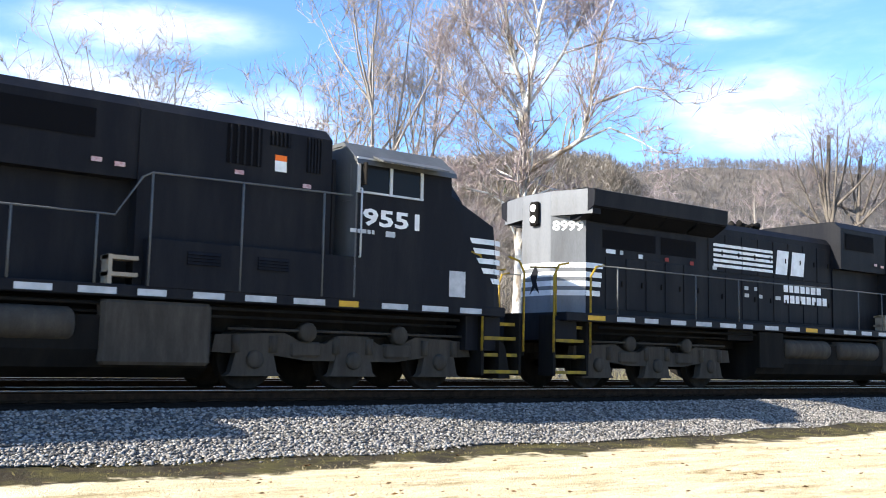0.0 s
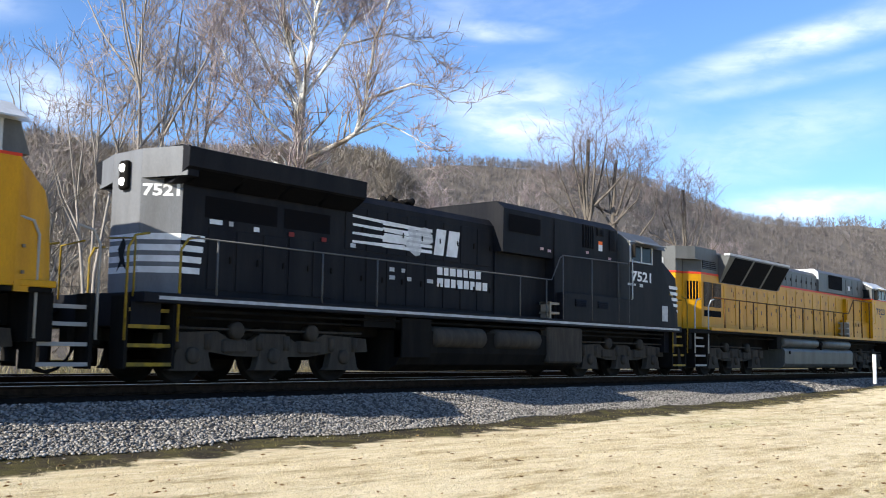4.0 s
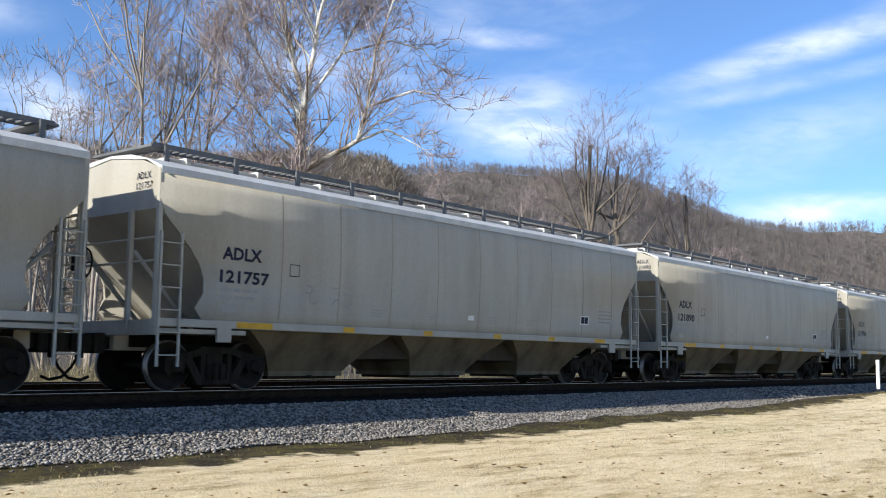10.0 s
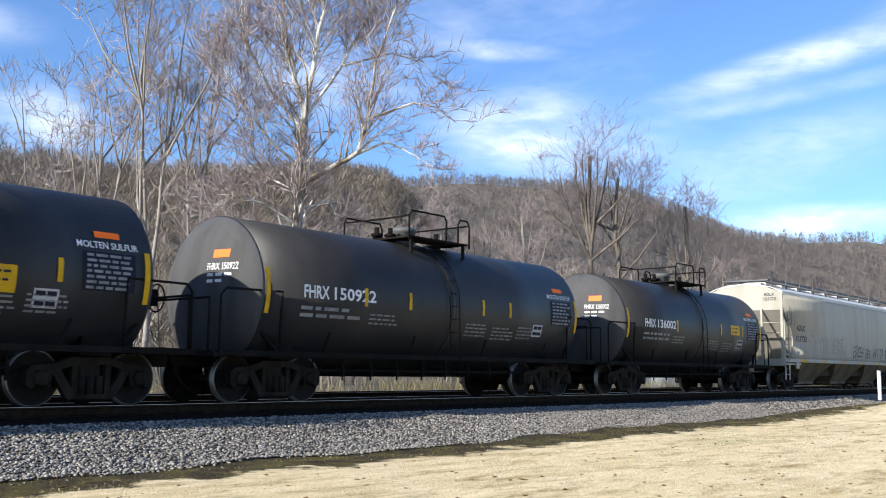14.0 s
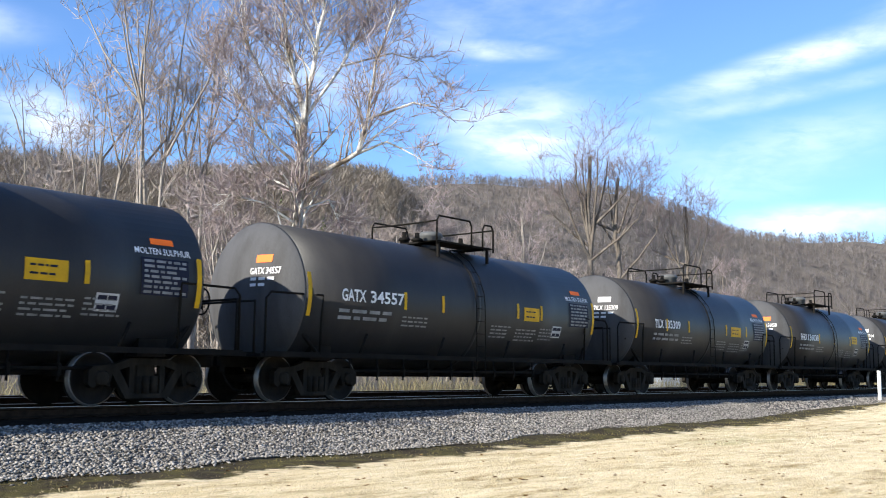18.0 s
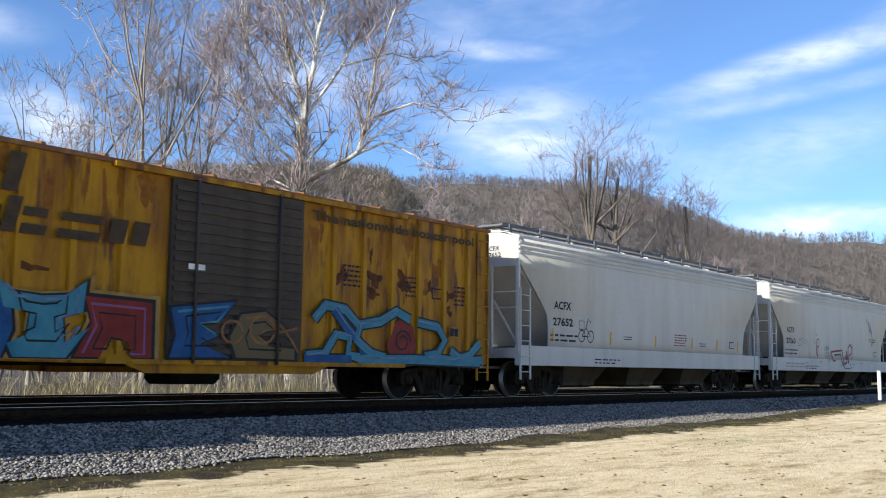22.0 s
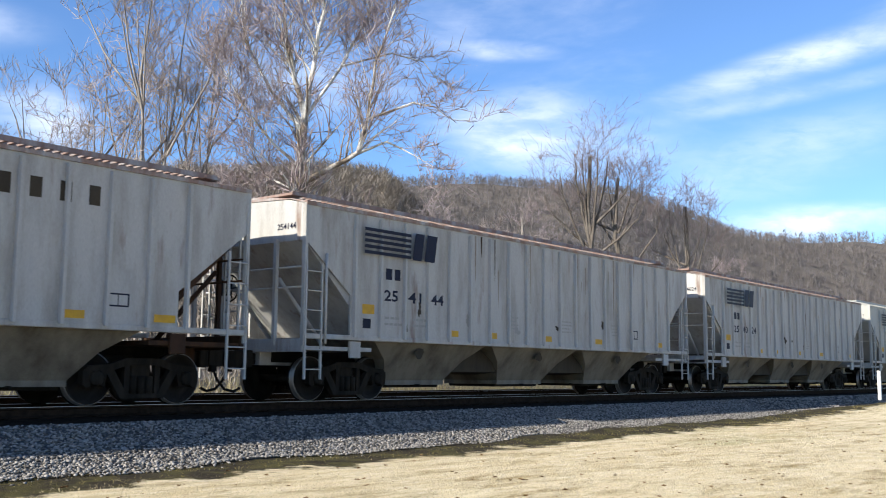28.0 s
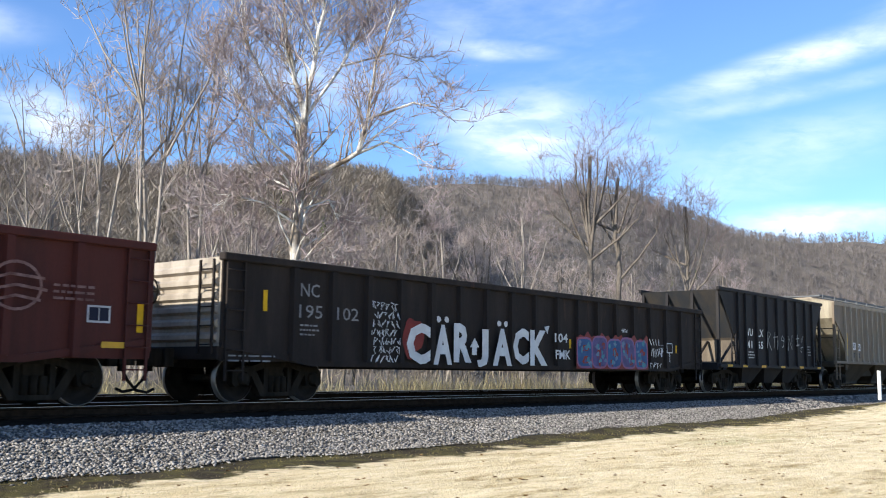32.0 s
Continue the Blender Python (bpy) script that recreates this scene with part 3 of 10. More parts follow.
def sycamore():
    az = 48.0
    limbs = [
        (0.36, 0.25, [(-0.1, 0, 0), (-0.1, 0, 5.6), (0.0, 0, 9.4), (0.2, 0, 12.8)], 10, 2.6, 3),
        (0.20, 0.03, [(0.2, 0, 12.7), (-0.3, 0.3, 14.5), (-0.9, 0.5, 17.6), (-1.1, 0.4, 21.5)], 17, 2.7, 3),
        (0.19, 0.03, [(0.2, 0, 12.6), (0.55, -0.4, 14.8), (0.9, -0.6, 17.6), (1.0, -0.5, 22.0)], 17, 2.7, 3),
        (0.12, 0.03, [(0.35, 0, 12.9), (1.8, 0.5, 15.3), (3.0, 0.8, 17.8), (3.9, 0.9, 20.5)], 14, 2.5, 3),
        (0.19, 0.05, [(0.05, 0, 9.6), (1.25, -0.4, 10.2), (2.6, -0.8, 11.0), (3.0, -0.9, 12.6), (3.3, -1.0, 15.2), (4.2, -1.1, 17.8)], 16, 2.5, 3),
        (0.085, 0.02, [(2.7, -0.8, 11.0), (3.9, -1.0, 11.5), (5.4, -1.3, 11.0), (6.7, -1.4, 10.3)], 10, 2.0, 3),
        (0.08, 0.02, [(2.95, -0.9, 12.5), (5.0, -1.6, 13.2), (6.6, -1.8, 13.0), (7.7, -1.9, 12.3)], 11, 2.0, 3),
        (0.07, 0.02, [(1.9, 0.5, 15.4), (4.2, 0.7, 16.2), (6.4, 0.8, 15.9), (7.2, 0.8, 15.0)], 10, 2.0, 3),
        (0.13, 0.03, [(0.05, 0, 12.2), (-1.4, 0.6, 14.1), (-2.7, 1.0, 16.6), (-3.0, 1.0, 19.8)], 15, 2.3, 3),
        (0.10, 0.02, [(0.0, 0, 10.4), (-1.3, -0.6, 11.4), (-2.6, -0.9, 13.0), (-3.6, -1.0, 14.8)], 11, 2.0, 3),
        (0.08, 0.02, [(0.0, 0, 9.2), (-1.5, 0.5, 10.0), (-2.1, 0.6, 11.0), (-2.3, 0.7, 12.6)], 7, 1.7, 3),
        (0.075, 0.02, [(0.0, 0, 7.7), (-1.5, -0.4, 8.6), (-3.0, -0.7, 8.9), (-3.3, -0.7, 8.3)], 7, 1.6, 2),
        (0.06, 0.015, [(0.1, 0, 8.4), (1.4, 0.5, 9.0), (2.0, 0.6, 7.8), (2.5, 0.7, 5.8)], 6, 1.5, 2),
        (0.05, 0.015, [(0.1, 0, 6.6), (0.9, 0.4, 7.2), (1.6, 0.6, 6.6), (2.2, 0.7, 5.2)], 5, 1.4, 2),
    ]
    return bare_tree("sycamore_tree", "tall bare sycamore with mottled white bark and spreading limbs", [(r * 0.80, t * 0.7, in_plane(az, [(a * (0.9 if p[-1][0] > 5 and a > 5 else 1.0), q, z) for a, q, z in p]), (b if p[-1][0] > 5 else b * 2 + 10), l * (0.8 if p[-1][0] > 5 else 1.0), 2) for r, t, p, b, l, d in limbs], 3, BARK_WHITE, TWIG_PALE, stand(az, 45))


sycamore()


def clump(az, reach, stems, seed, height, label, boughs=9, mat=None, twigs=None, spread=1.0, forks=3):
    """A bare tree of several stems that rise together and part higher up."""
    rnd = random.Random(seed)
    limbs = []
    for i in range(stems):
        a0, b0 = rnd.uniform(-0.5, 0.5), rnd.uniform(-0.4, 0.4)
        a1, b1 = spread * ((i + 0.5) / stems - 0.5) * height * 0.34 + rnd.uniform(-0.3, 0.3), rnd.uniform(-1, 1) * height * 0.08
        h = height * rnd.uniform(0.82, 1.0)
        for k in range(forks):
            t = rnd.uniform(0.42, 0.82)
            p = [(a0, b0, 0), (a0 + a1 * 0.15, b0 + b1 * 0.2, h * 0.3), (a0 + a1 * 0.5, b1 * 0.6, h * 0.62), (a0 + a1, b1, h)]
            zz = h * t
            aa, bb = float(np.interp(zz, [q[2] for q in p], [q[0] for q in p])), float(np.interp(zz, [q[2] for q in p], [q[1] for q in p]))
            ln = height * rnd.uniform(0.22, 0.40)
            da, db = rnd.uniform(-0.5, 0.5) * ln + 0.25 * a1, rnd.uniform(-0.4, 0.4) * ln
            limbs.append((0.045 + height * 0.001, 0.012, in_plane(az, [(aa, bb, zz), (aa + da * 0.55, bb + db * 0.5, zz + ln * 0.42), (aa + da, bb + db, min(zz + ln, height))]), max(3, boughs // 3), height * 0.11, 2))
        limbs.append((height * 0.0062 + 0.02, 0.02, in_plane(az, [(a0, b0, 0), (a0 + a1 * 0.15, b0 + b1 * 0.2, h * 0.3), (a0 + a1 * 0.5, b1 * 0.6, h * 0.62), (a0 + a1, b1, h)]), boughs * 2 // 3, height * 0.15, 2))
    return bare_tree("bare_tree", label, limbs, seed, mat or BARK_GREY, twigs or TWIG, stand(az, reach), low=0.4)


clump(56.0, 47, 3, 11, 19.5, "slender grey-barked bare trees growing in a clump", 13, spread=0.6, forks=4)
clump(53.6, 49, 2, 12, 18.8, "grey bare tree with several upright stems", 12, spread=0.7, forks=4)
clump(58.8, 52, 3, 13, 16.0, "grey bare tree with thin upright branches", 11, spread=0.9, forks=3)
clump(51.6, 46, 2, 14, 10.5, "small bare tree with pale twigs", 8, twigs=TWIG_PALE)
clump(62.4, 58, 2, 15, 15.5, "dark bare tree at the edge of the woods", 9)
clump(66.5, 60, 3, 16, 13.5, "grey bare tree at the edge of the woods", 8)
clump(70.2, 58, 4, 17, 18.5, "bare tree with a rounded twiggy crown", 11, spread=1.3)
clump(74.5, 55, 3, 18, 14, "grey bare tree at the edge of the woods", 8)


def spreading_tree(az, reach, height, width, seed, label, limbs=7, boughs=9, mat=None, twigs=None, fork=0.42, thick=1.0, depth=2, tilt=0.0, splay=0.38, fat=1.1, reach_out=0.105, bare=0.3):
    """A bare tree with one trunk that forks into rising, spreading limbs under a rounded crown."""
    rnd = random.Random(seed)
    lean = rnd.uniform(-0.03, 0.03) * height + tilt
    r = height * 0.0125 * thick
    spec = [(r, r * 0.5, in_plane(az, [(0, 0, 0), (lean * 0.4, 0, height * fork * 0.6), (lean, 0.1, height * fork), (lean + rnd.uniform(-0.4, 0.4), 0, height * 0.66), (lean, 0, height * 0.93)]), boughs if bare < 0.5 else 3, height * 0.12, depth)]
    for k in range(limbs):
        f = (k + 0.5) / limbs * 2 - 1 + rnd.uniform(-0.1, 0.1)
        start = height * (fork * rnd.uniform(0.8, 1.25))
        end = height * (1.0 - 0.30 * f * f) * rnd.uniform(0.9, 1.0)
        back = rnd.uniform(-0.5, 0.5) * width
        spec.append((r * rnd.uniform(0.38, 0.55), 0.02, in_plane(az, [(lean * 0.9, 0, start), (lean + f * width * splay, back * 0.3, start + (end - start) * 0.36), (lean + f * width * (0.4 + splay), back * 0.8, start + (end - start) * 0.72), (lean + f * width, back, end)]), boughs, height * reach_out, depth))
    return bare_tree("bare_tree", label, spec, seed, mat or BARK_GREY, twigs or TWIG, stand(az, reach), low=0.35 if bare > 0.3 else 0.3, fat=fat)


spreading_tree(31.1, 76, 19.0, 4.3, 29, "dark-stemmed bare tree with a rounded crown", 8, 7, BARK_DARK, TWIG_DARK, 0.60, splay=0.50, fat=1.3, reach_out=0.13, thick=1.15, bare=0.62)
spreading_tree(29.6, 77, 17.4, 3.6, 37, "dark-stemmed bare tree leaning away from its neighbour", 6, 7, BARK_DARK, TWIG_DARK, 0.58, splay=0.50, fat=1.3, reach_out=0.13, thick=1.1, bare=0.62)
spreading_tree(26.0, 80, 15.4, 3.6, 20, "bare tree leaning over the track", 7, 7, BARK_DARK, TWIG_DARK, 0.52, splay=0.50, fat=1.3, reach_out=0.13, bare=0.55)
spreading_tree(34.8, 72, 13.2, 2.6, 21, "small bare tree with pale bark", 5, 6, twigs=TWIG_PALE)
for k, (az, reach, height, width) in enumerate(((37.2, 58, 9.5, 2.6), (39.6, 66, 11.0, 2.8), (42.2, 60, 10.0, 2.4), (44.6, 68, 12.0, 3.0), (50.2, 62, 11.0, 2.6), (52.6, 58, 10.5, 2.4), (32.8, 70, 9.0, 2.6), (28.6, 84, 10.0, 2.6), (61.0, 60, 12.0, 3.2), (23.6, 95, 11.0, 3.0), (46.4, 57, 8.5, 2.2))):
    spreading_tree(az, reach, height, width, 130 + k, ("grey" if k % 2 else "pale-stemmed") + " bare tree at the edge of the woods", 6, 6, BARK_DARK if k % 3 == 0 else BARK_GREY, TWIG_PALE if k % 2 else TWIG, 0.34, 0.9)


# ---- woods ----


def wood_template(rng, branches, crown=0.5, thick=1.0):
    """One bare tree of height 1: a three-sided trunk and thin branches."""
    v, f = [], []
    for k in range(3):
        v.append((0.011 * math.cos(k * 2.094), 0.011 * math.sin(k * 2.094), 0))
    v.append((rng.normal(0, 0.03), rng.normal(0, 0.03), 0.86))
    f += [(0, 1, 3), (1, 2, 3), (2, 0, 3)]
    for _ in range(branches):
        t = rng.uniform(0.04 if thick > 2 else 0.25, 0.86)
        a = rng.uniform(0, 6.283)
        ln = rng.uniform(0.12, 0.34) * (1.2 - t * 0.75)
        lift = rng.uniform(0.5, 1.5) * ln
        p = np.array((v[3][0] * t, v[3][1] * t, t * 0.9))
        if rng.uniform() < 0.55:
            p = p + np.array((math.cos(a + 0.6), math.sin(a + 0.6), 0.7)) * rng.uniform(0.02, 0.17) * (1.2 - t)
        q = p + np.array((math.cos(a) * ln * crown * 2.3, math.sin(a) * ln * crown * 2.3, lift))
        w = rng.uniform(0.0025, 0.006) * thick
        s = np.array((-math.sin(a), math.cos(a), rng.uniform(-0.6, 0.6))) * w
        n = len(v)
        v += [tuple(p - s), tuple(p + s), tuple(q)]
        f.append((n, n + 1, n + 2))
    return np.array(v), np.array(f)


def limbed_template(rng, thick=1.0):
    """One bare tree of height 1 with forking limbs and twigs, for the edge of the woods."""
    g = Geo()

    def grow(p, d, length, r, depth):
        pts = [p]
        n = 3 if depth > 1 else 2
        for _ in range(n):
            d = d + rng.normal(0, 0.13, 3) + np.array((0, 0, 0.06))
            d = d / np.linalg.norm(d)
            pts.append(pts[-1] + d * length / n)
        g.tube([tuple(q) for q in pts], r, 3, r * 0.45, True, False)
        if depth == 0:
            return
        for k in range((3, 4, 5)[min(depth, 3) - 1]):
            t = rng.uniform(0.3, 1.0) * n
            i = min(int(t), n - 1)
            q = pts[i] + (pts[i + 1] - pts[i]) * (t - i)
            side = rng.normal(0, 1, 3) * np.array((1, 1, 0.5))
            grow(q, d * 0.8 + side / np.linalg.norm(side) * 0.72, length * rng.uniform(0.42, 0.7), max(r * 0.5, 0.0011 * thick), depth - 1)

    lean = rng.normal(0, 0.06, 2)
    for stem in range(rng.integers(1, 3)):
        grow(np.array((rng.normal(0, 0.02), rng.normal(0, 0.02), 0.0)), np.array((lean[0] + rng.normal(0, 0.1), lean[1] + rng.normal(0, 0.1), 1.0)), 0.62, 0.0105 * thick, 3)
    quads = [f for f in g.f]
    tris = [(f[0], f[1], f[2]) for f in quads] + [(f[0], f[2], f[3]) for f in quads]
    return np.array(g.v), np.array(tris)


def woods(name, label, count, where, height, branches, material, seed, templates=7, thick=1.0):
    rng = np.random.default_rng(seed)
    vs, fs, off = [], [], 0
    for k in range(templates):
        bv, bf = wood_template(rng, branches, thick=thick) if branches else limbed_template(rng, thick)
        x, y = where(rng, count // templates)
        h = rng.uniform(height[0], height[1], len(x))
        wide = h * rng.uniform(0.8, 1.3, len(x))
        v, f = scatter(bv, bf, np.stack([x, y, ground_z(x, y) - 0.3], 1), rng.uniform(0, 6.28, len(x)), np.stack([wide, wide, h], 1))
        vs.append(v), fs.append(f + off)
        off += len(v)
    numpy_mesh(name, np.concatenate(vs), np.concatenate(fs), material, label=label, category="woods")


def fan(a0, a1, r0, r1):
    """Places between two bearings and two reaches from the lawn."""
    def pick(rng, n):
        a, r = np.radians(rng.uniform(a0, a1, n)), np.sqrt(rng.uniform(r0 ** 2, r1 ** 2, n))
        return r * np.cos(a), -16 + r * np.sin(a)
    return pick


def behind(y0, y1, x0, x1):
    def pick(rng, n):
        return rng.uniform(x0, x1, n), rng.uniform(y0, y1, n)
    return pick


woods("woods_edge", "bare grey-brown trees and saplings at the foot of the hill", 260, behind(22, 80, 0, 190), (6, 12), 0, WOODS_NEAR, 31, 11)
woods("thicket", "low tangled brush in front of the woods", 420, behind(15, 50, 0, 150), (2.2, 4.5), 70, WOODS, 37)
woods("woods_edge_far", "bare trees along the track farther on", 900, behind(16, 110, 110, 700), (7, 13), 70, WOODS, 35)
woods("hill_woods", "bare brown woods covering the near hillside", 7500, fan(34, 84, 110, 400), (7, 12), 54, WOODS, 32, thick=1.6)
woods("valley_woods", "bare woods in the valley", 3000, fan(8, 38, 170, 460), (7, 13), 44, WOODS, 33, thick=1.8)
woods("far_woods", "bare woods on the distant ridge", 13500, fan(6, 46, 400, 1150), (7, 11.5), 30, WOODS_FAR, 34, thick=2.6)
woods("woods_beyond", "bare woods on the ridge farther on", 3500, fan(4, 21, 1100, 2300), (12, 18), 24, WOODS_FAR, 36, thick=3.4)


def pines():
    rng = np.random.default_rng(41)
    v, f = [(0, 0, 0.0), (0.02, 0, 0), (0, 0, 1.0)], [(0, 1, 2)]
    for k in range(46):
        t = 0.15 + 0.85 * k / 46
        a, ln = k * 2.4, 0.20 * (1.05 - t) + 0.02
        n = len(v)
        v += [(0, 0, t + 0.05), (ln * math.cos(a - 0.5), ln * math.sin(a - 0.5), t - 0.05), (ln * math.cos(a + 0.5), ln * math.sin(a + 0.5), t - 0.06)]
        f.append((n, n + 1, n + 2))
    xs, ys = [], []
    for a0, a1, r0, r1, n in ((14, 21, 420, 620, 60), (38, 62, 230, 300, 10), (16, 28, 500, 800, 18)):
        x, y = fan(a0, a1, r0, r1)(rng, n)
        xs.append(x), ys.append(y)
    x, y = np.concatenate(xs), np.concatenate(ys)
    h = rng.uniform(6, 11, len(x))
    bv, bf = np.array(v), np.array(f)
    q, g = scatter(bv, bf, np.stack([x, y, ground_z(x, y) - 0.3], 1), rng.uniform(0, 6.28, len(x)), np.stack([h, h, h], 1))
    numpy_mesh("pines", q, g, PINE, label="scattered dark green pines among the bare woods", category="pines")


pines()


def marker_post():
    p = tagged(new("marker_post"), label="white painted marker post beside the gravel", category="post")
    p.location = (41.6, -4.05, -0.12)
    white = surface("post_paint", (0.82, 0.82, 0.80), 0.5, other=(0.68, 0.67, 0.63), scale=6)
    part("post", Geo().box(-0.06, -0.06, -0.2, 0.06, 0.06, 0.92, 0.012), white, p)
    part("cap", Geo().box(-0.066, -0.066, 0.92, 0.066, 0.066, 0.95, 0.01), white, p)


marker_post()


def white_shed():
    """A small white outbuilding that shows beyond the scrub, under the passing cars."""
    p = stand(28.2, 66)
    shed = tagged(new("shed"), label="small white clapboard shed with a grey roof beyond the scrub", category="shed")
    shed.location = p
    shed.rotation_euler = (0, 0, radians(-62))
    white = surface("white_clapboard", (0.80, 0.80, 0.78), 0.6, other=(0.66, 0.65, 0.62), scale=2)
    roofing = surface("grey_shingle", (0.16, 0.155, 0.15), 0.85, other=(0.22, 0.21, 0.20), scale=6)
    part("wall", Geo().box(-2.2, -1.5, 0, 2.2, 1.5, 2.2), white, shed)
    boards = shared("clapboard", lambda: Geo().prism([(-1.5, 0), (-1.525, 0), (-1.5, 0.2)], "x", -2.2, 2.2), white)
    for i in range(11):
        at(part("board", boards, None, shed), 0, 0, 0.02 + i * 0.2)
    part("roof", Geo().prism([(-1.8, 2.1), (0, 3.1), (1.8, 2.1), (1.8, 2.2), (0, 3.22), (-1.8, 2.2)], "x", -2.4, 2.4).prism([(-1.5, 2.19), (1.5, 2.19), (0, 3.05)], "x", -2.2, 2.2), roofing, shed)
    part("door", Geo().box(-0.45, -1.56, 0.05, 0.45, -1.50, 1.95, 0.01), surface("shed_door", (0.35, 0.33, 0.30), 0.6), shed)


white_shed()


# ---- the train: materials ----
def dirty(name, base, dirt, rough=0.5, streak=0.75, amount=(0.42, 0.72), rust=None, rust_at=(0.62, 0.72), spec=0.2, metal=0.0):
    """Weathered paint: grime in upright streaks, fine speckle, and rust in patches where given."""
    base, dirt = tuple(0.80 * q for q in base), tuple(0.78 * q for q in dirt)
    return surface(name, base, rough, metal, other=dirt, scale=streak, detail=7, lo=amount[0], hi=amount[1], third=rust, third_scale=1.1, third_lo=rust_at[0], third_hi=rust_at[1],
                   stretch=(3.0, 3.0, 0.55), fine=0.10, fine_scale=26, bump=0.12, bump_scale=7, spec=spec)


P_BLACK = dirty("loco_black_paint", (0.0115, 0.012, 0.0155), (0.0235, 0.023, 0.0245), 0.6, spec=0.07)
# fading and the sun's glare on black paint, mixed into one grey
P_FADED_GLARE = dirty("faded_black_with_glare", (0.20, 0.205, 0.215), (0.14, 0.14, 0.142), 0.5)
P_STEP = surface("dulled_yellow_paint", (0.32, 0.21, 0.015), 0.6, other=(0.16, 0.11, 0.025), scale=6)
P_BLACK_DULL = dirty("dull_black_steel", (0.0105, 0.0095, 0.0085), (0.024, 0.0205, 0.017), 0.85, spec=0.07)
P_YELLOW = dirty("loco_yellow_paint", (0.66, 0.315, 0.003), (0.49, 0.22, 0.006), 0.45, rust=(0.22, 0.10, 0.03), rust_at=(0.68, 0.76))
P_GREY = dirty("loco_grey_paint", (0.122, 0.124, 0.122), (0.088, 0.088, 0.086), 0.5)
P_WALK = dirty("galvanised_grating", (0.16, 0.165, 0.17), (0.10, 0.10, 0.10), 0.7)
P_SILVER = dirty("tank_grey_paint", (0.125, 0.122, 0.108), (0.074, 0.070, 0.060), 0.5)
P_ROOF_GREY = dirty("pale_roof_paint", (0.62, 0.63, 0.64), (0.46, 0.46, 0.45), 0.5)
P_RED = surface("red_stripe_paint", (0.55, 0.045, 0.02), 0.5)
P_WHITE = surface("white_lettering_paint", (0.78, 0.78, 0.77), 0.55, other=(0.62, 0.61, 0.59), scale=4)
P_OFFWHITE = surface("dulled_white_stencil", (0.50, 0.50, 0.50), 0.6, other=(0.36, 0.36, 0.36), scale=5)
P_DIM = surface("dim_white_stencil", (0.26, 0.26, 0.26), 0.65, other=(0.15, 0.15, 0.15), scale=5)
P_INK = surface("dark_lettering_paint", (0.010, 0.011, 0.026), 0.55)
P_GREYINK = surface("faded_grey_stencil", (0.30, 0.29, 0.27), 0.6)
P_TAGGREY = surface("thin_dark_grey_spray", (0.12, 0.12, 0.125), 0.6, other=(0.22, 0.215, 0.21), scale=9)
P_STAIN = surface("brown_run_stain", (0.30, 0.26, 0.22), 0.7, other=(0.20, 0.155, 0.12), scale=8)
P_SAFETY = surface("yellow_safety_paint", (0.66, 0.38, 0.006), 0.55, other=(0.50, 0.28, 0.012), scale=5)
P_OCHRE = surface("faded_yellow_reflector", (0.60, 0.34, 0.03), 0.55, other=(0.48, 0.27, 0.04), scale=6)
P_LABEL = surface("pink_faded_label", (0.42, 0.20, 0.20), 0.55, other=(0.55, 0.42, 0.40), scale=20)
P_ORANGE = surface("orange_placard", (0.85, 0.16, 0.02), 0.5)
P_SIGNWHITE = surface("white_number_board", (0.85, 0.85, 0.83), 0.4)
P_SCREEN = surface("black_screen_mesh", (0.006, 0.006, 0.007), 0.9, spec=0.05, bump=0.3, bump_scale=90)
P_GLASS = surface("dark_cab_glass", (0.012, 0.013, 0.014), 0.10, spec=0.08)
P_RAILRUST = surface("rust_brown_handrail", (0.075, 0.034, 0.018), 0.75, other=(0.14, 0.07, 0.025), scale=6)
# unlit headlights: the glow stands in for daylight shining on their glass
P_LAMP_SHINE = emission("headlight_shine", (1.0, 0.97, 0.9), 2.5)
P_TRUCK = dirty("truck_steel", (0.019, 0.0158, 0.012), (0.044, 0.036, 0.027), 0.85, spec=0.08, streak=2.0)
P_WHEEL = dirty("wheel_steel", (0.015, 0.0125, 0.0105), (0.032, 0.026, 0.021), 0.7, spec=0.1, streak=2.0)
P_WORN = surface("worn_wheel_rim", (0.22, 0.21, 0.20), 0.45, 0.8)
P_TANK_HEAD = dirty("dusty_tank_head", (0.082, 0.081, 0.083), (0.055, 0.053, 0.052), 0.7, spec=0.2, streak=0.8)
P_TANK = dirty("tank_black_paint", (0.0265, 0.0252, 0.0258), (0.040, 0.0375, 0.036), 0.44, spec=0.22, streak=0.5)
P_TANK_DARK = dirty("clean_black_tank_paint", (0.010, 0.0097, 0.012), (0.018, 0.017, 0.018), 0.5, streak=0.5, spec=0.12)
P_HOPPER = dirty("hopper_tan_grey_paint", (0.46, 0.435, 0.375), (0.385, 0.355, 0.295), 0.55, streak=0.55, amount=(0.40, 0.75))
P_BAY = dirty("dark_tan_hopper_bay", (0.18, 0.148, 0.096), (0.085, 0.068, 0.044), 0.75, streak=0.8)
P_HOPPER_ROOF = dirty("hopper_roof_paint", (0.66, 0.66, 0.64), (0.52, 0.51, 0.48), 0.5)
P_LIGHT = dirty("pale_grey_hopper_paint", (0.52, 0.502, 0.468), (0.37, 0.345, 0.305), 0.6, streak=0.9, amount=(0.44, 0.70), rust=(0.22, 0.16, 0.13), rust_at=(0.60, 0.74))
P_LIGHT_CLEAN = dirty("cleaner_grey_hopper_paint", (0.51, 0.50, 0.455), (0.43, 0.415, 0.37), 0.6, streak=0.6)
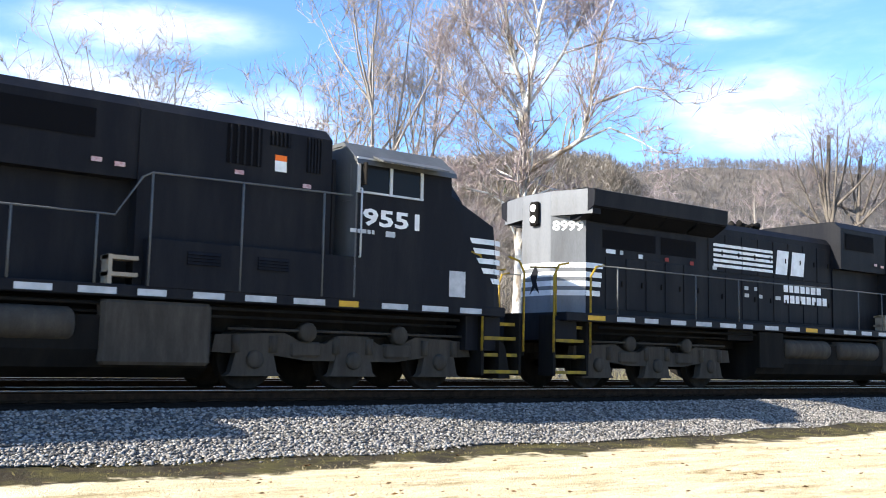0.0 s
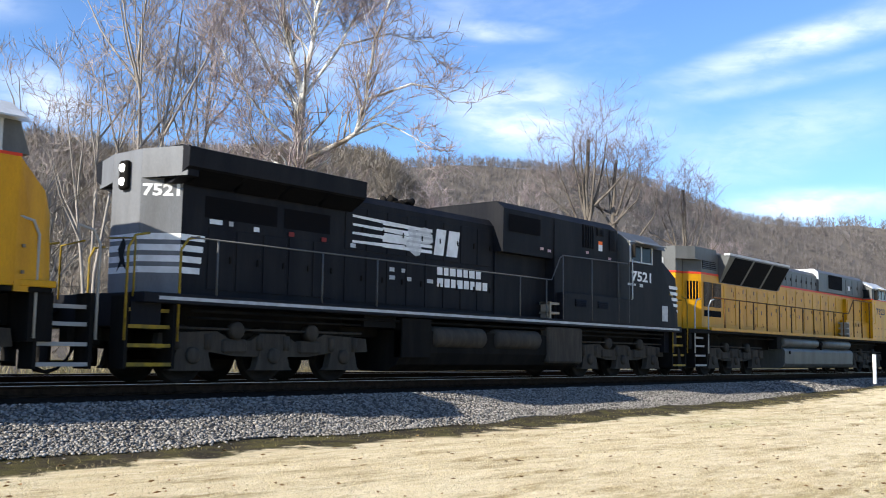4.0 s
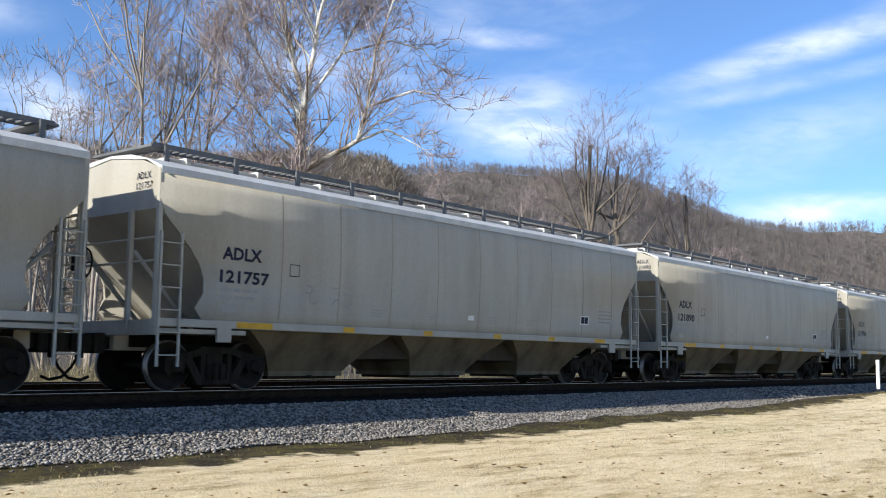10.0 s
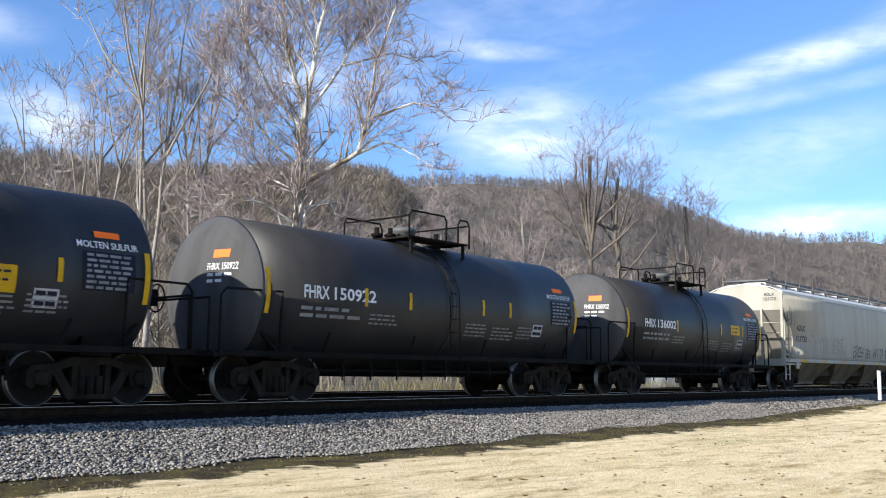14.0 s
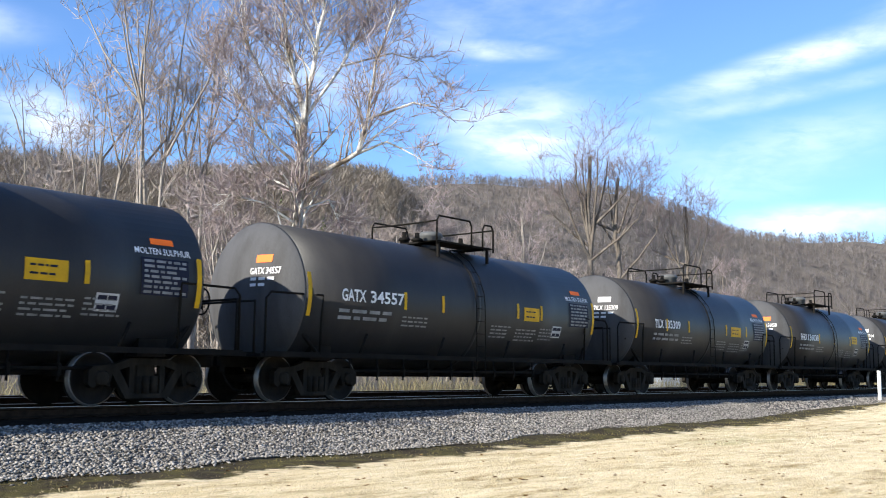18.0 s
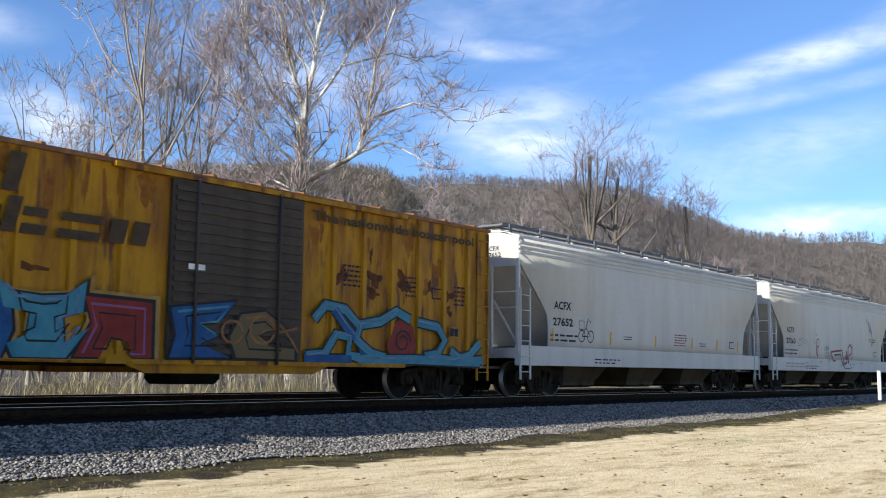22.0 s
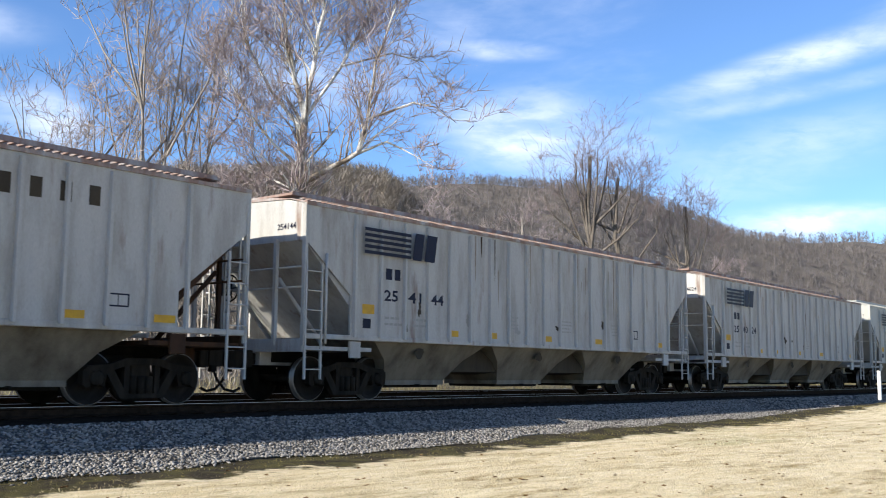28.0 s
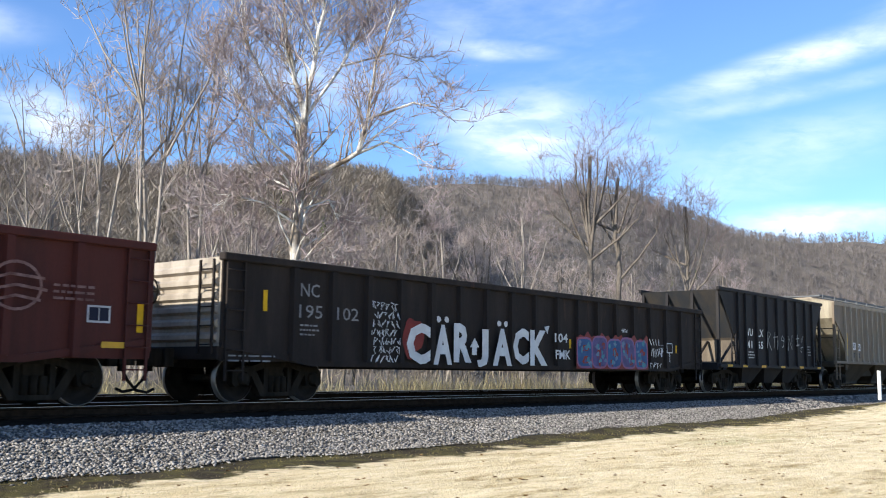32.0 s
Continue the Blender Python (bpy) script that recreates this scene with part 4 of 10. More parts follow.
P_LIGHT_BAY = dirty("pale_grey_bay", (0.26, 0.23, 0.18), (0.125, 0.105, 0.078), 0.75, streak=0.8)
P_BLUEGREY = dirty("blue_grey_hopper_paint", (0.60, 0.59, 0.56), (0.53, 0.515, 0.48), 0.55, streak=0.6)
P_RUSTROOF = dirty("rusty_roof", (0.30, 0.20, 0.16), (0.46, 0.44, 0.42), 0.8, streak=1.5)
P_RUSTSPOT = surface("dark_rust_spot", (0.055, 0.022, 0.011), 0.85, other=(0.12, 0.045, 0.015), scale=7)
P_RUST = dirty("bright_rust", (0.36, 0.135, 0.022), (0.13, 0.048, 0.018), 0.85, streak=1.4, amount=(0.38, 0.62), rust=(0.46, 0.37, 0.25), rust_at=(0.57, 0.72))
P_RUSTMIX = dirty("flaking_pale_paint", (0.56, 0.50, 0.41), (0.36, 0.24, 0.15), 0.8, streak=1.2, rust=(0.30, 0.11, 0.03), rust_at=(0.50, 0.60))
# for rust runs, and darkened to hold the shade of the rusted car's end
P_RUSTDARK = dirty("dark_rust", (0.045, 0.024, 0.014), (0.105, 0.046, 0.019), 0.85, streak=1.0)
P_BROWNGREY = dirty("brown_grey_hopper_paint", (0.215, 0.166, 0.118), (0.128, 0.096, 0.066), 0.65, streak=0.6)
P_BROWNGREY_RIB = dirty("pale_brown_grey_rib", (0.36, 0.30, 0.225), (0.25, 0.20, 0.145), 0.65, streak=0.8)
# paler than the sides: sunlight on the ends is in this colour
P_BROWN_END = dirty("sunlit_brown_hopper_end", (0.40, 0.345, 0.25), (0.22, 0.18, 0.125), 0.65, streak=0.8)
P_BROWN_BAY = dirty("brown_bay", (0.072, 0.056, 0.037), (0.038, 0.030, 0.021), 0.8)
P_BOXCAR = dirty("boxcar_yellow_paint", (0.47, 0.225, 0.005), (0.28, 0.115, 0.009), 0.6, streak=1.0, amount=(0.40, 0.62), rust=(0.11, 0.042, 0.018), rust_at=(0.55, 0.64))
P_RUSTSTAIN = surface("rust_stain", (0.26, 0.105, 0.012), 0.75, other=(0.15, 0.055, 0.012), scale=5)
P_LOGO = surface("dark_brown_paint", (0.040, 0.028, 0.018), 0.65, other=(0.075, 0.045, 0.022), scale=5)
P_BOXROOF = dirty("boxcar_rusty_roof", (0.22, 0.10, 0.05), (0.34, 0.17, 0.06), 0.8, streak=1.2)
P_DOOR = dirty("boxcar_door_brown", (0.085, 0.066, 0.052), (0.045, 0.034, 0.027), 0.75)
P_GONDOLA = dirty("gondola_black_paint", (0.026, 0.0205, 0.018), (0.045, 0.035, 0.029), 0.75, spec=0.12, streak=0.8, rust=(0.075, 0.040, 0.025), rust_at=(0.64, 0.76))
P_GONDOLA_IN = dirty("gondola_bare_end", (0.42, 0.36, 0.29), (0.22, 0.18, 0.14), 0.7)
P_FADEDRED = surface("faded_pinkish_paint", (0.21, 0.125, 0.11), 0.6, other=(0.10, 0.045, 0.038), scale=5)
P_OXIDE = dirty("gondola_red_oxide_paint", (0.085, 0.020, 0.014), (0.055, 0.016, 0.012), 0.65, streak=0.8)
P_COAL = dirty("open_hopper_black_paint", (0.023, 0.0210, 0.0220), (0.036, 0.032, 0.030), 0.7, spec=0.12)
P_COAL_SLOPE = dirty("open_hopper_grey_slope", (0.040, 0.042, 0.046), (0.075, 0.062, 0.050), 0.7, spec=0.12)
# rust tan lightened well above the car's black, as sunlight on the end
P_COAL_END = dirty("open_hopper_sunlit_end", (0.11, 0.088, 0.068), (0.22, 0.175, 0.125), 0.7)
G_BLUE = surface("graffiti_blue", (0.008, 0.045, 0.145), 0.5, other=(0.014, 0.085, 0.22), scale=2.5)
G_CYAN = surface("graffiti_light_blue", (0.022, 0.135, 0.20), 0.5, other=(0.055, 0.21, 0.27), scale=2)
G_RED = surface("graffiti_red", (0.13, 0.012, 0.010), 0.5, other=(0.20, 0.022, 0.016), scale=3)
G_VIOLET = surface("graffiti_violet", (0.045, 0.034, 0.115), 0.5, other=(0.075, 0.06, 0.18), scale=4)
G_PINK = surface("graffiti_pink", (0.24, 0.065, 0.11), 0.5, other=(0.13, 0.08, 0.22), scale=4)
G_PURPLE = surface("graffiti_purple", (0.11, 0.055, 0.24), 0.5)
G_OLIVE = surface("graffiti_olive", (0.11, 0.082, 0.035), 0.5)
G_TAN = surface("graffiti_tan", (0.30, 0.20, 0.06), 0.5, other=(0.26, 0.12, 0.02), scale=4)
G_PALEBLUE = surface("graffiti_pale_blue", (0.13, 0.20, 0.28), 0.5, other=(0.06, 0.11, 0.21), scale=4)
G_BLACK = surface("graffiti_black", (0.012, 0.012, 0.014), 0.5)
G_SILVER = surface("graffiti_white", (0.60, 0.61, 0.60), 0.5, other=(0.48, 0.48, 0.48), scale=3)


# ---- lettering ----
TEXTS = {}


def text_points(string, bold):
    """Vertices and faces of a word in the built-in font, unit height, from the origin."""
    key = (string, bold)
    if key not in TEXTS:
        cu = bpy.data.curves.new("lettering", "FONT")
        cu.body, cu.offset, cu.resolution_u = string, bold, 2
        ob = bpy.data.objects.new("lettering", cu)
        me = bpy.data.meshes.new_from_object(ob)
        v = np.array([p.co[:2] for p in me.vertices])
        f = [tuple(p.vertices) for p in me.polygons]
        bpy.data.objects.remove(ob)
        bpy.data.meshes.remove(me)
        v = v - v.min(0)
        TEXTS[key] = (v / v[:, 1].max(), f)
    return TEXTS[key]


def lettering(car, string, x, z, height, side, material, width=None, bold=0.0, name="lettering", slope=0.0, upright=False, label=""):
    """Painted words on a car's near side, 5 mm off it. side: y of the surface, or a function of height that gives it."""
    v, f = text_points(string, bold)
    sx = height if width is None else width / v[:, 0].max()
    fy = side if callable(side) else (lambda q: side)
    g = Geo()
    g.add([(x + p[0] * sx, fy(z + p[1] * height + p[0] * sx * slope) - 0.006, z + p[1] * height + p[0] * sx * slope) for p in v], f)
    return part(name, g, material, car, label)


def end_lettering(car, string, x, y, z, height, material, width):
    """Words on the rear end, read from behind the car."""
    return at(lettering(car, string, 0, z, height, 0.0, material, width, 0.004), x, y, 0, -math.pi / 2)


def bars(car, rows, x, z, length, gap, thick, side, material, name="stencil", seed=1):
    """Writing too small to read: rows of plain bars."""
    rnd, g = random.Random(seed), Geo()
    fy = side if callable(side) else (lambda q: side)
    for i in range(rows):
        zz, xx = z - i * gap, x
        while xx < x + length * rnd.uniform(0.75, 1.0):
            w = rnd.uniform(0.08, 0.26) * max(0.5, length)
            y = fy(zz)
            g.add([(xx, y - 0.006, zz), (min(xx + w, x + length), y - 0.006, zz), (min(xx + w, x + length), fy(zz + thick) - 0.006, zz + thick), (xx, fy(zz + thick) - 0.006, zz + thick)], [(0, 1, 2, 3)])
            xx += w + 0.05 * max(0.5, length)
    return part(name, g, material, car, kind="stuff")


def patch(car, x0, z0, x1, z1, side, material, name="panel", label="", proud=0.006, steps=4):
    """A painted or stuck-on rectangle that follows the side."""
    fy = side if callable(side) else (lambda q: side)
    g, v = Geo(), []
    for i in range(steps + 1):
        z = z0 + (z1 - z0) * i / steps
        v += [(x0, fy(z) - proud, z), (x1, fy(z) - proud, z)]
    g.add(v, [(2 * i, 2 * i + 1, 2 * i + 3, 2 * i + 2) for i in range(steps)])
    return part(name, g, material, car, label)


def data_panel(car, x, z, w, h, side, board, ink, name="data_panel"):
    """A small framed plate with squares of writing."""
    p = patch(car, x, z, x + w, z + h, side, board, name)
    fy = side if callable(side) else (lambda q: side)
    g = Geo()
    for i in range(2):
        xa = x + w * (0.08 + 0.44 * i)
        za, zb = z + h * 0.12, z + h * 0.88
        g.add([(xa, fy(za) - 0.010, za), (xa + w * 0.40, fy(za) - 0.010, za), (xa + w * 0.40, fy(zb) - 0.010, zb), (xa, fy(zb) - 0.010, zb)], [(0, 1, 2, 3)])
    part("panel_square", g, ink, p)


def stroke(car, runs, width, side, material, name="graffiti", label="", proud=0.008):
    """Spray-painted lines: flat ribbons along runs of (x, z)."""
    fy = side if callable(side) else (lambda q: side)
    for k, pts in enumerate(runs):
        v, n, out = [], len(pts), proud + 0.0003 * (k % 8)
        for i, (x, z) in enumerate(pts):
            dx, dz = pts[min(i + 1, n - 1)][0] - pts[max(i - 1, 0)][0], pts[min(i + 1, n - 1)][1] - pts[max(i - 1, 0)][1]
            ln = math.hypot(dx, dz) or 1
            ox, oz = -dz / ln * width / 2, dx / ln * width / 2
            v += [(x + ox, fy(z + oz) - out, z + oz), (x - ox, fy(z - oz) - out, z - oz)]
        part(name, Geo().add(v, [(2 * i, 2 * i + 1, 2 * i + 3, 2 * i + 2) for i in range(n - 1)]), material, car, label)


def scrawl(x, z, w, h, count, seed):
    """Runs of loose looping lines inside a box, like a tag that cannot be read."""
    rnd, runs = random.Random(seed), []
    for k in range(count):
        cx = x + w * (k + 0.5) / count
        p, run = (cx + rnd.uniform(-0.3, 0.3) * w / count, z + rnd.uniform(0.1, 0.9) * h), []
        a = rnd.uniform(0, 6.28)
        for i in range(9):
            run.append(p)
            a += rnd.uniform(-1.3, 1.3)
            q = (p[0] + math.cos(a) * w / count * 0.34, p[1] + math.sin(a) * h * 0.26)
            p = (min(max(q[0], cx - w / count * 0.55), cx + w / count * 0.55), min(max(q[1], z), z + h))
        runs.append(run)
    return runs


def blob(car, x, z, rx, rz, seed, side, material, name="graffiti", proud=0.008, points=22, wobble=0.28, floor=-9.0, ceiling=9.0):
    """A sprayed patch with an uneven outline."""
    rnd = random.Random(seed)
    ph = [rnd.uniform(0, 6.28) for _ in range(4)]
    pts = []
    for i in range(points):
        a = math.tau * i / points
        k = 1 + wobble * (math.sin(2 * a + ph[0]) * 0.5 + math.sin(3 * a + ph[1]) * 0.5 + math.sin(5 * a + ph[2]) * 0.35)
        pts.append((x + rx * k * math.cos(a), side - proud, min(max(z + rz * k * math.sin(a), floor), ceiling)))
    g = Geo()
    g.add([(x, side - proud, z)] + pts, [(0, 1 + i, 1 + (i + 1) % points) for i in range(points)])
    return part(name, g, material, car)


def shape(car, pts, side, material, name="graffiti", proud=0.008, label=""):
    """A flat painted shape with the given outline of (x, z)."""
    fy = side if callable(side) else (lambda q: side)
    tris = tessellate_polygon([[Vector((x, z, 0)) for x, z in pts]])
    return part(name, Geo().add([(x, fy(z) - proud, z) for x, z in pts], [tuple(t) for t in tris]), material, car, label)


def glyphs(x, z, w, h, count, seed):
    """Runs of angular, joined-up strokes in a row of cells, like tags that cannot be read."""
    rnd, runs = random.Random(seed), []
    for k in range(count):
        cw = w / count
        cx, lift = x + cw * k, rnd.uniform(-0.08, 0.08) * h
        row = [(0.1, 0.0), (0.2, 1.0), (0.75, 0.9), (0.3, 0.5), (0.85, 0.0), (0.9, 1.0), (0.5, 0.2), (0.15, 0.6)]
        a = rnd.randrange(8)
        runs.append([(cx + cw * (row[(a + i * rnd.choice((1, 1, 3))) % 8][0] + rnd.uniform(-0.08, 0.08)), z + lift + h * (row[(a + i) % 8][1] + rnd.uniform(-0.08, 0.08))) for i in range(rnd.randint(3, 5))])
    return runs


# pen ways of sprayed capitals on a grid of 5 by 7: pairs of column and row, a blank lifts the pen
PEN = {"A": "002640 1333", "B": "00063645330333423000", "C": "452604022041", "D": "00063645413000", "E": "46060040 0333", "F": "000646 0333", "H": "0600 4640 0343", "I": "2620",
       "K": "0600 460340", "L": "060040", "M": "0006234640", "N": "00064046", "O": "26040220424426", "P": "000636453303", "R": "00063645330340", "S": "4526050333412001", "T": "0646 2620", "U": "0601204146"}


def sprayed(car, word, x, z, w, h, width, side, material, seed, label="black spray-painted tag", slant=0.12):
    """A tag of loosely sprayed capitals, letter by letter."""
    rnd = random.Random(seed)
    cell = w / len(word)
    for k, ch in enumerate(word):
        if ch in PEN:
            lift, big = rnd.uniform(-0.08, 0.08) * h, rnd.uniform(0.88, 1.15)
            runs = []
            for way in PEN[ch].split():
                runs.append([(x + cell * (k + 0.05 + 0.84 * int(way[i]) / 4 * big + slant * int(way[i + 1]) / 6 + rnd.uniform(-0.05, 0.05)), z + lift + h * big * int(way[i + 1]) / 6 + rnd.uniform(-0.04, 0.04) * h) for i in range(0, len(way) - 1, 2)])
            stroke(car, runs, width, side, material, label=label)


def letters(car, string, places, z, height, side, material, bold=0.05):
    """Single painted letters at given places: (x, width, lift) each."""
    for ch, (x, w, lift) in zip(string, places):
        lettering(car, ch, x, z + lift, height, side, material, w, bold, "graffiti", label="white spray-painted letter")


# ---- running gear ----
WHEEL_R = 0.457


def wheel_mesh(r=WHEEL_R):
    key = ("wheel", r)
    if key not in MESHES:
        k = r / WHEEL_R
        prof = [(0.02, -0.10), (0.085, -0.10), (0.10, -0.03), (0.34 * k, -0.015), (0.375 * k, -0.065), (r - 0.022, -0.068), (r - 0.004, -0.066), (r, 0.045), (r + 0.024, 0.055), (r + 0.022, 0.072), (0.38 * k, 0.072), (0.34 * k, 0.03), (0.10, 0.05), (0.085, 0.09), (0.02, 0.09)]
        g = Geo().lathe(prof, (0, 0, 0), "y", 28)
        me = g.mesh("wheel")
        me.materials.append(P_WHEEL)
        me.materials.append(P_WORN)
        idx = [0] * len(me.polygons)
        for ring in (5, 6):
            for i in range(28):
                idx[ring * 28 + i] = 1 if r == WHEEL_R else 0
        me.polygons.foreach_set("material_index", idx)
        MESHES[key] = me
    return MESHES[key]


def side_frame_geo():
    g = Geo()
    for y0, y1 in ((-0.075, 0.075),):
        top = [(-1.12, 0.58), (-1.05, 0.66), (-0.62, 0.70), (-0.35, 0.80), (0.35, 0.80), (0.62, 0.70), (1.05, 0.66), (1.12, 0.58), (0.80, 0.58), (0.55, 0.60), (0.30, 0.68), (-0.30, 0.68), (-0.55, 0.60), (-0.80, 0.58)]
        g.prism(top, "y", y0, y1)
        g.prism([(-0.72, 0.585), (-0.55, 0.60), (-0.30, 0.20), (0.30, 0.20), (0.55, 0.60), (0.72, 0.585), (0.42, 0.12), (-0.42, 0.12)], "y", y0 + 0.01, y1 - 0.01)
        for s in (-1, 1):
            g.prism([(s * 1.13, 0.60), (s * 1.13, 0.36), (s * 1.05, 0.30), (s * 0.98, 0.33), (s * 0.98, 0.60)], "y", y0, y1)
            g.prism([(s * 0.80, 0.60), (s * 0.80, 0.34), (s * 0.73, 0.32), (s * 0.68, 0.60)], "y", y0, y1)
            g.lathe([(0.02, -0.13), (0.10, -0.13), (0.125, -0.10), (0.125, 0.06), (0.02, 0.06)], (s * 0.889, 0, WHEEL_R), "y", 14)
            g.box(s * 0.30 - 0.05, y0 + 0.02, 0.2, s * 0.30 + 0.05, y1 - 0.02, 0.70)
        for k in (-1, 0, 1):
            g.lathe([(0.02, 0.20), (0.075, 0.20), (0.075, 0.50), (0.02, 0.50)], (k * 0.16, 0, 0), "z", 8)
    return g


def freight_truck(car, x):
    t = part("truck", shared("truck_bolster", lambda: Geo().box(-0.20, -1.0, 0.42, 0.20, 1.0, 0.72, 0.03).box(-0.32, -0.3, 0.68, 0.32, 0.3, 0.86, 0.03)
                             .rod((-0.889, -0.95, WHEEL_R), (-0.889, 0.95, WHEEL_R), 0.08, 10).rod((0.889, -0.95, WHEEL_R), (0.889, 0.95, WHEEL_R), 0.08, 10)
                             .box(-0.55, -0.9, 0.30, -0.45, 0.9, 0.42).box(0.45, -0.9, 0.30, 0.55, 0.9, 0.42), P_TRUCK), None, car)
    at(t, x, 0, 0)
    for s in (-1, 1):
        at(part("side_frame", shared("side_frame", side_frame_geo, P_TRUCK), None, t), 0, s * 1.0, 0)
        for k in (-1, 1):
            at(part("wheel", wheel_mesh(), None, t), k * 0.889, s * 0.76, WHEEL_R, 0 if s < 0 else math.pi)
    return t


def coupler_geo():
    g = Geo().box(-0.75, -0.09, 0.74, 0.05, 0.09, 0.96, 0.02)
    g.prism([(0.05, -0.16), (0.30, -0.20), (0.42, -0.10), (0.34, 0.02), (0.40, 0.12), (0.30, 0.20), (0.05, 0.14)], "z", 0.68, 1.0)
    g.box(-0.2, -0.2, 0.66, 0.0, 0.2, 1.02, 0.02)
    return g


def hose_geo():
    g = Geo().tube([(0.0, -0.35, 0.62), (0.10, -0.36, 0.42), (0.30, -0.34, 0.24), (0.55, -0.30, 0.20), (0.72, -0.26, 0.26)], 0.028, 7)
    g.box(-0.08, -0.40, 0.58, 0.04, -0.30, 0.70)
    return g


def couplers(car, x_rear, x_front):
    """A coupler and an air hose at each end."""
    for x, turn in ((x_front, 0.0), (x_rear, math.pi)):
        at(part("coupler", shared("coupler", coupler_geo, P_TRUCK), None, car), x, 0, 0, turn)
        at(part("air_hose", shared("air_hose", hose_geo, P_BLACK_DULL), None, car, "black rubber hose"), x, 0, 0, turn)


def ladder_geo(w, z0, z1, rungs, rail=0.028):
    g = Geo()
    for s in (-1, 1):
        g.box(s * w / 2 - rail, -0.02, z0, s * w / 2 + rail, 0.02, z1)
    for i in range(rungs):
        z = z0 + (z1 - z0) * (i + 0.5) / rungs
        g.rod((-w / 2, -0.02, z), (w / 2, -0.02, z), 0.014, 6)
    return g


def ladder(car, x, y, z0, z1, material, w=0.46, rungs=6, turn=0.0, rail=0.02):
    key = ("ladder", round(w, 2), round(z0, 2), round(z1, 2), rungs, rail, material.name)
    return at(part("ladder", shared(key, lambda: ladder_geo(w, z0, z1, rungs, rail), material), None, car), x, y, 0, turn)


def brake_wheel(car, x, y, z, turn, material):
    def make():
        g = Geo()
        ring = [(0, 0.27 * math.cos(k * math.tau / 20), 0.27 * math.sin(k * math.tau / 20)) for k in range(21)]
        g.tube(ring, 0.018, 6, caps=False)
        for k in range(5):
            g.rod((0, 0, 0), (0, 0.27 * math.cos(k * 1.2566), 0.27 * math.sin(k * 1.2566)), 0.013, 5)
        g.box(0.02, -0.12, -0.16, 0.20, 0.12, 0.16, 0.02)
        return g
    return at(part("brake_wheel", shared(("brake_wheel", material.name), make, material), None, car), x, y, z, turn)


# ---- covered hoppers ----


def hopper_side(half, rows, cut, y_of, s):
    """Side sheet: rows of heights; the cut gives how far it reaches towards the ends at each height."""
    zs = rows
    zc, xc = [c[1] for c in cut], [c[0] for c in cut]
    g = Geo()
    outer, inner = [], []
    for z in zs:
        x = float(np.interp(z, zc, xc))
        y = y_of(z)
        outer += [(-x, s * y, z), (-x * 0.4, s * y, z), (x * 0.4, s * y, z), (x, s * y, z)]
        inner += [(-x, s * (y - 0.05), z), (-x * 0.4, s * (y - 0.05), z), (x * 0.4, s * (y - 0.05), z), (x, s * (y - 0.05), z)]
    n = len(zs)
    f = []
    for i in range(n - 1):
        for k in range(3):
            a = i * 4 + k
            f.append((a, a + 1, a + 5, a + 4))
            f.append((4 * n + a + 4, 4 * n + a + 5, 4 * n + a + 1, 4 * n + a))
        f += [(i * 4, i * 4 + 4, 4 * n + i * 4 + 4, 4 * n + i * 4), (i * 4 + 3, 4 * n + i * 4 + 3, 4 * n + i * 4 + 7, i * 4 + 7)]
    for k in range(3):
        f += [(k, 4 * n + k, 4 * n + k + 1, k + 1), (4 * (n - 1) + k, 4 * (n - 1) + k + 1, 8 * n - 4 + k + 1, 8 * n - 4 + k)]
    return g.add(outer + inner, f, len(zs) > 6)


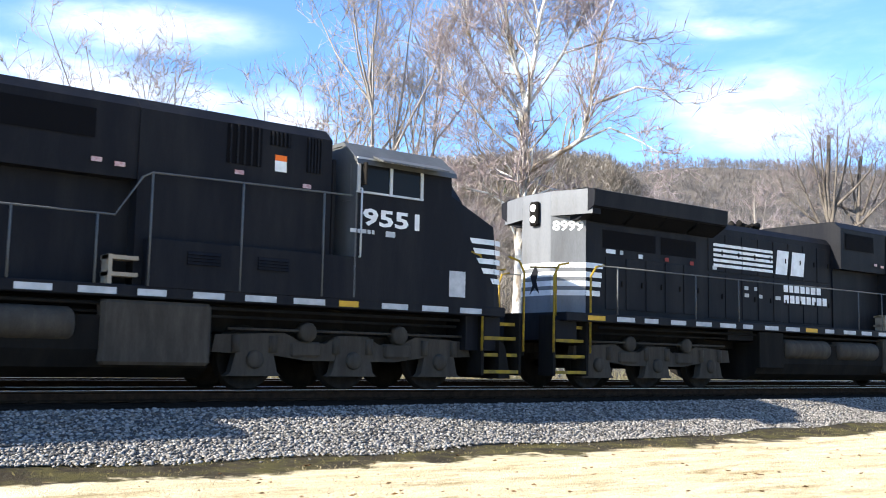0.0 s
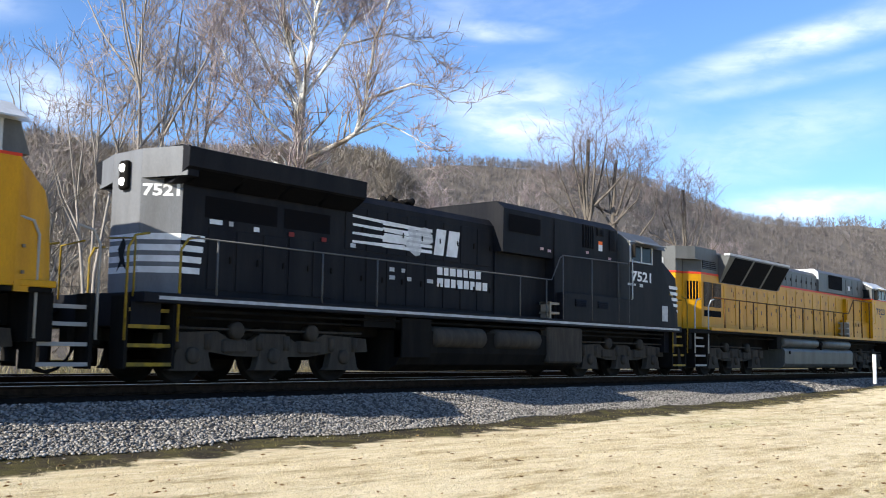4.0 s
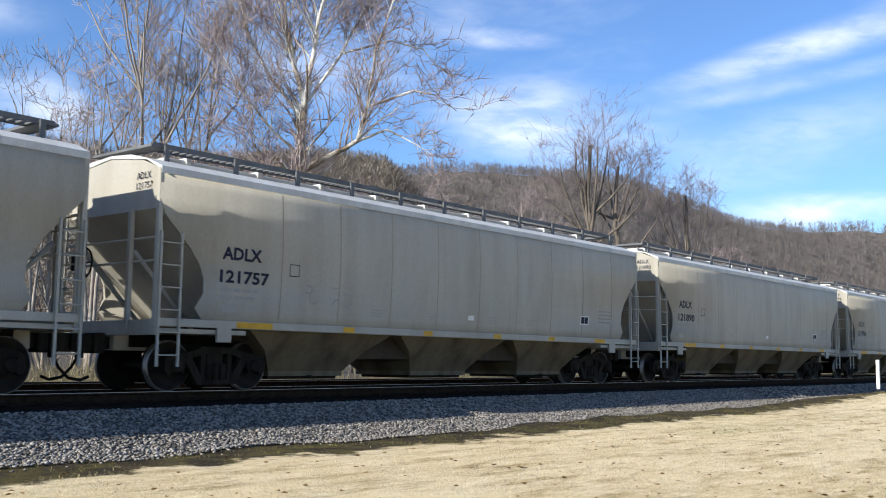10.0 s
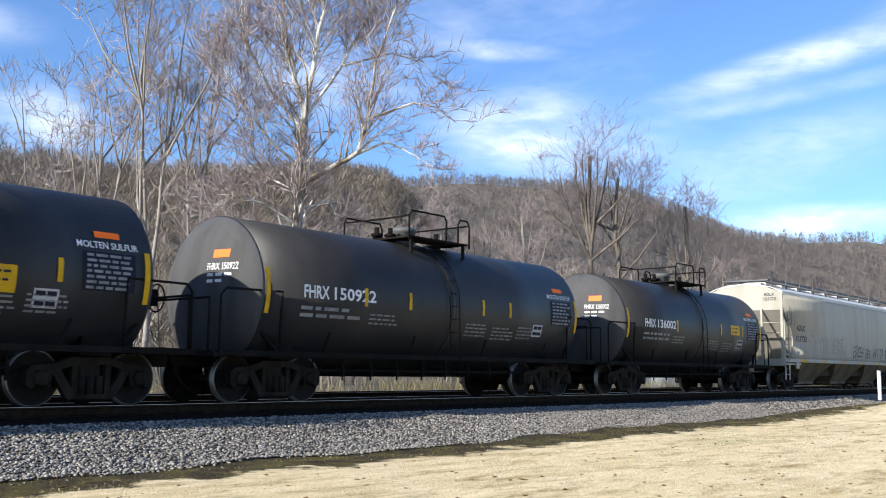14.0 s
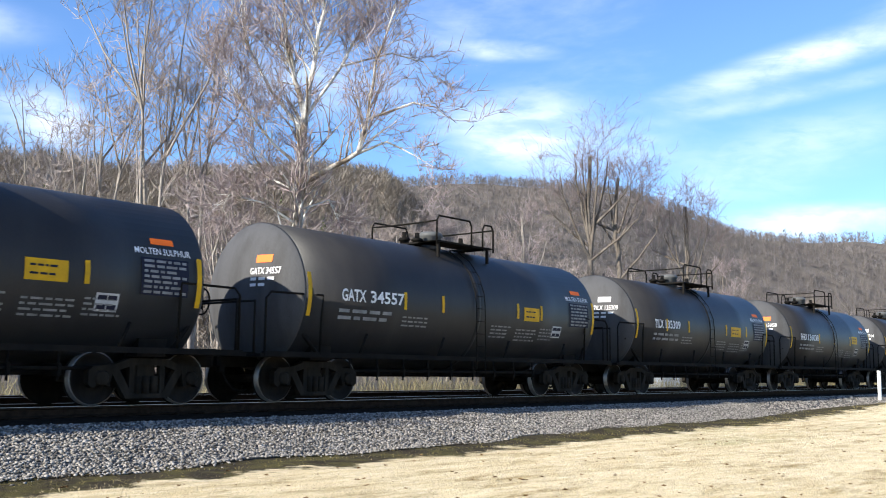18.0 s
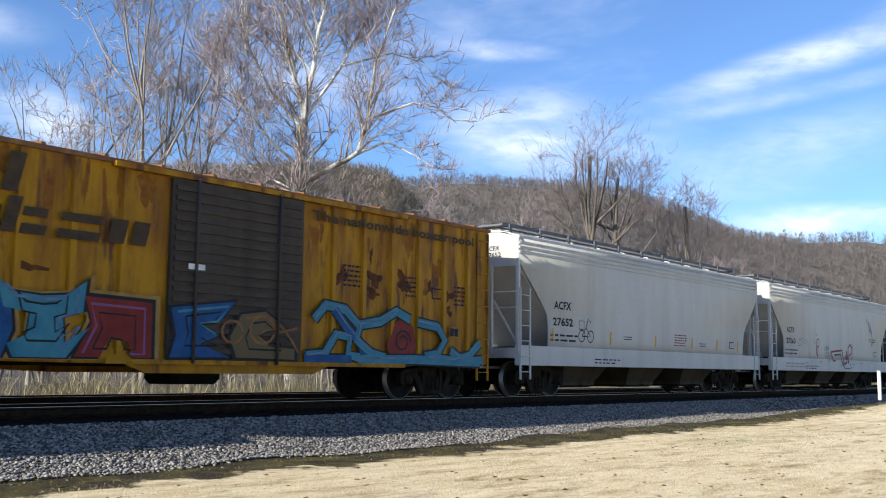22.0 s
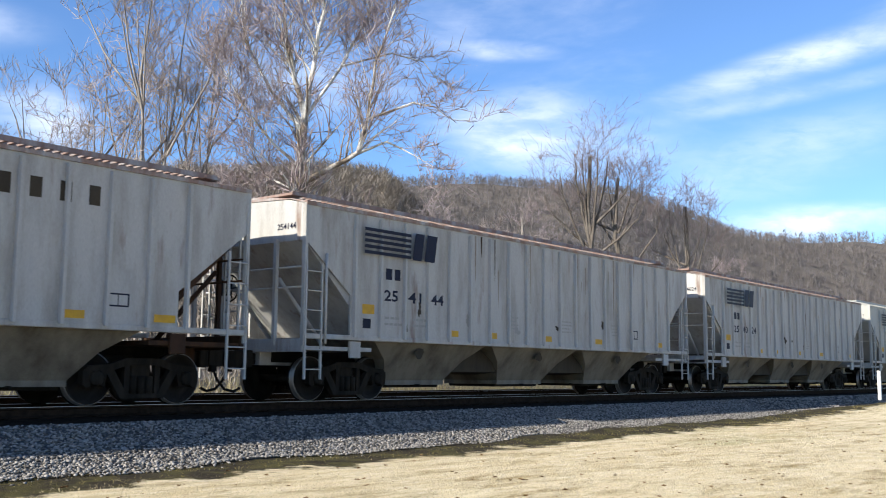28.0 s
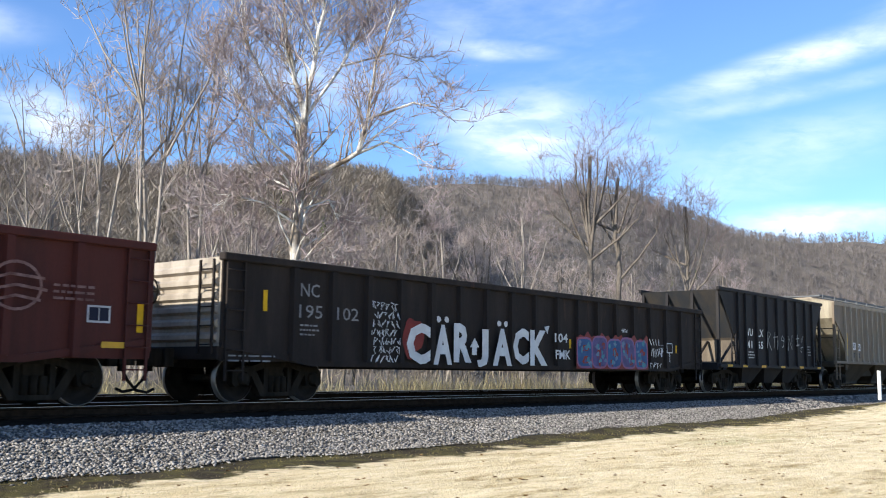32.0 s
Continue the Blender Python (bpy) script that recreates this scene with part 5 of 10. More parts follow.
def hopper_car(label, half, eave, top, foot, cut, paint, bay_paint, roof_paint, end_paint, y_mid=1.60, y_foot=1.60, y_top=1.60, ribs=(), rib_paint=None, rib_z=None, bands=(), sill=(1.16, 1.30, 0.03), bays=(-4.2, 0.0, 4.2),
               bay_low=0.30, key="hopper", truck_x=6.55, walk_paint=None, walk_posts=True, coupler_x=9.0, lip=0.10, rib_w=0.08, ladders=True, end_depth=1.9, board_lift=0.11, frame_paint=None, bay_wide=(0.92, 0.66, 0.48), divided=True):
    """A covered hopper: cut-away side sheets, slope sheets at the ends, arched roof with a running board, funnel bays below."""
    car = tagged(new("hopper_car"), label=label, category="hopper car", group="cars of the freight train")
    rib_paint, walk_paint = rib_paint or paint, walk_paint or P_WALK
    rows = [foot + (eave - foot) * i / 10 for i in range(11)] if abs(y_mid - y_foot) > 0.01 else sorted({foot, eave, *[c[1] for c in cut if foot < c[1] < eave]})
    zz = [foot, foot + (eave - foot) * 0.25, foot + (eave - foot) * 0.55, foot + (eave - foot) * 0.8, eave]
    yy = [y_foot, (y_foot + 2 * y_mid) / 3, y_mid, (2 * y_mid + y_top) / 3, y_top]

    def y_of(z):
        return float(np.interp(z, zz, yy))

    for s in (-1, 1):
        part("side_sheet", shared((key, "side", s), lambda: hopper_side(half, rows, cut, y_of, s), paint), None, car)
    x_end, z_end = cut[-1][0], [c[1] for c in cut if abs(c[0] - cut[-1][0]) < 0.02][0]

    def inner():
        a = y_of(eave) - 0.06
        low = foot + 0.05
        secs = [(-half + 0.02, z_end), (-half + end_depth, low), (half - end_depth, low), (half - 0.02, z_end)]
        return Geo().loft([[(x, -a, z), (x, a, z), (x, a, eave), (x, a * 0.5, eave + (top - eave) * 0.75), (x, 0, top - 0.05), (x, -a * 0.5, eave + (top - eave) * 0.75), (x, -a, eave)] for x, z in secs])

    part("body", shared((key, "inner"), inner, end_paint), None, car, "end and slope sheets")

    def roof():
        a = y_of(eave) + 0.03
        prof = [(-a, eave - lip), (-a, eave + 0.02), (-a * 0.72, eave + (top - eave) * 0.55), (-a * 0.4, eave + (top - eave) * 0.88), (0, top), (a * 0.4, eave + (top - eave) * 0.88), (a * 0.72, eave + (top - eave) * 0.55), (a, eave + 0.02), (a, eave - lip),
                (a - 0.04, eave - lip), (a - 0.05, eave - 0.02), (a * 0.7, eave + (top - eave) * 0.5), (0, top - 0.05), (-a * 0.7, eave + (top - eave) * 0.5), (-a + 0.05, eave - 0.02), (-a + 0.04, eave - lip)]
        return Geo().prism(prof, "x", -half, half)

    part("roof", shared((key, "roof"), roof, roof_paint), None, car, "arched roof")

    def sill_geo():
        g = Geo()
        for s in (-1, 1):
            g.box(-half, s * (y_of(foot) - 0.10), sill[0], half, s * (y_of(foot) + sill[2]), sill[1], 0.012)
        return g

    part("side_sill", shared((key, "sill"), sill_geo, paint), None, car)
    for i, (z0, z1, out) in enumerate(bands):
        part("corrugation", Geo().box(-half, -y_of(eave) - out, z0, half, -y_of(eave) + 0.02, z1, 0.015).box(-half, y_of(eave) - 0.02, z0, half, y_of(eave) + out, z1, 0.015), paint, car)
    if ribs:
        za, zb = rib_z or (foot, eave - 0.10)
        rib = shared((key, "rib"), lambda: Geo().prism([(-rib_w / 2, 0), (-rib_w * 0.35, -0.075), (rib_w * 0.35, -0.075), (rib_w / 2, 0)], "z", za, zb), rib_paint)
        for x in ribs:
            for s in (-1, 1):
                at(part("rib", rib, None, car), x, s * (y_of((za + zb) / 2) - 0.002), 0, 0 if s < 0 else math.pi)

    hb = (bays[1] - bays[0]) / 2

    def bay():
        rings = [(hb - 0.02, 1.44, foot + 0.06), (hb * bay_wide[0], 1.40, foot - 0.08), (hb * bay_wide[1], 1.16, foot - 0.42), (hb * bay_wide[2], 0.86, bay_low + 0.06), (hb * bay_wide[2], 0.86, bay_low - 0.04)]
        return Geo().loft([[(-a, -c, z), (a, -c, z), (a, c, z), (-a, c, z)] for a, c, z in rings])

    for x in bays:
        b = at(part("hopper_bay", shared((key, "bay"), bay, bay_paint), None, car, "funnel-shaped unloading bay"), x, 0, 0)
        part("outlet_gate", shared((key, "gate"), lambda: Geo().box(-hb * 0.45, -0.75, bay_low - 0.10, hb * 0.45, 0.75, bay_low - 0.02, 0.01).rod((-hb * 0.55, -0.5, bay_low - 0.05), (hb * 0.55, -0.5, bay_low - 0.05), 0.025).rod((0, -1.0, bay_low - 0.05), (0, 1.0, bay_low - 0.05), 0.03), P_TRUCK), None, b)

    def divider():
        return Geo().prism([(-1.0, foot + 0.05), (-0.98, 0.62), (-0.30, 0.56), (0.30, 0.56), (0.98, 0.62), (1.0, foot + 0.05)], "x", -hb * 0.55, hb * 0.55)

    # dark brown stands in for the shade of the recess between bays
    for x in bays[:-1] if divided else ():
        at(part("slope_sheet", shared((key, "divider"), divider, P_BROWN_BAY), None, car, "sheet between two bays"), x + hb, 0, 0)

    def ends(s):
        g = Geo()
        g.box(s * half, -1.52, 1.02, s * (half - 2.0), 1.52, 1.10)
        g.box(s * half - s * 0.10, -1.56, 0.98, s * half, 1.56, 1.24, 0.01)
        g.box(s * (half - 0.1), -0.22, 0.72, s * (half - 2.9), 0.22, 1.05)
        for y in (-0.75, 0.75):
            g.box(s * half - 0.04, y - 0.04, 1.1, s * half + 0.04, y + 0.04, z_end + 0.05)
            g.rod((s * (half - 0.08), y, 2.45), (s * (half - 1.35), y, 1.12), 0.045, 6)
        g.rod((s * (half - 0.03), -1.5, 2.25), (s * (half - 0.03), 1.5, 2.25), 0.022, 6)
        g.rod((s * (half - 0.03), -1.5, 2.65), (s * (half - 0.03), 1.5, 2.65), 0.022, 6)
        for y in (-1.56, 1.56):
            g.box(s * (half - 1.62), y - 0.03, 0.88, s * (half - 1.30), y + 0.03, 1.22, 0.01)
        return g

    for s in (-1, 1):
        part("end_frame", shared((key, "ends", s), lambda: ends(s), frame_paint or end_paint), None, car, "end platform, sills and braces")
    part("center_sill", shared((key, "centre"), lambda: Geo().box(-half + 0.4, -0.25, 0.78, half - 0.4, 0.25, 1.08), P_BLACK_DULL), None, car)
    part("corner_post", shared((key, "posts"), lambda: [Geo().box(-half - 0.015, -y_of(eave) - 0.02, 1.1, -half + 0.07, -y_of(eave) + 0.08, eave - 0.02, 0.01)][0], paint), None, car)
    part("corner_post", shared((key, "posts_front"), lambda: [Geo().box(half - 0.07, -y_of(eave) - 0.02, 1.1, half + 0.015, -y_of(eave) + 0.08, eave - 0.02, 0.01)][0], paint), None, car)
    if ladders:
        for s in (-1, 1):
            ladder(car, s * (half - 0.24), -y_of(2.0) - 0.02, 0.45, 2.75, paint, 0.42, 6)
            ladder(car, s * (half - 0.24), y_of(2.0) + 0.02, 0.45, 2.75, paint, 0.42, 6)
            ladder(car, s * (half + 0.03), -1.1 * s, 1.1, eave, paint, 0.42, 7, math.pi / 2)

    def board():
        g = Geo()
        z = top + board_lift
        for y0 in (-0.92, 0.52):
            g.box(-half + 0.25, y0, z, half - 0.25, y0 + 0.03, z + 0.09)
            g.box(-half + 0.25, y0 + 0.37, z, half - 0.25, y0 + 0.40, z + 0.09)
            n = int(half * 2 / 0.16)
            for i in range(n):
                x = -half + 0.28 + i * (2 * half - 0.56) / n
                g.box(x, y0 + 0.03, z + 0.02, x + 0.05, y0 + 0.37, z + 0.05)
        for s in (-1, 1):
            g.box(s * (half - 0.55), -0.95, z, s * (half - 0.20), 0.95, z + 0.05)
        return g

    part("running_board", shared((key, "board"), board, walk_paint), None, car, "roof running boards of open grating")

    if walk_posts:
        bracket = shared((key, "bracket"), lambda: Geo().box(-0.05, -0.02, top - (top - eave) * 0.62, 0.05, 0.02, top + board_lift + 0.06), walk_paint)
        for i in range(11):
            for s in (-1, 1):
                at(part("board_bracket", bracket, None, car), -half + 0.5 + i * (2 * half - 1.0) / 10, s * 0.99, 0)

    def hatches():
        g = Geo()
        g.box(-half + 0.9, -0.38, top - 0.04, half - 0.9, 0.38, top + 0.10, 0.03)
        for i in range(9):
            x = -half + 1.4 + i * (2 * half - 2.8) / 8
            g.box(x - 0.06, -0.42, top + 0.02, x + 0.06, 0.42, top + 0.15, 0.01)
        return g

    part("hatch", shared((key, "hatch"), hatches, roof_paint), None, car, "long roof hatch with cross bars")
    for x in (-truck_x, truck_x):
        freight_truck(car, x)
    couplers(car, -half - 0.25, half + 0.25)
    brake_wheel(car, -half - 0.10, 0.55, 2.3, math.pi, P_BLACK_DULL)
    return car, (lambda z: -y_of(z))


CARS = []


def on_track(car, u):
    """Notes where along the train the car's middle is."""
    CARS.append((car, u))
    return car


def stations(first, step, last):
    out, x = [], first
    while x <= last + 1e-6:
        out.append(x)
        x += step
    return out


ADLX_CUT = [(7.30, 1.20), (7.55, 1.42), (7.38, 1.65), (7.34, 1.90), (7.52, 2.31), (7.93, 2.74), (8.34, 3.15), (8.34, 3.85)]
for n, (u, number, tags) in enumerate(((-103.72, "121796", 0), (-121.79, "121890", 0), (-139.85, "121757", 1), (-157.89, "121714", 0), (-175.93, "121723", 2))):
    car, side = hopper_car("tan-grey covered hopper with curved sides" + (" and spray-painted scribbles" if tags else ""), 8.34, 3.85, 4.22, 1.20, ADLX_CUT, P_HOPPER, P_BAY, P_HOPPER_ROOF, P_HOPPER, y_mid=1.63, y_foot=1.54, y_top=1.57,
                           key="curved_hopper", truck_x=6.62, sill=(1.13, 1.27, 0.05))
    lettering(car, "ADLX", -7.02, 2.37, 0.235, side, P_INK, 0.92, 0.034)
    lettering(car, number, -7.05, 1.95, 0.235, side, P_INK, 1.15, 0.03)
    bars(car, 2, -7.02, 1.80, 0.95, 0.13, 0.055, side, P_GREYINK, seed=n + 2)
    patch(car, -6.95, 1.42, -6.62, 1.56, side, P_GREYINK, "stencil")
    stroke(car, [[(-5.4, 2.18), (-5.16, 2.18), (-5.16, 2.40), (-5.4, 2.40), (-5.4, 2.18)]], 0.02, side, P_INK, "stencil_frame")
    end_lettering(car, "ADLX", -8.33, -0.85, 3.70, 0.12, P_INK, 0.42)
    end_lettering(car, number, -8.33, -0.85, 3.52, 0.12, P_INK, 0.48)
    for x, w in ((-6.62, 0.85), (-3.9, 0.32), (-1.4, 0.30), (1.2, 0.30), (3.6, 0.28), (5.9, 0.55)):
        patch(car, x, 1.145, x + w, 1.255, -1.592, P_OCHRE, "reflector", proud=0.004, steps=1)
    data_panel(car, 5.15, 1.62, 0.42, 0.24, side, P_WHITE, P_INK)
    bars(car, 4, 6.1, 2.0, 0.7, 0.10, 0.035, side, P_GREYINK, seed=n + 20)
    for k, x in enumerate((-3.1, -1.2, 1.0, 2.6)):
        bars(car, 3, x, 1.62, 0.35, 0.06, 0.03, side, P_GREYINK, seed=n * 7 + k)
    patch(car, 0.2, 1.55, 0.42, 1.66, side, P_WHITE, "sticker")
    for x in stations(-5.6, 1.55, 6.9):
        patch(car, x - 0.012, 1.32, x + 0.012, 3.72, side, P_BROWNGREY_RIB, "weld_seam", proud=0.004, steps=10)
    if tags == 1:
        stroke(car, scrawl(-5.2, 1.60, 1.5, 0.42, 4, 5), 0.03, side, P_GREYINK, label="thin grey scribble")
    if tags == 2:
        stroke(car, [[(-5.6, 2.05), (-5.2, 1.75), (-5.35, 1.6)], [(-4.9, 2.1), (-4.85, 1.4), (-4.45, 1.45)], [(-4.3, 2.1), (-4.25, 1.45)], [(-4.3, 2.1), (-3.9, 2.15), (-3.95, 1.4)], [(-3.6, 2.1), (-3.55, 1.45)], [(-3.6, 2.1), (-3.2, 1.95), (-3.5, 1.75), (-3.1, 1.4)]], 0.038, side, P_TAGGREY, label="loose grey spray-painted lines")
        sprayed(car, "KOME", -2.80, 1.84, 1.45, 0.36, 0.032, side, P_TAGGREY, 7, "grey spray-painted tag")
        stroke(car, glyphs(-2.85, 1.44, 1.7, 0.32, 6, 17), 0.032, side, P_TAGGREY, label="grey spray-painted tag")
        sprayed(car, "BRCEF", 0.05, 1.46, 1.55, 0.42, 0.045, side, P_INK, 8)
        sprayed(car, "RSC", 1.80, 1.44, 0.85, 0.40, 0.045, side, P_INK, 18)
        stroke(car, glyphs(2.95, 1.40, 1.5, 0.48, 5, 9), 0.048, side, P_INK, label="black spray-painted tag")
        stroke(car, glyphs(4.7, 1.42, 1.3, 0.40, 5, 19), 0.045, side, P_INK, label="black spray-painted tag")
        stroke(car, glyphs(3.7, 1.22, 1.6, 0.16, 6, 10), 0.03, side, P_INK)
        stroke(car, scrawl(-8.1, 2.55, 0.55, 0.75, 4, 11), 0.035, side, P_INK)
    on_track(car, u)


# ---- tank cars ----


def tank_car(label, half, radius, mid_z, rear, mark, number, seams, pale=False, truck_x=4.35, bars_at=(), signs=(), sulfur=True, sill_z=0.93, key="tank", head=0.62, rail_x=(-1.4, 0.72), ladder_x=0.15, second="", rail_h=0.64, paint=None):
    """A black tank car: barrel with dished heads, centre walkway with railings, ladder, side sill, saddles. half: middle to the head's seam."""
    car = tagged(new("tank_car"), label=label, category="tank car", group="cars of the freight train")
    r, zc = radius, mid_z
    paint = paint or P_TANK
    dish = 0.60

    def barrel():
        return Geo().lathe([(r - 0.03, -half + 0.02), (r, -half), (r, -half * 0.5), (r, 0), (r, half * 0.5), (r, half), (r - 0.03, half - 0.02)], (0, 0, zc), "x", 64)

    def tank_head(s):
        prof = [(r * q, s * (half + dish * math.sqrt(1 - (q * 0.965) ** 2) - dish * 0.262)) for q in (0.01, 0.25, 0.5, 0.7, 0.84, 0.93, 0.98, 0.999)]
        return Geo().lathe(prof if s < 0 else prof[::-1], (0, 0, zc), "x", 64)

    body = part("barrel", shared((key, "barrel"), barrel, paint), None, car)
    for s in (-1, 1):
        part("tank_head", shared((key, "head", s, paint.name), lambda: tank_head(s), P_TANK_HEAD if paint is P_TANK else paint), None, car, "dished tank head dulled by dust")

    def head_x(yy, zz):
        q = min(0.999, math.hypot(yy, zz) / r)
        return -half - dish * math.sqrt(1 - (q * 0.965) ** 2) + dish * 0.262 - 0.012

    for x in seams:
        at(part("jacket_band", shared((key, "band"), lambda: Geo().lathe([(r - 0.01, -0.07), (r + 0.013, -0.06), (r + 0.013, 0.06), (r - 0.01, 0.07)], (0, 0, zc), "x", 56), paint), None, body), x, 0, 0)

    def walkway():
        g = Geo()
        z = zc + r + 0.02
        x0, x1 = rail_x[0] + 0.55, rail_x[1] + 0.55
        for y0, y1 in ((-1.05, -0.42), (0.42, 1.05)):
            g.box(x0, y0, z, x1, y1, z + 0.04)
        g.box(x0, -1.05, z, x0 + 0.35, 1.05, z + 0.04)
        g.box(x1 - 0.35, -1.05, z, x1, 1.05, z + 0.04)
        for x in (x0 + 0.1, x1 - 0.1):
            g.box(x - 0.03, -1.0, z - 0.35, x + 0.03, -0.94, z)
            g.box(x - 0.03, 0.94, z - 0.35, x + 0.03, 1.0, z)
        return g

    part("walkway", shared((key, "walkway"), walkway, P_BLACK_DULL), None, car, "top walkway round the manway")

    def railing(y, a, b, za, zb):
        return Geo().tube([(a, y, za), (a, y, zb - 0.12), (a + 0.08, y, zb), (b - 0.08, y, zb), (b, y, zb - 0.12), (b, y, za)], 0.024, 7)

    z = zc + r
    a, b = rail_x[0] + 0.5, rail_x[1] + 0.6
    m = a + (b - a) * 0.60
    for y in (-1.05, 1.05):
        part("railing", shared((key, "rail", y), lambda: railing(y, a, m, z - 0.05, z + rail_h), P_BLACK_DULL), None, car)
        part("railing", shared((key, "rail2", y), lambda: railing(y, m + 0.45, b, z - 0.05, z + rail_h - 0.02), P_BLACK_DULL), None, car)
    part("railing", shared((key, "rail3"), lambda: Geo().tube([(a, -1.05, z + rail_h - 0.12), (a - 0.02, -0.5, z + rail_h - 0.14), (a - 0.02, 0.5, z + rail_h - 0.14), (a, 1.05, z + rail_h - 0.12)], 0.022, 6), P_BLACK_DULL), None, car)
    part("railing", shared((key, "rail4"), lambda: Geo().tube([(b, -1.05, z + rail_h - 0.12), (b + 0.02, 0, z + rail_h - 0.12), (b, 1.05, z + rail_h - 0.12)], 0.022, 6), P_BLACK_DULL), None, car)

    def manway():
        g = Geo().lathe([(0.02, z - 0.1), (0.27, z - 0.1), (0.27, z + 0.28), (0.30, z + 0.30), (0.30, z + 0.36), (0.24, z + 0.42), (0.02, z + 0.44)], ((rail_x[0] + rail_x[1]) / 2 + 0.45, 0, 0), "z", 20)
        return g

    part("manway", shared((key, "manway"), manway, P_GREY), None, car, "manway with a bolted lid")
    valve = shared((key, "valve"), lambda: Geo().lathe([(0.02, z - 0.1), (0.11, z - 0.1), (0.11, z + 0.14), (0.15, z + 0.15), (0.15, z + 0.20), (0.06, z + 0.24), (0.06, z + 0.36), (0.02, z + 0.36)], (0, 0, 0), "z", 12), P_BLACK_DULL)
    for k, x in enumerate((rail_x[0] + 0.75, rail_x[0] + 1.0, rail_x[1] + 0.35)):
        at(part("valve", valve, None, car), x, 0.2 - 0.2 * k, 0)

    def side_ladder(s):
        g = Geo()
        x0 = ladder_x
        path = [(s * (r * math.sin(t) + 0.05), zc + r * math.cos(t) + 0.05 * math.cos(t)) for t in (0.45, 0.75, 1.05, 1.35, 1.57)] + [(s * (r + 0.06), 1.2), (s * (r + 0.06), 0.55)]
        for dx in (-0.17, 0.17):
            g.tube([(x0 + dx, y, zz) for y, zz in path], 0.013, 6)
        for i in range(9):
            zz = 0.62 + i * 0.30
            t = math.acos(min(1, max(-1, (zz - zc) / r))) if zz > zc else None
            y = s * ((r * math.sin(t) + 0.05) if t else r + 0.06)
            if zz < z - 0.2:
                g.rod((x0 - 0.17, y, zz), (x0 + 0.17, y, zz), 0.009, 5)
        return g

    for s in (-1, 1):
        part("ladder", shared((key, "ladder", s), lambda: side_ladder(s), P_BLACK_DULL), None, car)

    def under():
        g = Geo()
        for s in (-1, 1):
            g.box(-half - head - 0.35, s * 1.42 - 0.05, sill_z - 0.05, half + head + 0.35, s * 1.42 + 0.05, sill_z + 0.05)
            for x in stations(-half + 1.6, (2 * half - 3.2) / 3, half - 1.5):
                g.rod((x, s * 1.42, sill_z), (x + 0.25, s * (r - 0.12), zc - 0.75), 0.03, 6)
        g.box(-half - head - 0.55, -0.3, 0.68, half + head + 0.55, 0.3, 0.98)
        return g

    part("side_sill", shared((key, "under"), under, P_BLACK_DULL), None, car)

    def saddle():
        g = Geo()
        g.prism([(-1.15, sill_z - 0.1), (1.15, sill_z - 0.1), (1.18, zc - r + 0.50), (0.8, zc - r + 0.16), (0, zc - r), (-0.8, zc - r + 0.16), (-1.18, zc - r + 0.50)], "x", -0.28, 0.28)
        return g

    for x in (-truck_x, truck_x):
        at(part("saddle", shared((key, "saddle"), saddle, P_BLACK_DULL), None, car), x, 0, 0)
        freight_truck(car, x)

    def pipes():
        g = Geo()
        for y, zz in ((-0.95, 0.62), (-0.6, 0.55), (0.7, 0.6)):
            g.rod((-half + 1.6, y, zz), (half - 1.6, y, zz), 0.035, 6)
        for x in stations(-half + 1.8, 0.85, half - 1.7):
            g.box(x - 0.03, -1.0, 0.50, x + 0.03, 0.75, 0.70)
            g.rod((x, -0.95, 0.42), (x, -0.95, sill_z), 0.022, 5)
        return g

    part("pipework", shared((key, "pipes"), pipes, P_BLACK_DULL), None, car, "pipes and steps under the barrel")

    def end_rails(s):
        x0, x1 = s * (half + head + 0.30), s * (half - 0.45)
        g = Geo().tube([(x0, -1.40, sill_z), (x0, -1.40, sill_z + 1.05), (x0 - s * 0.12, -1.40, sill_z + 1.18), (x1, -1.52, sill_z + 1.18), (x1, -1.50, sill_z + 1.08), (x1, -1.45, sill_z)], 0.024, 6)
        g.tube([(x0, 1.40, sill_z), (x0, 1.40, sill_z + 1.1), (x1, 1.48, sill_z + 1.15), (x1, 1.42, sill_z)], 0.024, 6)
        g.tube([(x0 + s * 0.1, -1.2, sill_z), (x0 + s * 0.1, -1.2, sill_z + 1.0), (x0 + s * 0.1, 1.2, sill_z + 1.0), (x0 + s * 0.1, 1.2, sill_z)], 0.024, 6)
        g.box(s * (half + head + 0.45), -1.45, sill_z - 0.06, s * (half - 0.3), 1.45, sill_z)
        g.rod((s * (half - 0.5), -1.35, sill_z), (s * (half + 0.15), -1.2, sill_z + 0.75), 0.04, 6)
        return g

    for s in (-1, 1):
        part("end_railing", shared((key, "end_rails", s), lambda: end_rails(s), P_BLACK_DULL), None, car)
    couplers(car, -half - head - 0.75, half + head + 0.75)
    brake_wheel(car, -half - head - 0.30, 0.6, zc - 0.15, math.pi, P_BLACK_DULL)

    def side(q):
        t = min(1.0, abs(q - zc) / r)
        return -r * math.sqrt(max(0.0, 1 - t * t))

    for x, z0, z1 in [(-half + 0.08, zc - 0.45, zc + 0.42), (half - 0.08, zc - 0.45, zc + 0.42)]:
        patch(car, x - 0.05, z0, x + 0.05, z1, lambda q: side(q) - 0.014, P_SAFETY, "reflector", steps=6)
    for x in bars_at:
        patch(car, x - 0.045, zc - 0.18, x + 0.045, zc + 0.20, lambda q: side(q) - 0.004, P_SAFETY, "reflector")
    x0 = rear
    wide = {"TILX": 1.0, "FHRX": 1.2}.get(mark, 1.25)
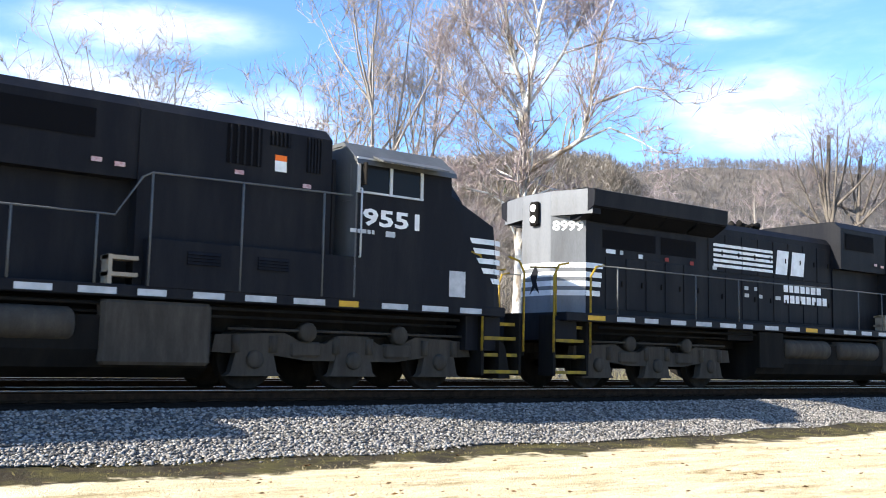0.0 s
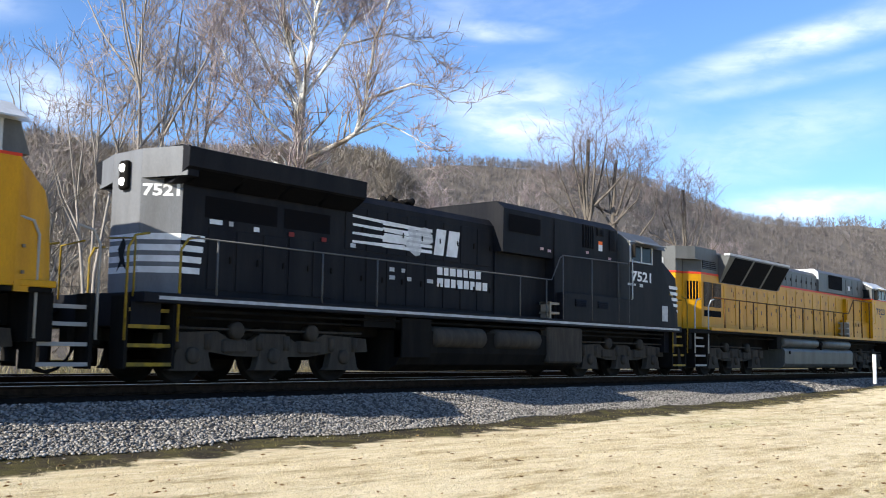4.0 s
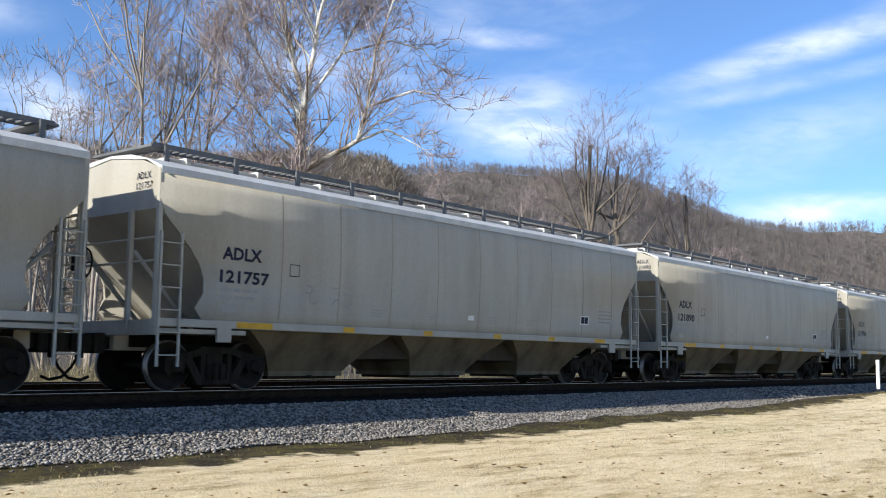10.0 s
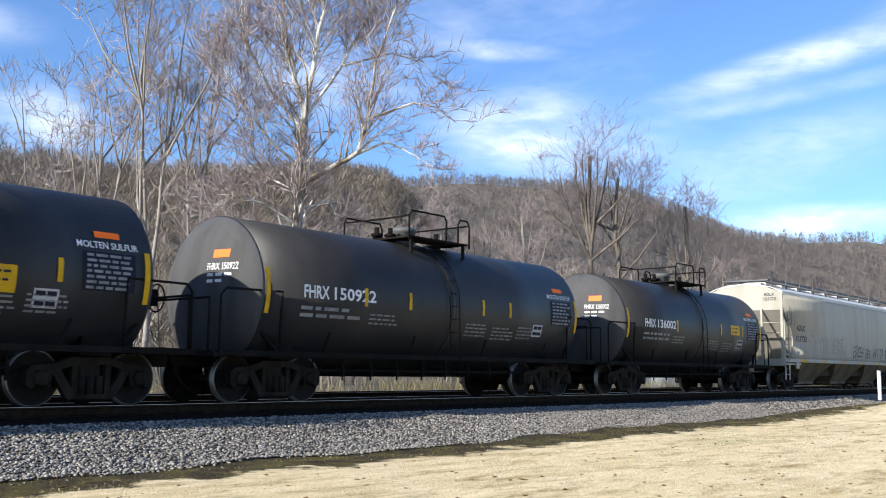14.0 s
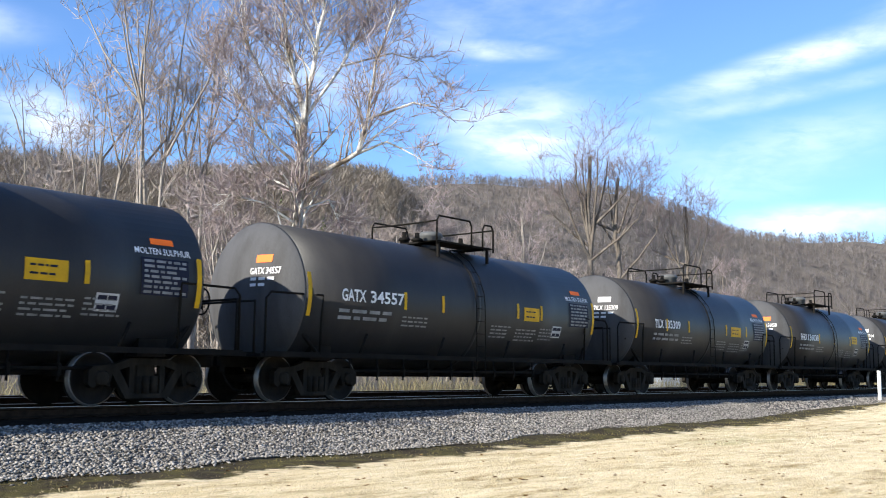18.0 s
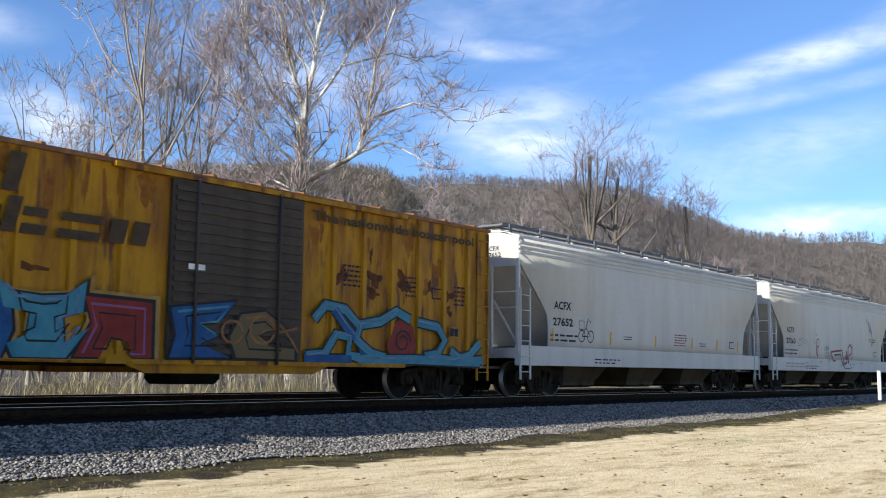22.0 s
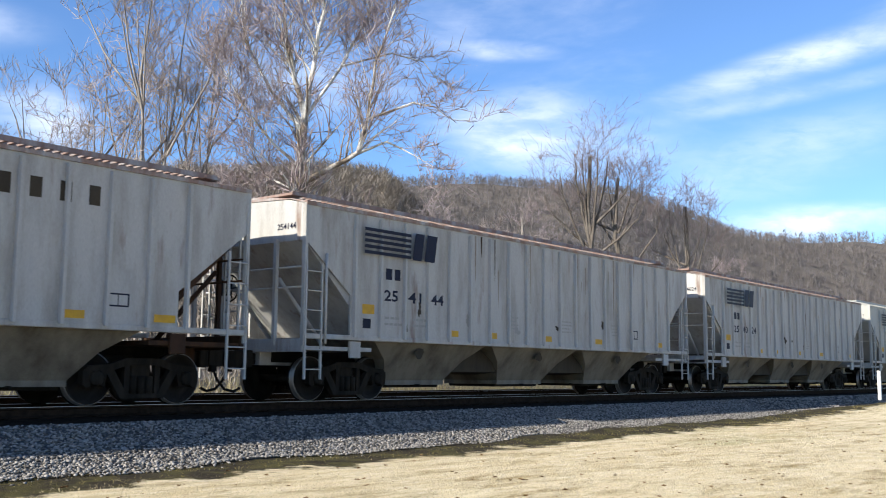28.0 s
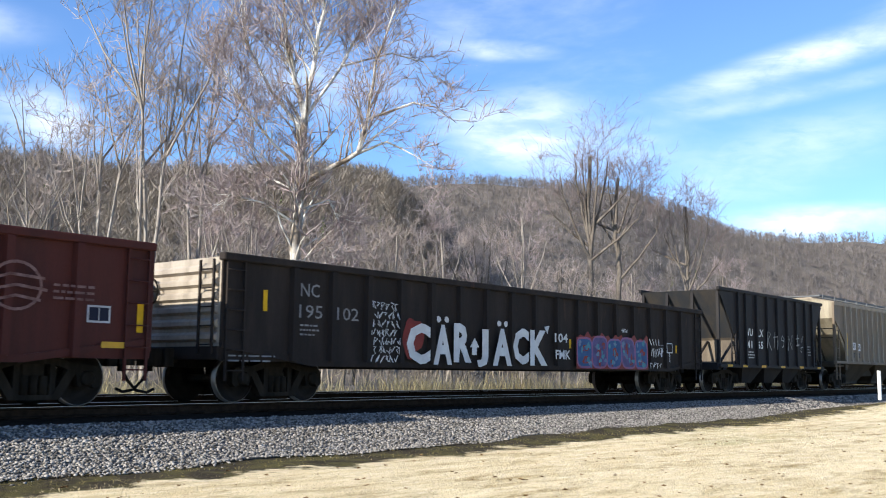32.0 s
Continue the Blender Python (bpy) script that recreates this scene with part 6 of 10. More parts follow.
    lettering(car, mark, x0, zc - 0.10, 0.26, side, P_WHITE, 0.57 * wide, 0.02)
    lettering(car, number, x0 + 0.57 * wide + 0.14, zc - 0.10, 0.26, side, P_WHITE, 0.170 * wide * len(number), 0.02)
    bars(car, 2, x0 - 0.05, zc - 0.33, 1.7, 0.14, 0.07, side, P_DIM, seed=int(number))
    bars(car, 3, x0 + 1.9, zc - 0.36, 0.9, 0.09, 0.035, side, P_DIM, seed=int(number) + 1)
    for k, (dx, w) in enumerate(((0.7, 0.8), (1.75, 0.9), (2.8, 0.7))):
        bars(car, 4, dx, zc - 0.42 - 0.05 * (k % 2), w, 0.085, 0.035, side, P_DIM, seed=int(number) + 5 + k)
    for x, w, h, dz in signs:
        patch(car, x, zc + dz, x + w, zc + dz + h, lambda q: side(q) - 0.002, P_SAFETY, "warning_sign", "yellow warning sign with dark lines")
        bars(car, 2, x + 0.08, zc + dz + h - 0.12, w - 0.18, 0.13, 0.035, lambda q: side(q) - 0.006, P_INK, seed=3)
    if sulfur:
        lettering(car, "MOLTEN SULFUR" if second == "" else second, half - 1.36, zc + 0.42, 0.115, side, P_WHITE, 1.12, 0.012)
        g = patch(car, half - 1.25, zc - 0.28, half - 0.30, zc + 0.36, side, P_INK, "data_panel", "dark table of small pale writing")
        bars(g, 7, half - 1.2, zc + 0.28, 0.85, 0.088, 0.045, lambda q: side(q) - 0.008, P_DIM, seed=int(number) + 9)
        patch(car, half - 1.02, zc + 0.60, half - 0.56, zc + 0.71, side, P_ORANGE, "placard")
        data_panel(car, half - 2.05, zc - 0.60, 0.42, 0.30, side, P_OFFWHITE, P_INK)
        lean = Geo()
        for dy, w, dz, hh in ((-0.35, 0.42, 0.62, 0.16),):
            a0 = -half - head
            pts = []
            for yy, zz in ((-0.42, dz), (-0.82, dz), (-0.82, dz + hh), (-0.42, dz + hh)):
                pts.append((head_x(yy, zz), yy, zc + zz))
            lean.add(pts, [(0, 1, 2, 3)])
        part("placard", lean, P_ORANGE if mark != "TILX" else P_WHITE, car)
        v, f = text_points(mark + " " + number, 0.01)
        g = Geo()
        pts = []
        for p in v:
            yy, zz = -0.30 - p[0] / v[:, 0].max() * 0.75, 0.38 + p[1] * 0.14
            pts.append((head_x(yy, zz), yy, zc + zz))
        g.add(pts, f)
        part("end_lettering", g, P_WHITE, car)
        g = Geo()
        for i in range(2):
            for j in range(3 - i):
                pts = []
                for yy, zz in ((-0.32 - j * 0.22, 0.26 - i * 0.12), (-0.48 - j * 0.22, 0.26 - i * 0.12), (-0.48 - j * 0.22, 0.32 - i * 0.12), (-0.32 - j * 0.22, 0.32 - i * 0.12)):
                    pts.append((head_x(yy, zz), yy, zc + zz))
                g.add(pts, [(0, 1, 2, 3)])
        part("stencil", g, P_WHITE, car)
    return car, side


def big_tank():
    car, side = tank_car("long black tank car with a pale leaf emblem and white scribbles", 7.80, 1.62, 2.20, -6.52, "ADMX", "28647", (-0.35,), sulfur=False, bars_at=(-4.27, -1.21, 2.10, 5.06), key="long_tank", truck_x=6.9, rail_x=(-3.95, 0.10), ladder_x=-1.95, head=0.62, rail_h=0.76, paint=P_TANK_DARK)
    ring = []
    for k in range(32):
        a = math.tau * k / 32
        c, d = math.cos(a), math.sin(a)
        q = (abs(c) ** 1.35 + abs(d) ** 1.35) ** (-1 / 1.35)
        ring.append((4.12 + 0.66 * q * c, 2.74 + 0.56 * q * d))
    emblem = shape(car, ring, side, G_SILVER, "emblem", 0.014, "pale rounded diamond emblem")
    leaf = [(4.02, 2.34), (3.86, 2.55), (3.84, 2.78), (3.98, 2.98), (4.26, 3.06), (4.44, 2.86), (4.42, 2.62), (4.26, 2.46)]
    stroke(emblem, [leaf + leaf[:1], [(4.02, 2.34), (4.10, 2.6), (4.22, 2.92)]], 0.04, side, P_GREY, "emblem_vein", proud=0.022)
    for x in (3.82, 4.24, 4.66):
        patch(car, x, 1.76, x + 0.34, 2.04, side, P_GREYINK, "emblem_bar", proud=0.014)
    g = patch(car, 6.05, 1.98, 6.75, 2.40, side, P_DIM, "data_panel")
    bars(g, 4, 6.1, 2.32, 0.6, 0.09, 0.03, lambda q: side(q) - 0.008, P_GREYINK)
    data_panel(car, 5.95, 1.40, 0.4, 0.24, side, P_DIM, P_INK)
    stroke(car, [[(-3.60, 2.08), (-3.32, 2.08), (-3.32, 2.36), (-3.60, 2.36), (-3.60, 2.08)]], 0.025, side, P_OFFWHITE, "stencil_frame", proud=0.014)
    loops = []
    for k in range(5):
        cx = -3.78 + 0.36 * k
        loops.append([(cx + 0.24 * math.cos(t), 1.62 + 0.03 * k + (0.22 - 0.02 * (k % 2)) * math.sin(t)) for t in [i * 0.45 for i in range(15)]])
        loops.append([(cx - 0.08, 1.66 + 0.03 * k), (cx + 0.02, 1.56 + 0.03 * k), (cx + 0.10, 1.68 + 0.03 * k)])
    stroke(car, loops, 0.045, side, G_SILVER, label="white bubble-letter tag", proud=0.016)
    stroke(car, [[(x - 1.05, z) for x, z in run] for run in ([(0.95, 2.95), (1.10, 3.0), (1.15, 2.9), (1.0, 2.82), (1.12, 2.7), (1.25, 2.72)], [(1.0, 2.62), (1.15, 2.45), (1.2, 2.62), (1.3, 2.42)], [(1.05, 2.35), (1.12, 2.15), (1.3, 2.2), (1.28, 2.38)], [(1.1, 2.08), (1.35, 1.98)], [(1.22, 2.15), (1.25, 1.75)])], 0.045, side, G_SILVER, label="white scribble running down the barrel", proud=0.016)
    return on_track(car, -85.9)


big_tank()
SULFUR = (
    (-191.31, "FHRX", "136002", 5.02, -3.9, (-1.75, 1.55, 3.35), ((2.35, 0.75, 0.34, -0.14),), "sulfur", 1.50),
    (-204.63, "FHRX", "150922", 5.50, -4.5, (-2.75, -1.35, 1.3, 2.4), (), "grey", 1.52),
    (-217.55, "TILX", "135360", 4.95, -3.75, (-1.4, 1.0, 3.3), ((2.0, 0.6, 0.42, -0.40),), "sulfur", 1.50),
    (-229.85, "TILX", "135364", 4.98, -3.75, (-1.5, 1.4, 3.1), ((1.8, 0.75, 0.34, -0.20),), "sulfur", 1.50),
    (-242.42, "FHRX", "136038", 5.02, -3.9, (-1.75, 0.1, 2.2), ((2.45, 0.75, 0.34, -0.10),), "sulfur", 1.50),
    (-254.92, "TILX", "135309", 5.05, -3.85, (-3.04, -1.51, 1.40, 3.11), ((1.8, 0.82, 0.34, -0.20),), "MOLTEN SULPHUR", 1.50),
    (-267.83, "GATX", "34557", 5.42, -4.45, (-2.5, -1.2, 1.75, 2.8), ((2.02, 0.68, 0.34, -0.22),), "MOLTEN SULFUR", 1.52),
    (-280.77, "TILX", "135303", 5.05, -3.8, (-1.72, 0.85, 2.8), ((1.75, 0.72, 0.34, -0.18),), "MOLTEN SULPHUR", 1.50),
    (-293.36, "TILX", "135308", 5.05, -3.6, (-1.75, -0.05, 2.3), ((2.5, 0.72, 0.34, -0.24),), "MOLTEN SULFUR", 1.50),
)
for u, mark, number, half, rear, reflect, signs, word, rad in SULFUR:
    car, side = tank_car("black tank car with yellow reflector bars and white stencilled lettering", half, rad, 2.14, rear, mark, number, (0.15,), bars_at=reflect, signs=signs, second=word if word.isupper() else "", key=("sulfur_tank", half), truck_x=half - 0.75)
    on_track(car, u)


# ---- pale ribbed hoppers ----


def brand_stripes(car, x, z, w, h, side, ink, field=None):
    """The railroad's emblem, drawn as plain shapes: five bars that run into two slanted blocks."""
    n = 5
    for i in range(n):
        z0 = z + h * (i + 0.12) / n
        patch(car, x, z0, x + w * 0.62, z0 + h * 0.115, side, ink, "emblem_bar", steps=1)
    for x0, x1 in ((0.66, 0.79), (0.83, 0.98)):
        g = Geo()
        g.add([(x + w * x0 - 0.05, side - 0.007, z), (x + w * x1 - 0.05, side - 0.007, z), (x + w * x1 + 0.05, side - 0.007, z + h), (x + w * x0 + 0.05, side - 0.007, z + h)], [(0, 1, 2, 3)])
        part("emblem_block", g, ink, car)


NS_CUT = [(7.02, 1.30), (7.02, 2.15), (8.30, 3.18), (8.30, 3.92)]
NS_RIBS = stations(-6.93, 0.77, 7.0)


def pale_hopper(u, number, label, paint, seed, roof=P_RUSTROOF, logo=True, extras=()):
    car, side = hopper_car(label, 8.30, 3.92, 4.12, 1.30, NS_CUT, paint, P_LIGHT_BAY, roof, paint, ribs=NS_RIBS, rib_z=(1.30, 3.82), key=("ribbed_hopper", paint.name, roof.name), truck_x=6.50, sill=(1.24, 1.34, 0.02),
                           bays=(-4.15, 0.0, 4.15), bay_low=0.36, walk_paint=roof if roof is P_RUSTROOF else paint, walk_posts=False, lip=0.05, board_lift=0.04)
    y = -1.60
    if logo:
        brand_stripes(car, -6.72, 3.04, 2.35, 0.60, y - 0.08, P_INK)
        patch(car, -5.98, 2.56, -5.78, 2.80, y, P_INK, "reporting_mark_bar", steps=1)
        patch(car, -5.70, 2.56, -5.52, 2.80, y, P_INK, "reporting_mark_bar", steps=1)
        for k, chunk in enumerate(number):
            lettering(car, chunk, -6.02 + 0.77 * k, 2.10, 0.24, y, P_INK, 0.17 * len(chunk) + 0.10 * (len(chunk) > 1), 0.02)
    for k, x in enumerate((-6.68, -3.85, -2.35, 0.05, 2.6, 6.2)):
        patch(car, x, 1.80 if k == 0 else 1.42, x + 0.36, 2.0 if k == 0 else 1.56, y, P_OCHRE, "reflector", steps=1)
    bars(car, 2, -6.0, 1.72, 0.6, 0.13, 0.05, y, P_GREYINK, seed=seed)
    bars(car, 2, -5.1, 1.72, 0.5, 0.13, 0.05, y, P_GREYINK, seed=seed + 1)
    for k, x in enumerate((-1.6, 0.85, 3.5)):
        bars(car, 4, x, 1.95, 0.5, 0.09, 0.035, y, P_GREYINK, seed=seed + 3 + k)
    data_panel(car, 4.60, 1.62, 0.42, 0.25, y, P_INK, P_LIGHT)
    patch(car, -6.66, 1.5, -6.42, 1.70, y, P_INK, "panel", steps=1)
    end_lettering(car, "".join(number), -8.285, -0.75, 3.42, 0.12, P_INK, 0.55)
    rod = Geo().rod((-7.75, -1.64, 1.15), (-7.75, -1.64, 2.95), 0.028, 6)
    part("grab_pole", rod, paint, car)
    rnd = random.Random(seed)
    for k in range(7):
        x, zz = rnd.uniform(-6, 6.5), rnd.uniform(1.4, 2.0)
        blob(car, x, zz, rnd.uniform(0.05, 0.12), rnd.uniform(0.05, 0.16), seed * 10 + k, y, P_GREYINK if k % 2 else P_BROWN_BAY, "stain", wobble=0.5)
    for k in range(16):
        x = NS_RIBS[rnd.randrange(len(NS_RIBS) - 1)] + rnd.uniform(0.1, 0.66)
        if logo and x < -3.6:
            continue
        top, ln = rnd.choice((3.84, 3.84, 3.5, 3.1)), rnd.choice((0.3, 0.45, 0.8, 1.3)) * rnd.uniform(0.8, 1.2)
        w = rnd.uniform(0.012, 0.04)
        shape(car, [(x - w, top), (x + w, top), (x + w * 0.7, top - ln * 0.5), (x + w * 0.15, top - ln), (x - w * 0.2, top - ln * 0.9), (x - w * 0.8, top - ln * 0.45)], y, P_STAIN if k % 8 else P_RUSTDARK, "rust_stain", 0.003 + 0.0002 * (k % 5))
    for k in range(3):
        blob(car, -4.4 + 4.15 * k + rnd.uniform(-0.5, 0.5), 1.02, 0.14, 0.12, seed * 3 + k, -1.38, P_BROWN_BAY, "vibrator_bracket", proud=0.02, wobble=0.2)
    return on_track(car, u), car


_, n1 = pale_hopper(-357.77, ("25", "40", "45"), "pale grey ribbed covered hopper with purple painted numbers", P_LIGHT, 51)
for k in range(3):
    x = 2.45 + 0.80 * k
    stroke(n1, [[(x + 0.22, 1.98), (x + 0.08, 1.92), (x, 1.74), (x + 0.03, 1.58), (x + 0.14, 1.52), (x + 0.25, 1.58), (x + 0.26, 1.70), (x + 0.15, 1.77), (x + 0.03, 1.70)]], 0.05, -1.6, G_PURPLE, label="purple painted 6")
stroke(n1, glyphs(-1.7, 1.52, 1.6, 0.34, 6, 61), 0.045, -1.6, P_INK, label="black spray-painted tag")
for k, x in enumerate((-6.75, -3.2, -0.9, 2.15, 4.25, 5.9)):
    patch(n1, x, 1.48 if k else 1.42, x + 0.13, 1.95 if k else 2.2, -1.6, P_SAFETY, "reflector", steps=1)
_, n2 = pale_hopper(-375.81, ("25", "41", "04"), "pale grey ribbed covered hopper with a black tag", P_LIGHT, 52)
stroke(n2, glyphs(-3.15, 1.70, 1.5, 0.30, 6, 62) + [[(-1.7, 1.95), (-1.4, 1.72), (-1.2, 1.78), (-0.9, 1.58)]], 0.05, -1.6, P_INK, label="black spray-painted tag")
_, n3 = pale_hopper(-393.65, ("253", "11", "1"), "clean pale grey ribbed covered hopper", P_LIGHT_CLEAN, 53, roof=P_LIGHT_CLEAN)
stroke(n3, glyphs(-4.3, 1.56, 1.4, 0.28, 6, 63), 0.04, -1.6, P_INK, label="black spray-painted tag")
pale_hopper(-411.60, ("25", "40", "24"), "pale grey ribbed covered hopper with a rusty roof", P_LIGHT, 54)
pale_hopper(-429.59, ("25", "41", "44"), "pale grey ribbed covered hopper with a rusty roof", P_LIGHT, 55)


def rusted_hopper():
    # end sheets in near-black rust: shade of the end opening is in the colour
    car, side = hopper_car("pale grey covered hopper with a large patch of orange rust", 8.28, 3.92, 4.12, 1.30, [(6.78, 1.30), (6.78, 1.95), (8.28, 3.15), (8.28, 3.92)], P_LIGHT, P_LIGHT_BAY, P_RUSTROOF, P_RUSTDARK, ribs=NS_RIBS, rib_z=(1.30, 3.82), key="rusted_hopper",
                           truck_x=6.50, sill=(1.24, 1.34, 0.02), bay_low=0.36, walk_paint=P_RUSTROOF, walk_posts=False, lip=0.05, board_lift=0.04)
    g = Geo()
    n = 34
    rnd = random.Random(9)
    edge = [(-5.35 + rnd.uniform(-0.1, 0.1), 1.32 + (3.86 - 1.32) * i / n) for i in range(n + 1)]
    g.add([(x, -1.605, z) for x, z in edge] + [(-1.72 + rnd.uniform(-0.05, 0.05), -1.605, z) for x, z in edge], [(i, i + n + 1, i + n + 2, i + 1) for i in range(n)])
    part("rust_patch", g, P_RUST, car, "peeling orange rust")
    g = Geo()
    g.add([(-8.22, -1.604, 3.20), (-6.72, -1.604, 1.98), (-6.72, -1.604, 1.34), (-5.30, -1.604, 1.34), (-5.30, -1.604, 3.86), (-8.22, -1.604, 3.86)], [(0, 1, 2, 3, 4, 5)])
    part("rust_patch", g, P_RUSTMIX, car, "pale paint flaking to rust")
    patch(car, -1.68, 1.36, -0.86, 3.84, -1.60, P_RUSTMIX, "rust_patch", steps=1)
    for rib in car.children:
        if "rib" in rib.name and -5.5 < rib.location.x < -1.6 and rib.location.y < 0:
            rib.material_slots[0].link = "OBJECT"
            rib.material_slots[0].material = P_RUST
    for k in range(12):
        x = -1.05 + 0.50 * k + (0.25 if k > 2 else 0) + (0.3 if k > 4 else 0)
        patch(car, x, 3.22, x + 0.20, 3.54, -1.60, P_BROWN_BAY, "name_bar", steps=1)
    lettering(car, "7", -4.95, 2.05, 0.24, -1.61, P_INK, 0.15)
    lettering(car, "2", -4.05, 2.05, 0.24, -1.61, P_INK, 0.15)
    for k, xx in enumerate((-5.2, 0.2, 2.6, 4.6, 6.3)):
        patch(car, xx, 1.40, xx + 0.42, 1.53, -1.61, P_OCHRE, "reflector", steps=1)
    data_panel(car, 5.4, 1.62, 0.42, 0.22, -1.60, P_INK, P_LIGHT)
    patch(car, -6.35, 1.66, -6.05, 1.95, -1.60, P_BROWNGREY, "panel", steps=1)
    return on_track(car, -447.57)


rusted_hopper()


def brown_hopper():
    car, side = hopper_car("weathered brown-grey ribbed covered hopper", 8.29, 3.80, 4.02, 1.22, [(6.85, 1.22), (6.85, 1.98), (7.6, 2.62), (8.29, 3.10), (8.29, 3.80)], P_BROWNGREY, P_BROWN_BAY, P_BROWNGREY_RIB, P_BROWN_END, ribs=NS_RIBS, rib_paint=P_BROWNGREY_RIB, rib_z=(1.24, 3.70),
                           key="brown_hopper", truck_x=6.50, sill=(1.14, 1.26, 0.05), bay_low=0.30, rib_w=0.11, lip=0.12, walk_paint=P_WALK, board_lift=0.06, frame_paint=P_BROWN_BAY)
    for k in range(4):
        patch(car, 2.50, 3.12 - 0.45 * k, 2.72, 3.40 - 0.45 * k, -1.60, P_WHITE, "name_bar", steps=1)
    patch(car, 2.46, 1.52, 2.76, 1.60, -1.60, P_WHITE, "stencil", steps=1)
    patch(car, -6.12, 1.78, -5.52, 2.10, -1.60, P_WHITE, "panel", steps=1)
    patch(car, -5.38, 1.74, -4.85, 2.06, -1.60, P_WHITE, "panel", steps=1)
    lettering(car, "AT", -6.03, 1.84, 0.22, -1.607, P_INK, 0.42, 0.03)
    lettering(car, "GX", -5.30, 1.80, 0.22, -1.607, P_INK, 0.42, 0.03)
    for k, w in enumerate(("47", "12", "5")):
        lettering(car, w, -6.05 + 0.72 * k, 1.42, 0.22, -1.60, P_INK, 0.18 * len(w) + 0.06, 0.025)
    for x in (-6.72, -3.85, -1.55, 1.35, 3.75, 6.45):
        patch(car, x, 1.45 if x > -6 else 1.5, x + 0.11, 1.85 if x > -6 else 2.5, -1.60, P_SAFETY, "reflector", steps=1)
    patch(car, 3.3, 1.55, 3.65, 1.85, -1.60, P_BROWN_BAY, "panel", steps=1)
    patch(car, 4.2, 1.55, 4.55, 1.85, -1.60, P_BROWN_BAY, "panel", steps=1)
    end_lettering(car, "7", -8.27, -0.95, 3.35, 0.2, P_INK, 0.12)
    return on_track(car, -465.58)


brown_hopper()

# ---- blue-grey hoppers with a deep side sill ----
ACF_CUT = [(6.22, 1.28), (6.20, 1.68), (6.32, 2.17), (7.42, 3.25), (7.58, 3.30), (7.58, 4.05)]
for u, number, tagset in ((-307.66, "27263", 1), (-324.05, "27652", 2)):
    car, side = hopper_car("pale blue-grey covered hopper with smooth sides and spray-painted marks", 7.58, 4.05, 4.32, 1.28, ACF_CUT, P_BLUEGREY, P_BROWN_BAY, P_BLUEGREY, P_BLUEGREY, y_mid=1.64, y_foot=1.58, y_top=1.60, key="smooth_hopper",
                           bands=((3.60, 3.68, 0.05), (3.72, 3.80, 0.05), (3.84, 3.92, 0.05)), sill=(0.80, 1.30, 0.05), truck_x=5.85, bays=(-3.6, 0.0, 3.6), bay_low=0.32, coupler_x=8.2, walk_paint=P_WALK, lip=0.05, end_depth=2.3, board_lift=0.08, divided=False)
    lettering(car, "ACFX", -6.02, 2.28, 0.22, side, P_INK, 0.85, 0.03)
    lettering(car, number, -6.05, 1.85, 0.22, side, P_INK, 0.98, 0.03)
    bars(car, 2, -6.15, 1.58, 1.5, 0.13, 0.05, side, P_INK, seed=4)
    end_lettering(car, "ACFX", -7.57, -0.55, 3.72, 0.12, P_INK, 0.45)
    end_lettering(car, number, -7.57, -0.55, 3.55, 0.12, P_INK, 0.50)
    stroke(car, [[(-4.75, 1.80), (-4.5, 1.80), (-4.5, 2.03), (-4.75, 2.03), (-4.75, 1.80)]], 0.02, side, P_INK, "stencil_frame")
    data_panel(car, 5.05, 1.50, 0.40, 0.24, side, P_INK, P_BLUEGREY)
    bars(car, 2, -4.0, 0.98, 1.4, 0.09, 0.035, -1.638, P_INK, seed=8)
    if tagset == 1:
        over = lambda q: -1.637 if q < 1.31 else side(q)
        bars(car, 2, -6.2, 1.05, 2.2, 0.12, 0.06, -1.636, P_GREYINK, "stencil", 6)
        for run in ([(-0.95, 1.62), (0.50, 1.72), (0.56, 1.20), (0.72, 1.12), (1.02, 1.22), (1.10, 1.70)], [(-0.95, 1.62), (-0.75, 1.24), (-0.45, 1.26), (-0.45, 1.50), (0.30, 1.54), (0.36, 1.20), (0.62, 1.02)], [(1.10, 1.70), (1.22, 1.16)],
                    [(1.24, 1.2), (1.30, 1.85), (1.55, 2.0), (1.82, 1.86), (1.80, 1.62), (1.50, 1.50)]):
            stroke(car, [run], 0.085, over, G_RED, label="red spray-painted letters")
        stroke(car, [[(0.60, 1.05), (0.75, 0.94), (1.4, 0.92), (1.7, 1.0)], [(1.42, 1.05), (1.86, 1.45), (1.98, 1.85), (1.75, 2.05)]], 0.035, over, P_INK)
        for k, (x, z, w) in enumerate(((4.05, 3.02, 0.62), (4.28, 2.72, 0.5))):
            for run in glyphs(x, z, w, 0.26, 4, 71 + k):
                stroke(car, [[(a, b - (a - x) * 0.45) for a, b in run]], 0.04, side, G_PURPLE, label="purple spray-painted tag")
        stroke(car, [[(4.72, 2.62), (4.85, 2.3), (4.82, 2.05), (4.70, 2.0), (4.72, 2.2)]], 0.04, side, G_PURPLE, label="purple spray-painted tag")
        stroke(car, glyphs(-1.85, 1.66, 0.7, 0.2, 4, 72) + glyphs(-1.75, 1.38, 0.6, 0.22, 3, 74), 0.035, side, G_CYAN)
        stroke(car, [[(-2.72, 1.42), (-2.66, 2.1), (-2.42, 2.12), (-2.40, 1.85), (-2.62, 1.78)], [(-2.5, 1.78), (-2.58, 1.36)]], 0.06, side, G_RED)
        stroke(car, [[(-3.05, 2.15), (-2.9, 1.9), (-2.65, 1.95)], [(-2.8, 2.25), (-2.6, 2.3)]], 0.035, side, P_GREYINK)
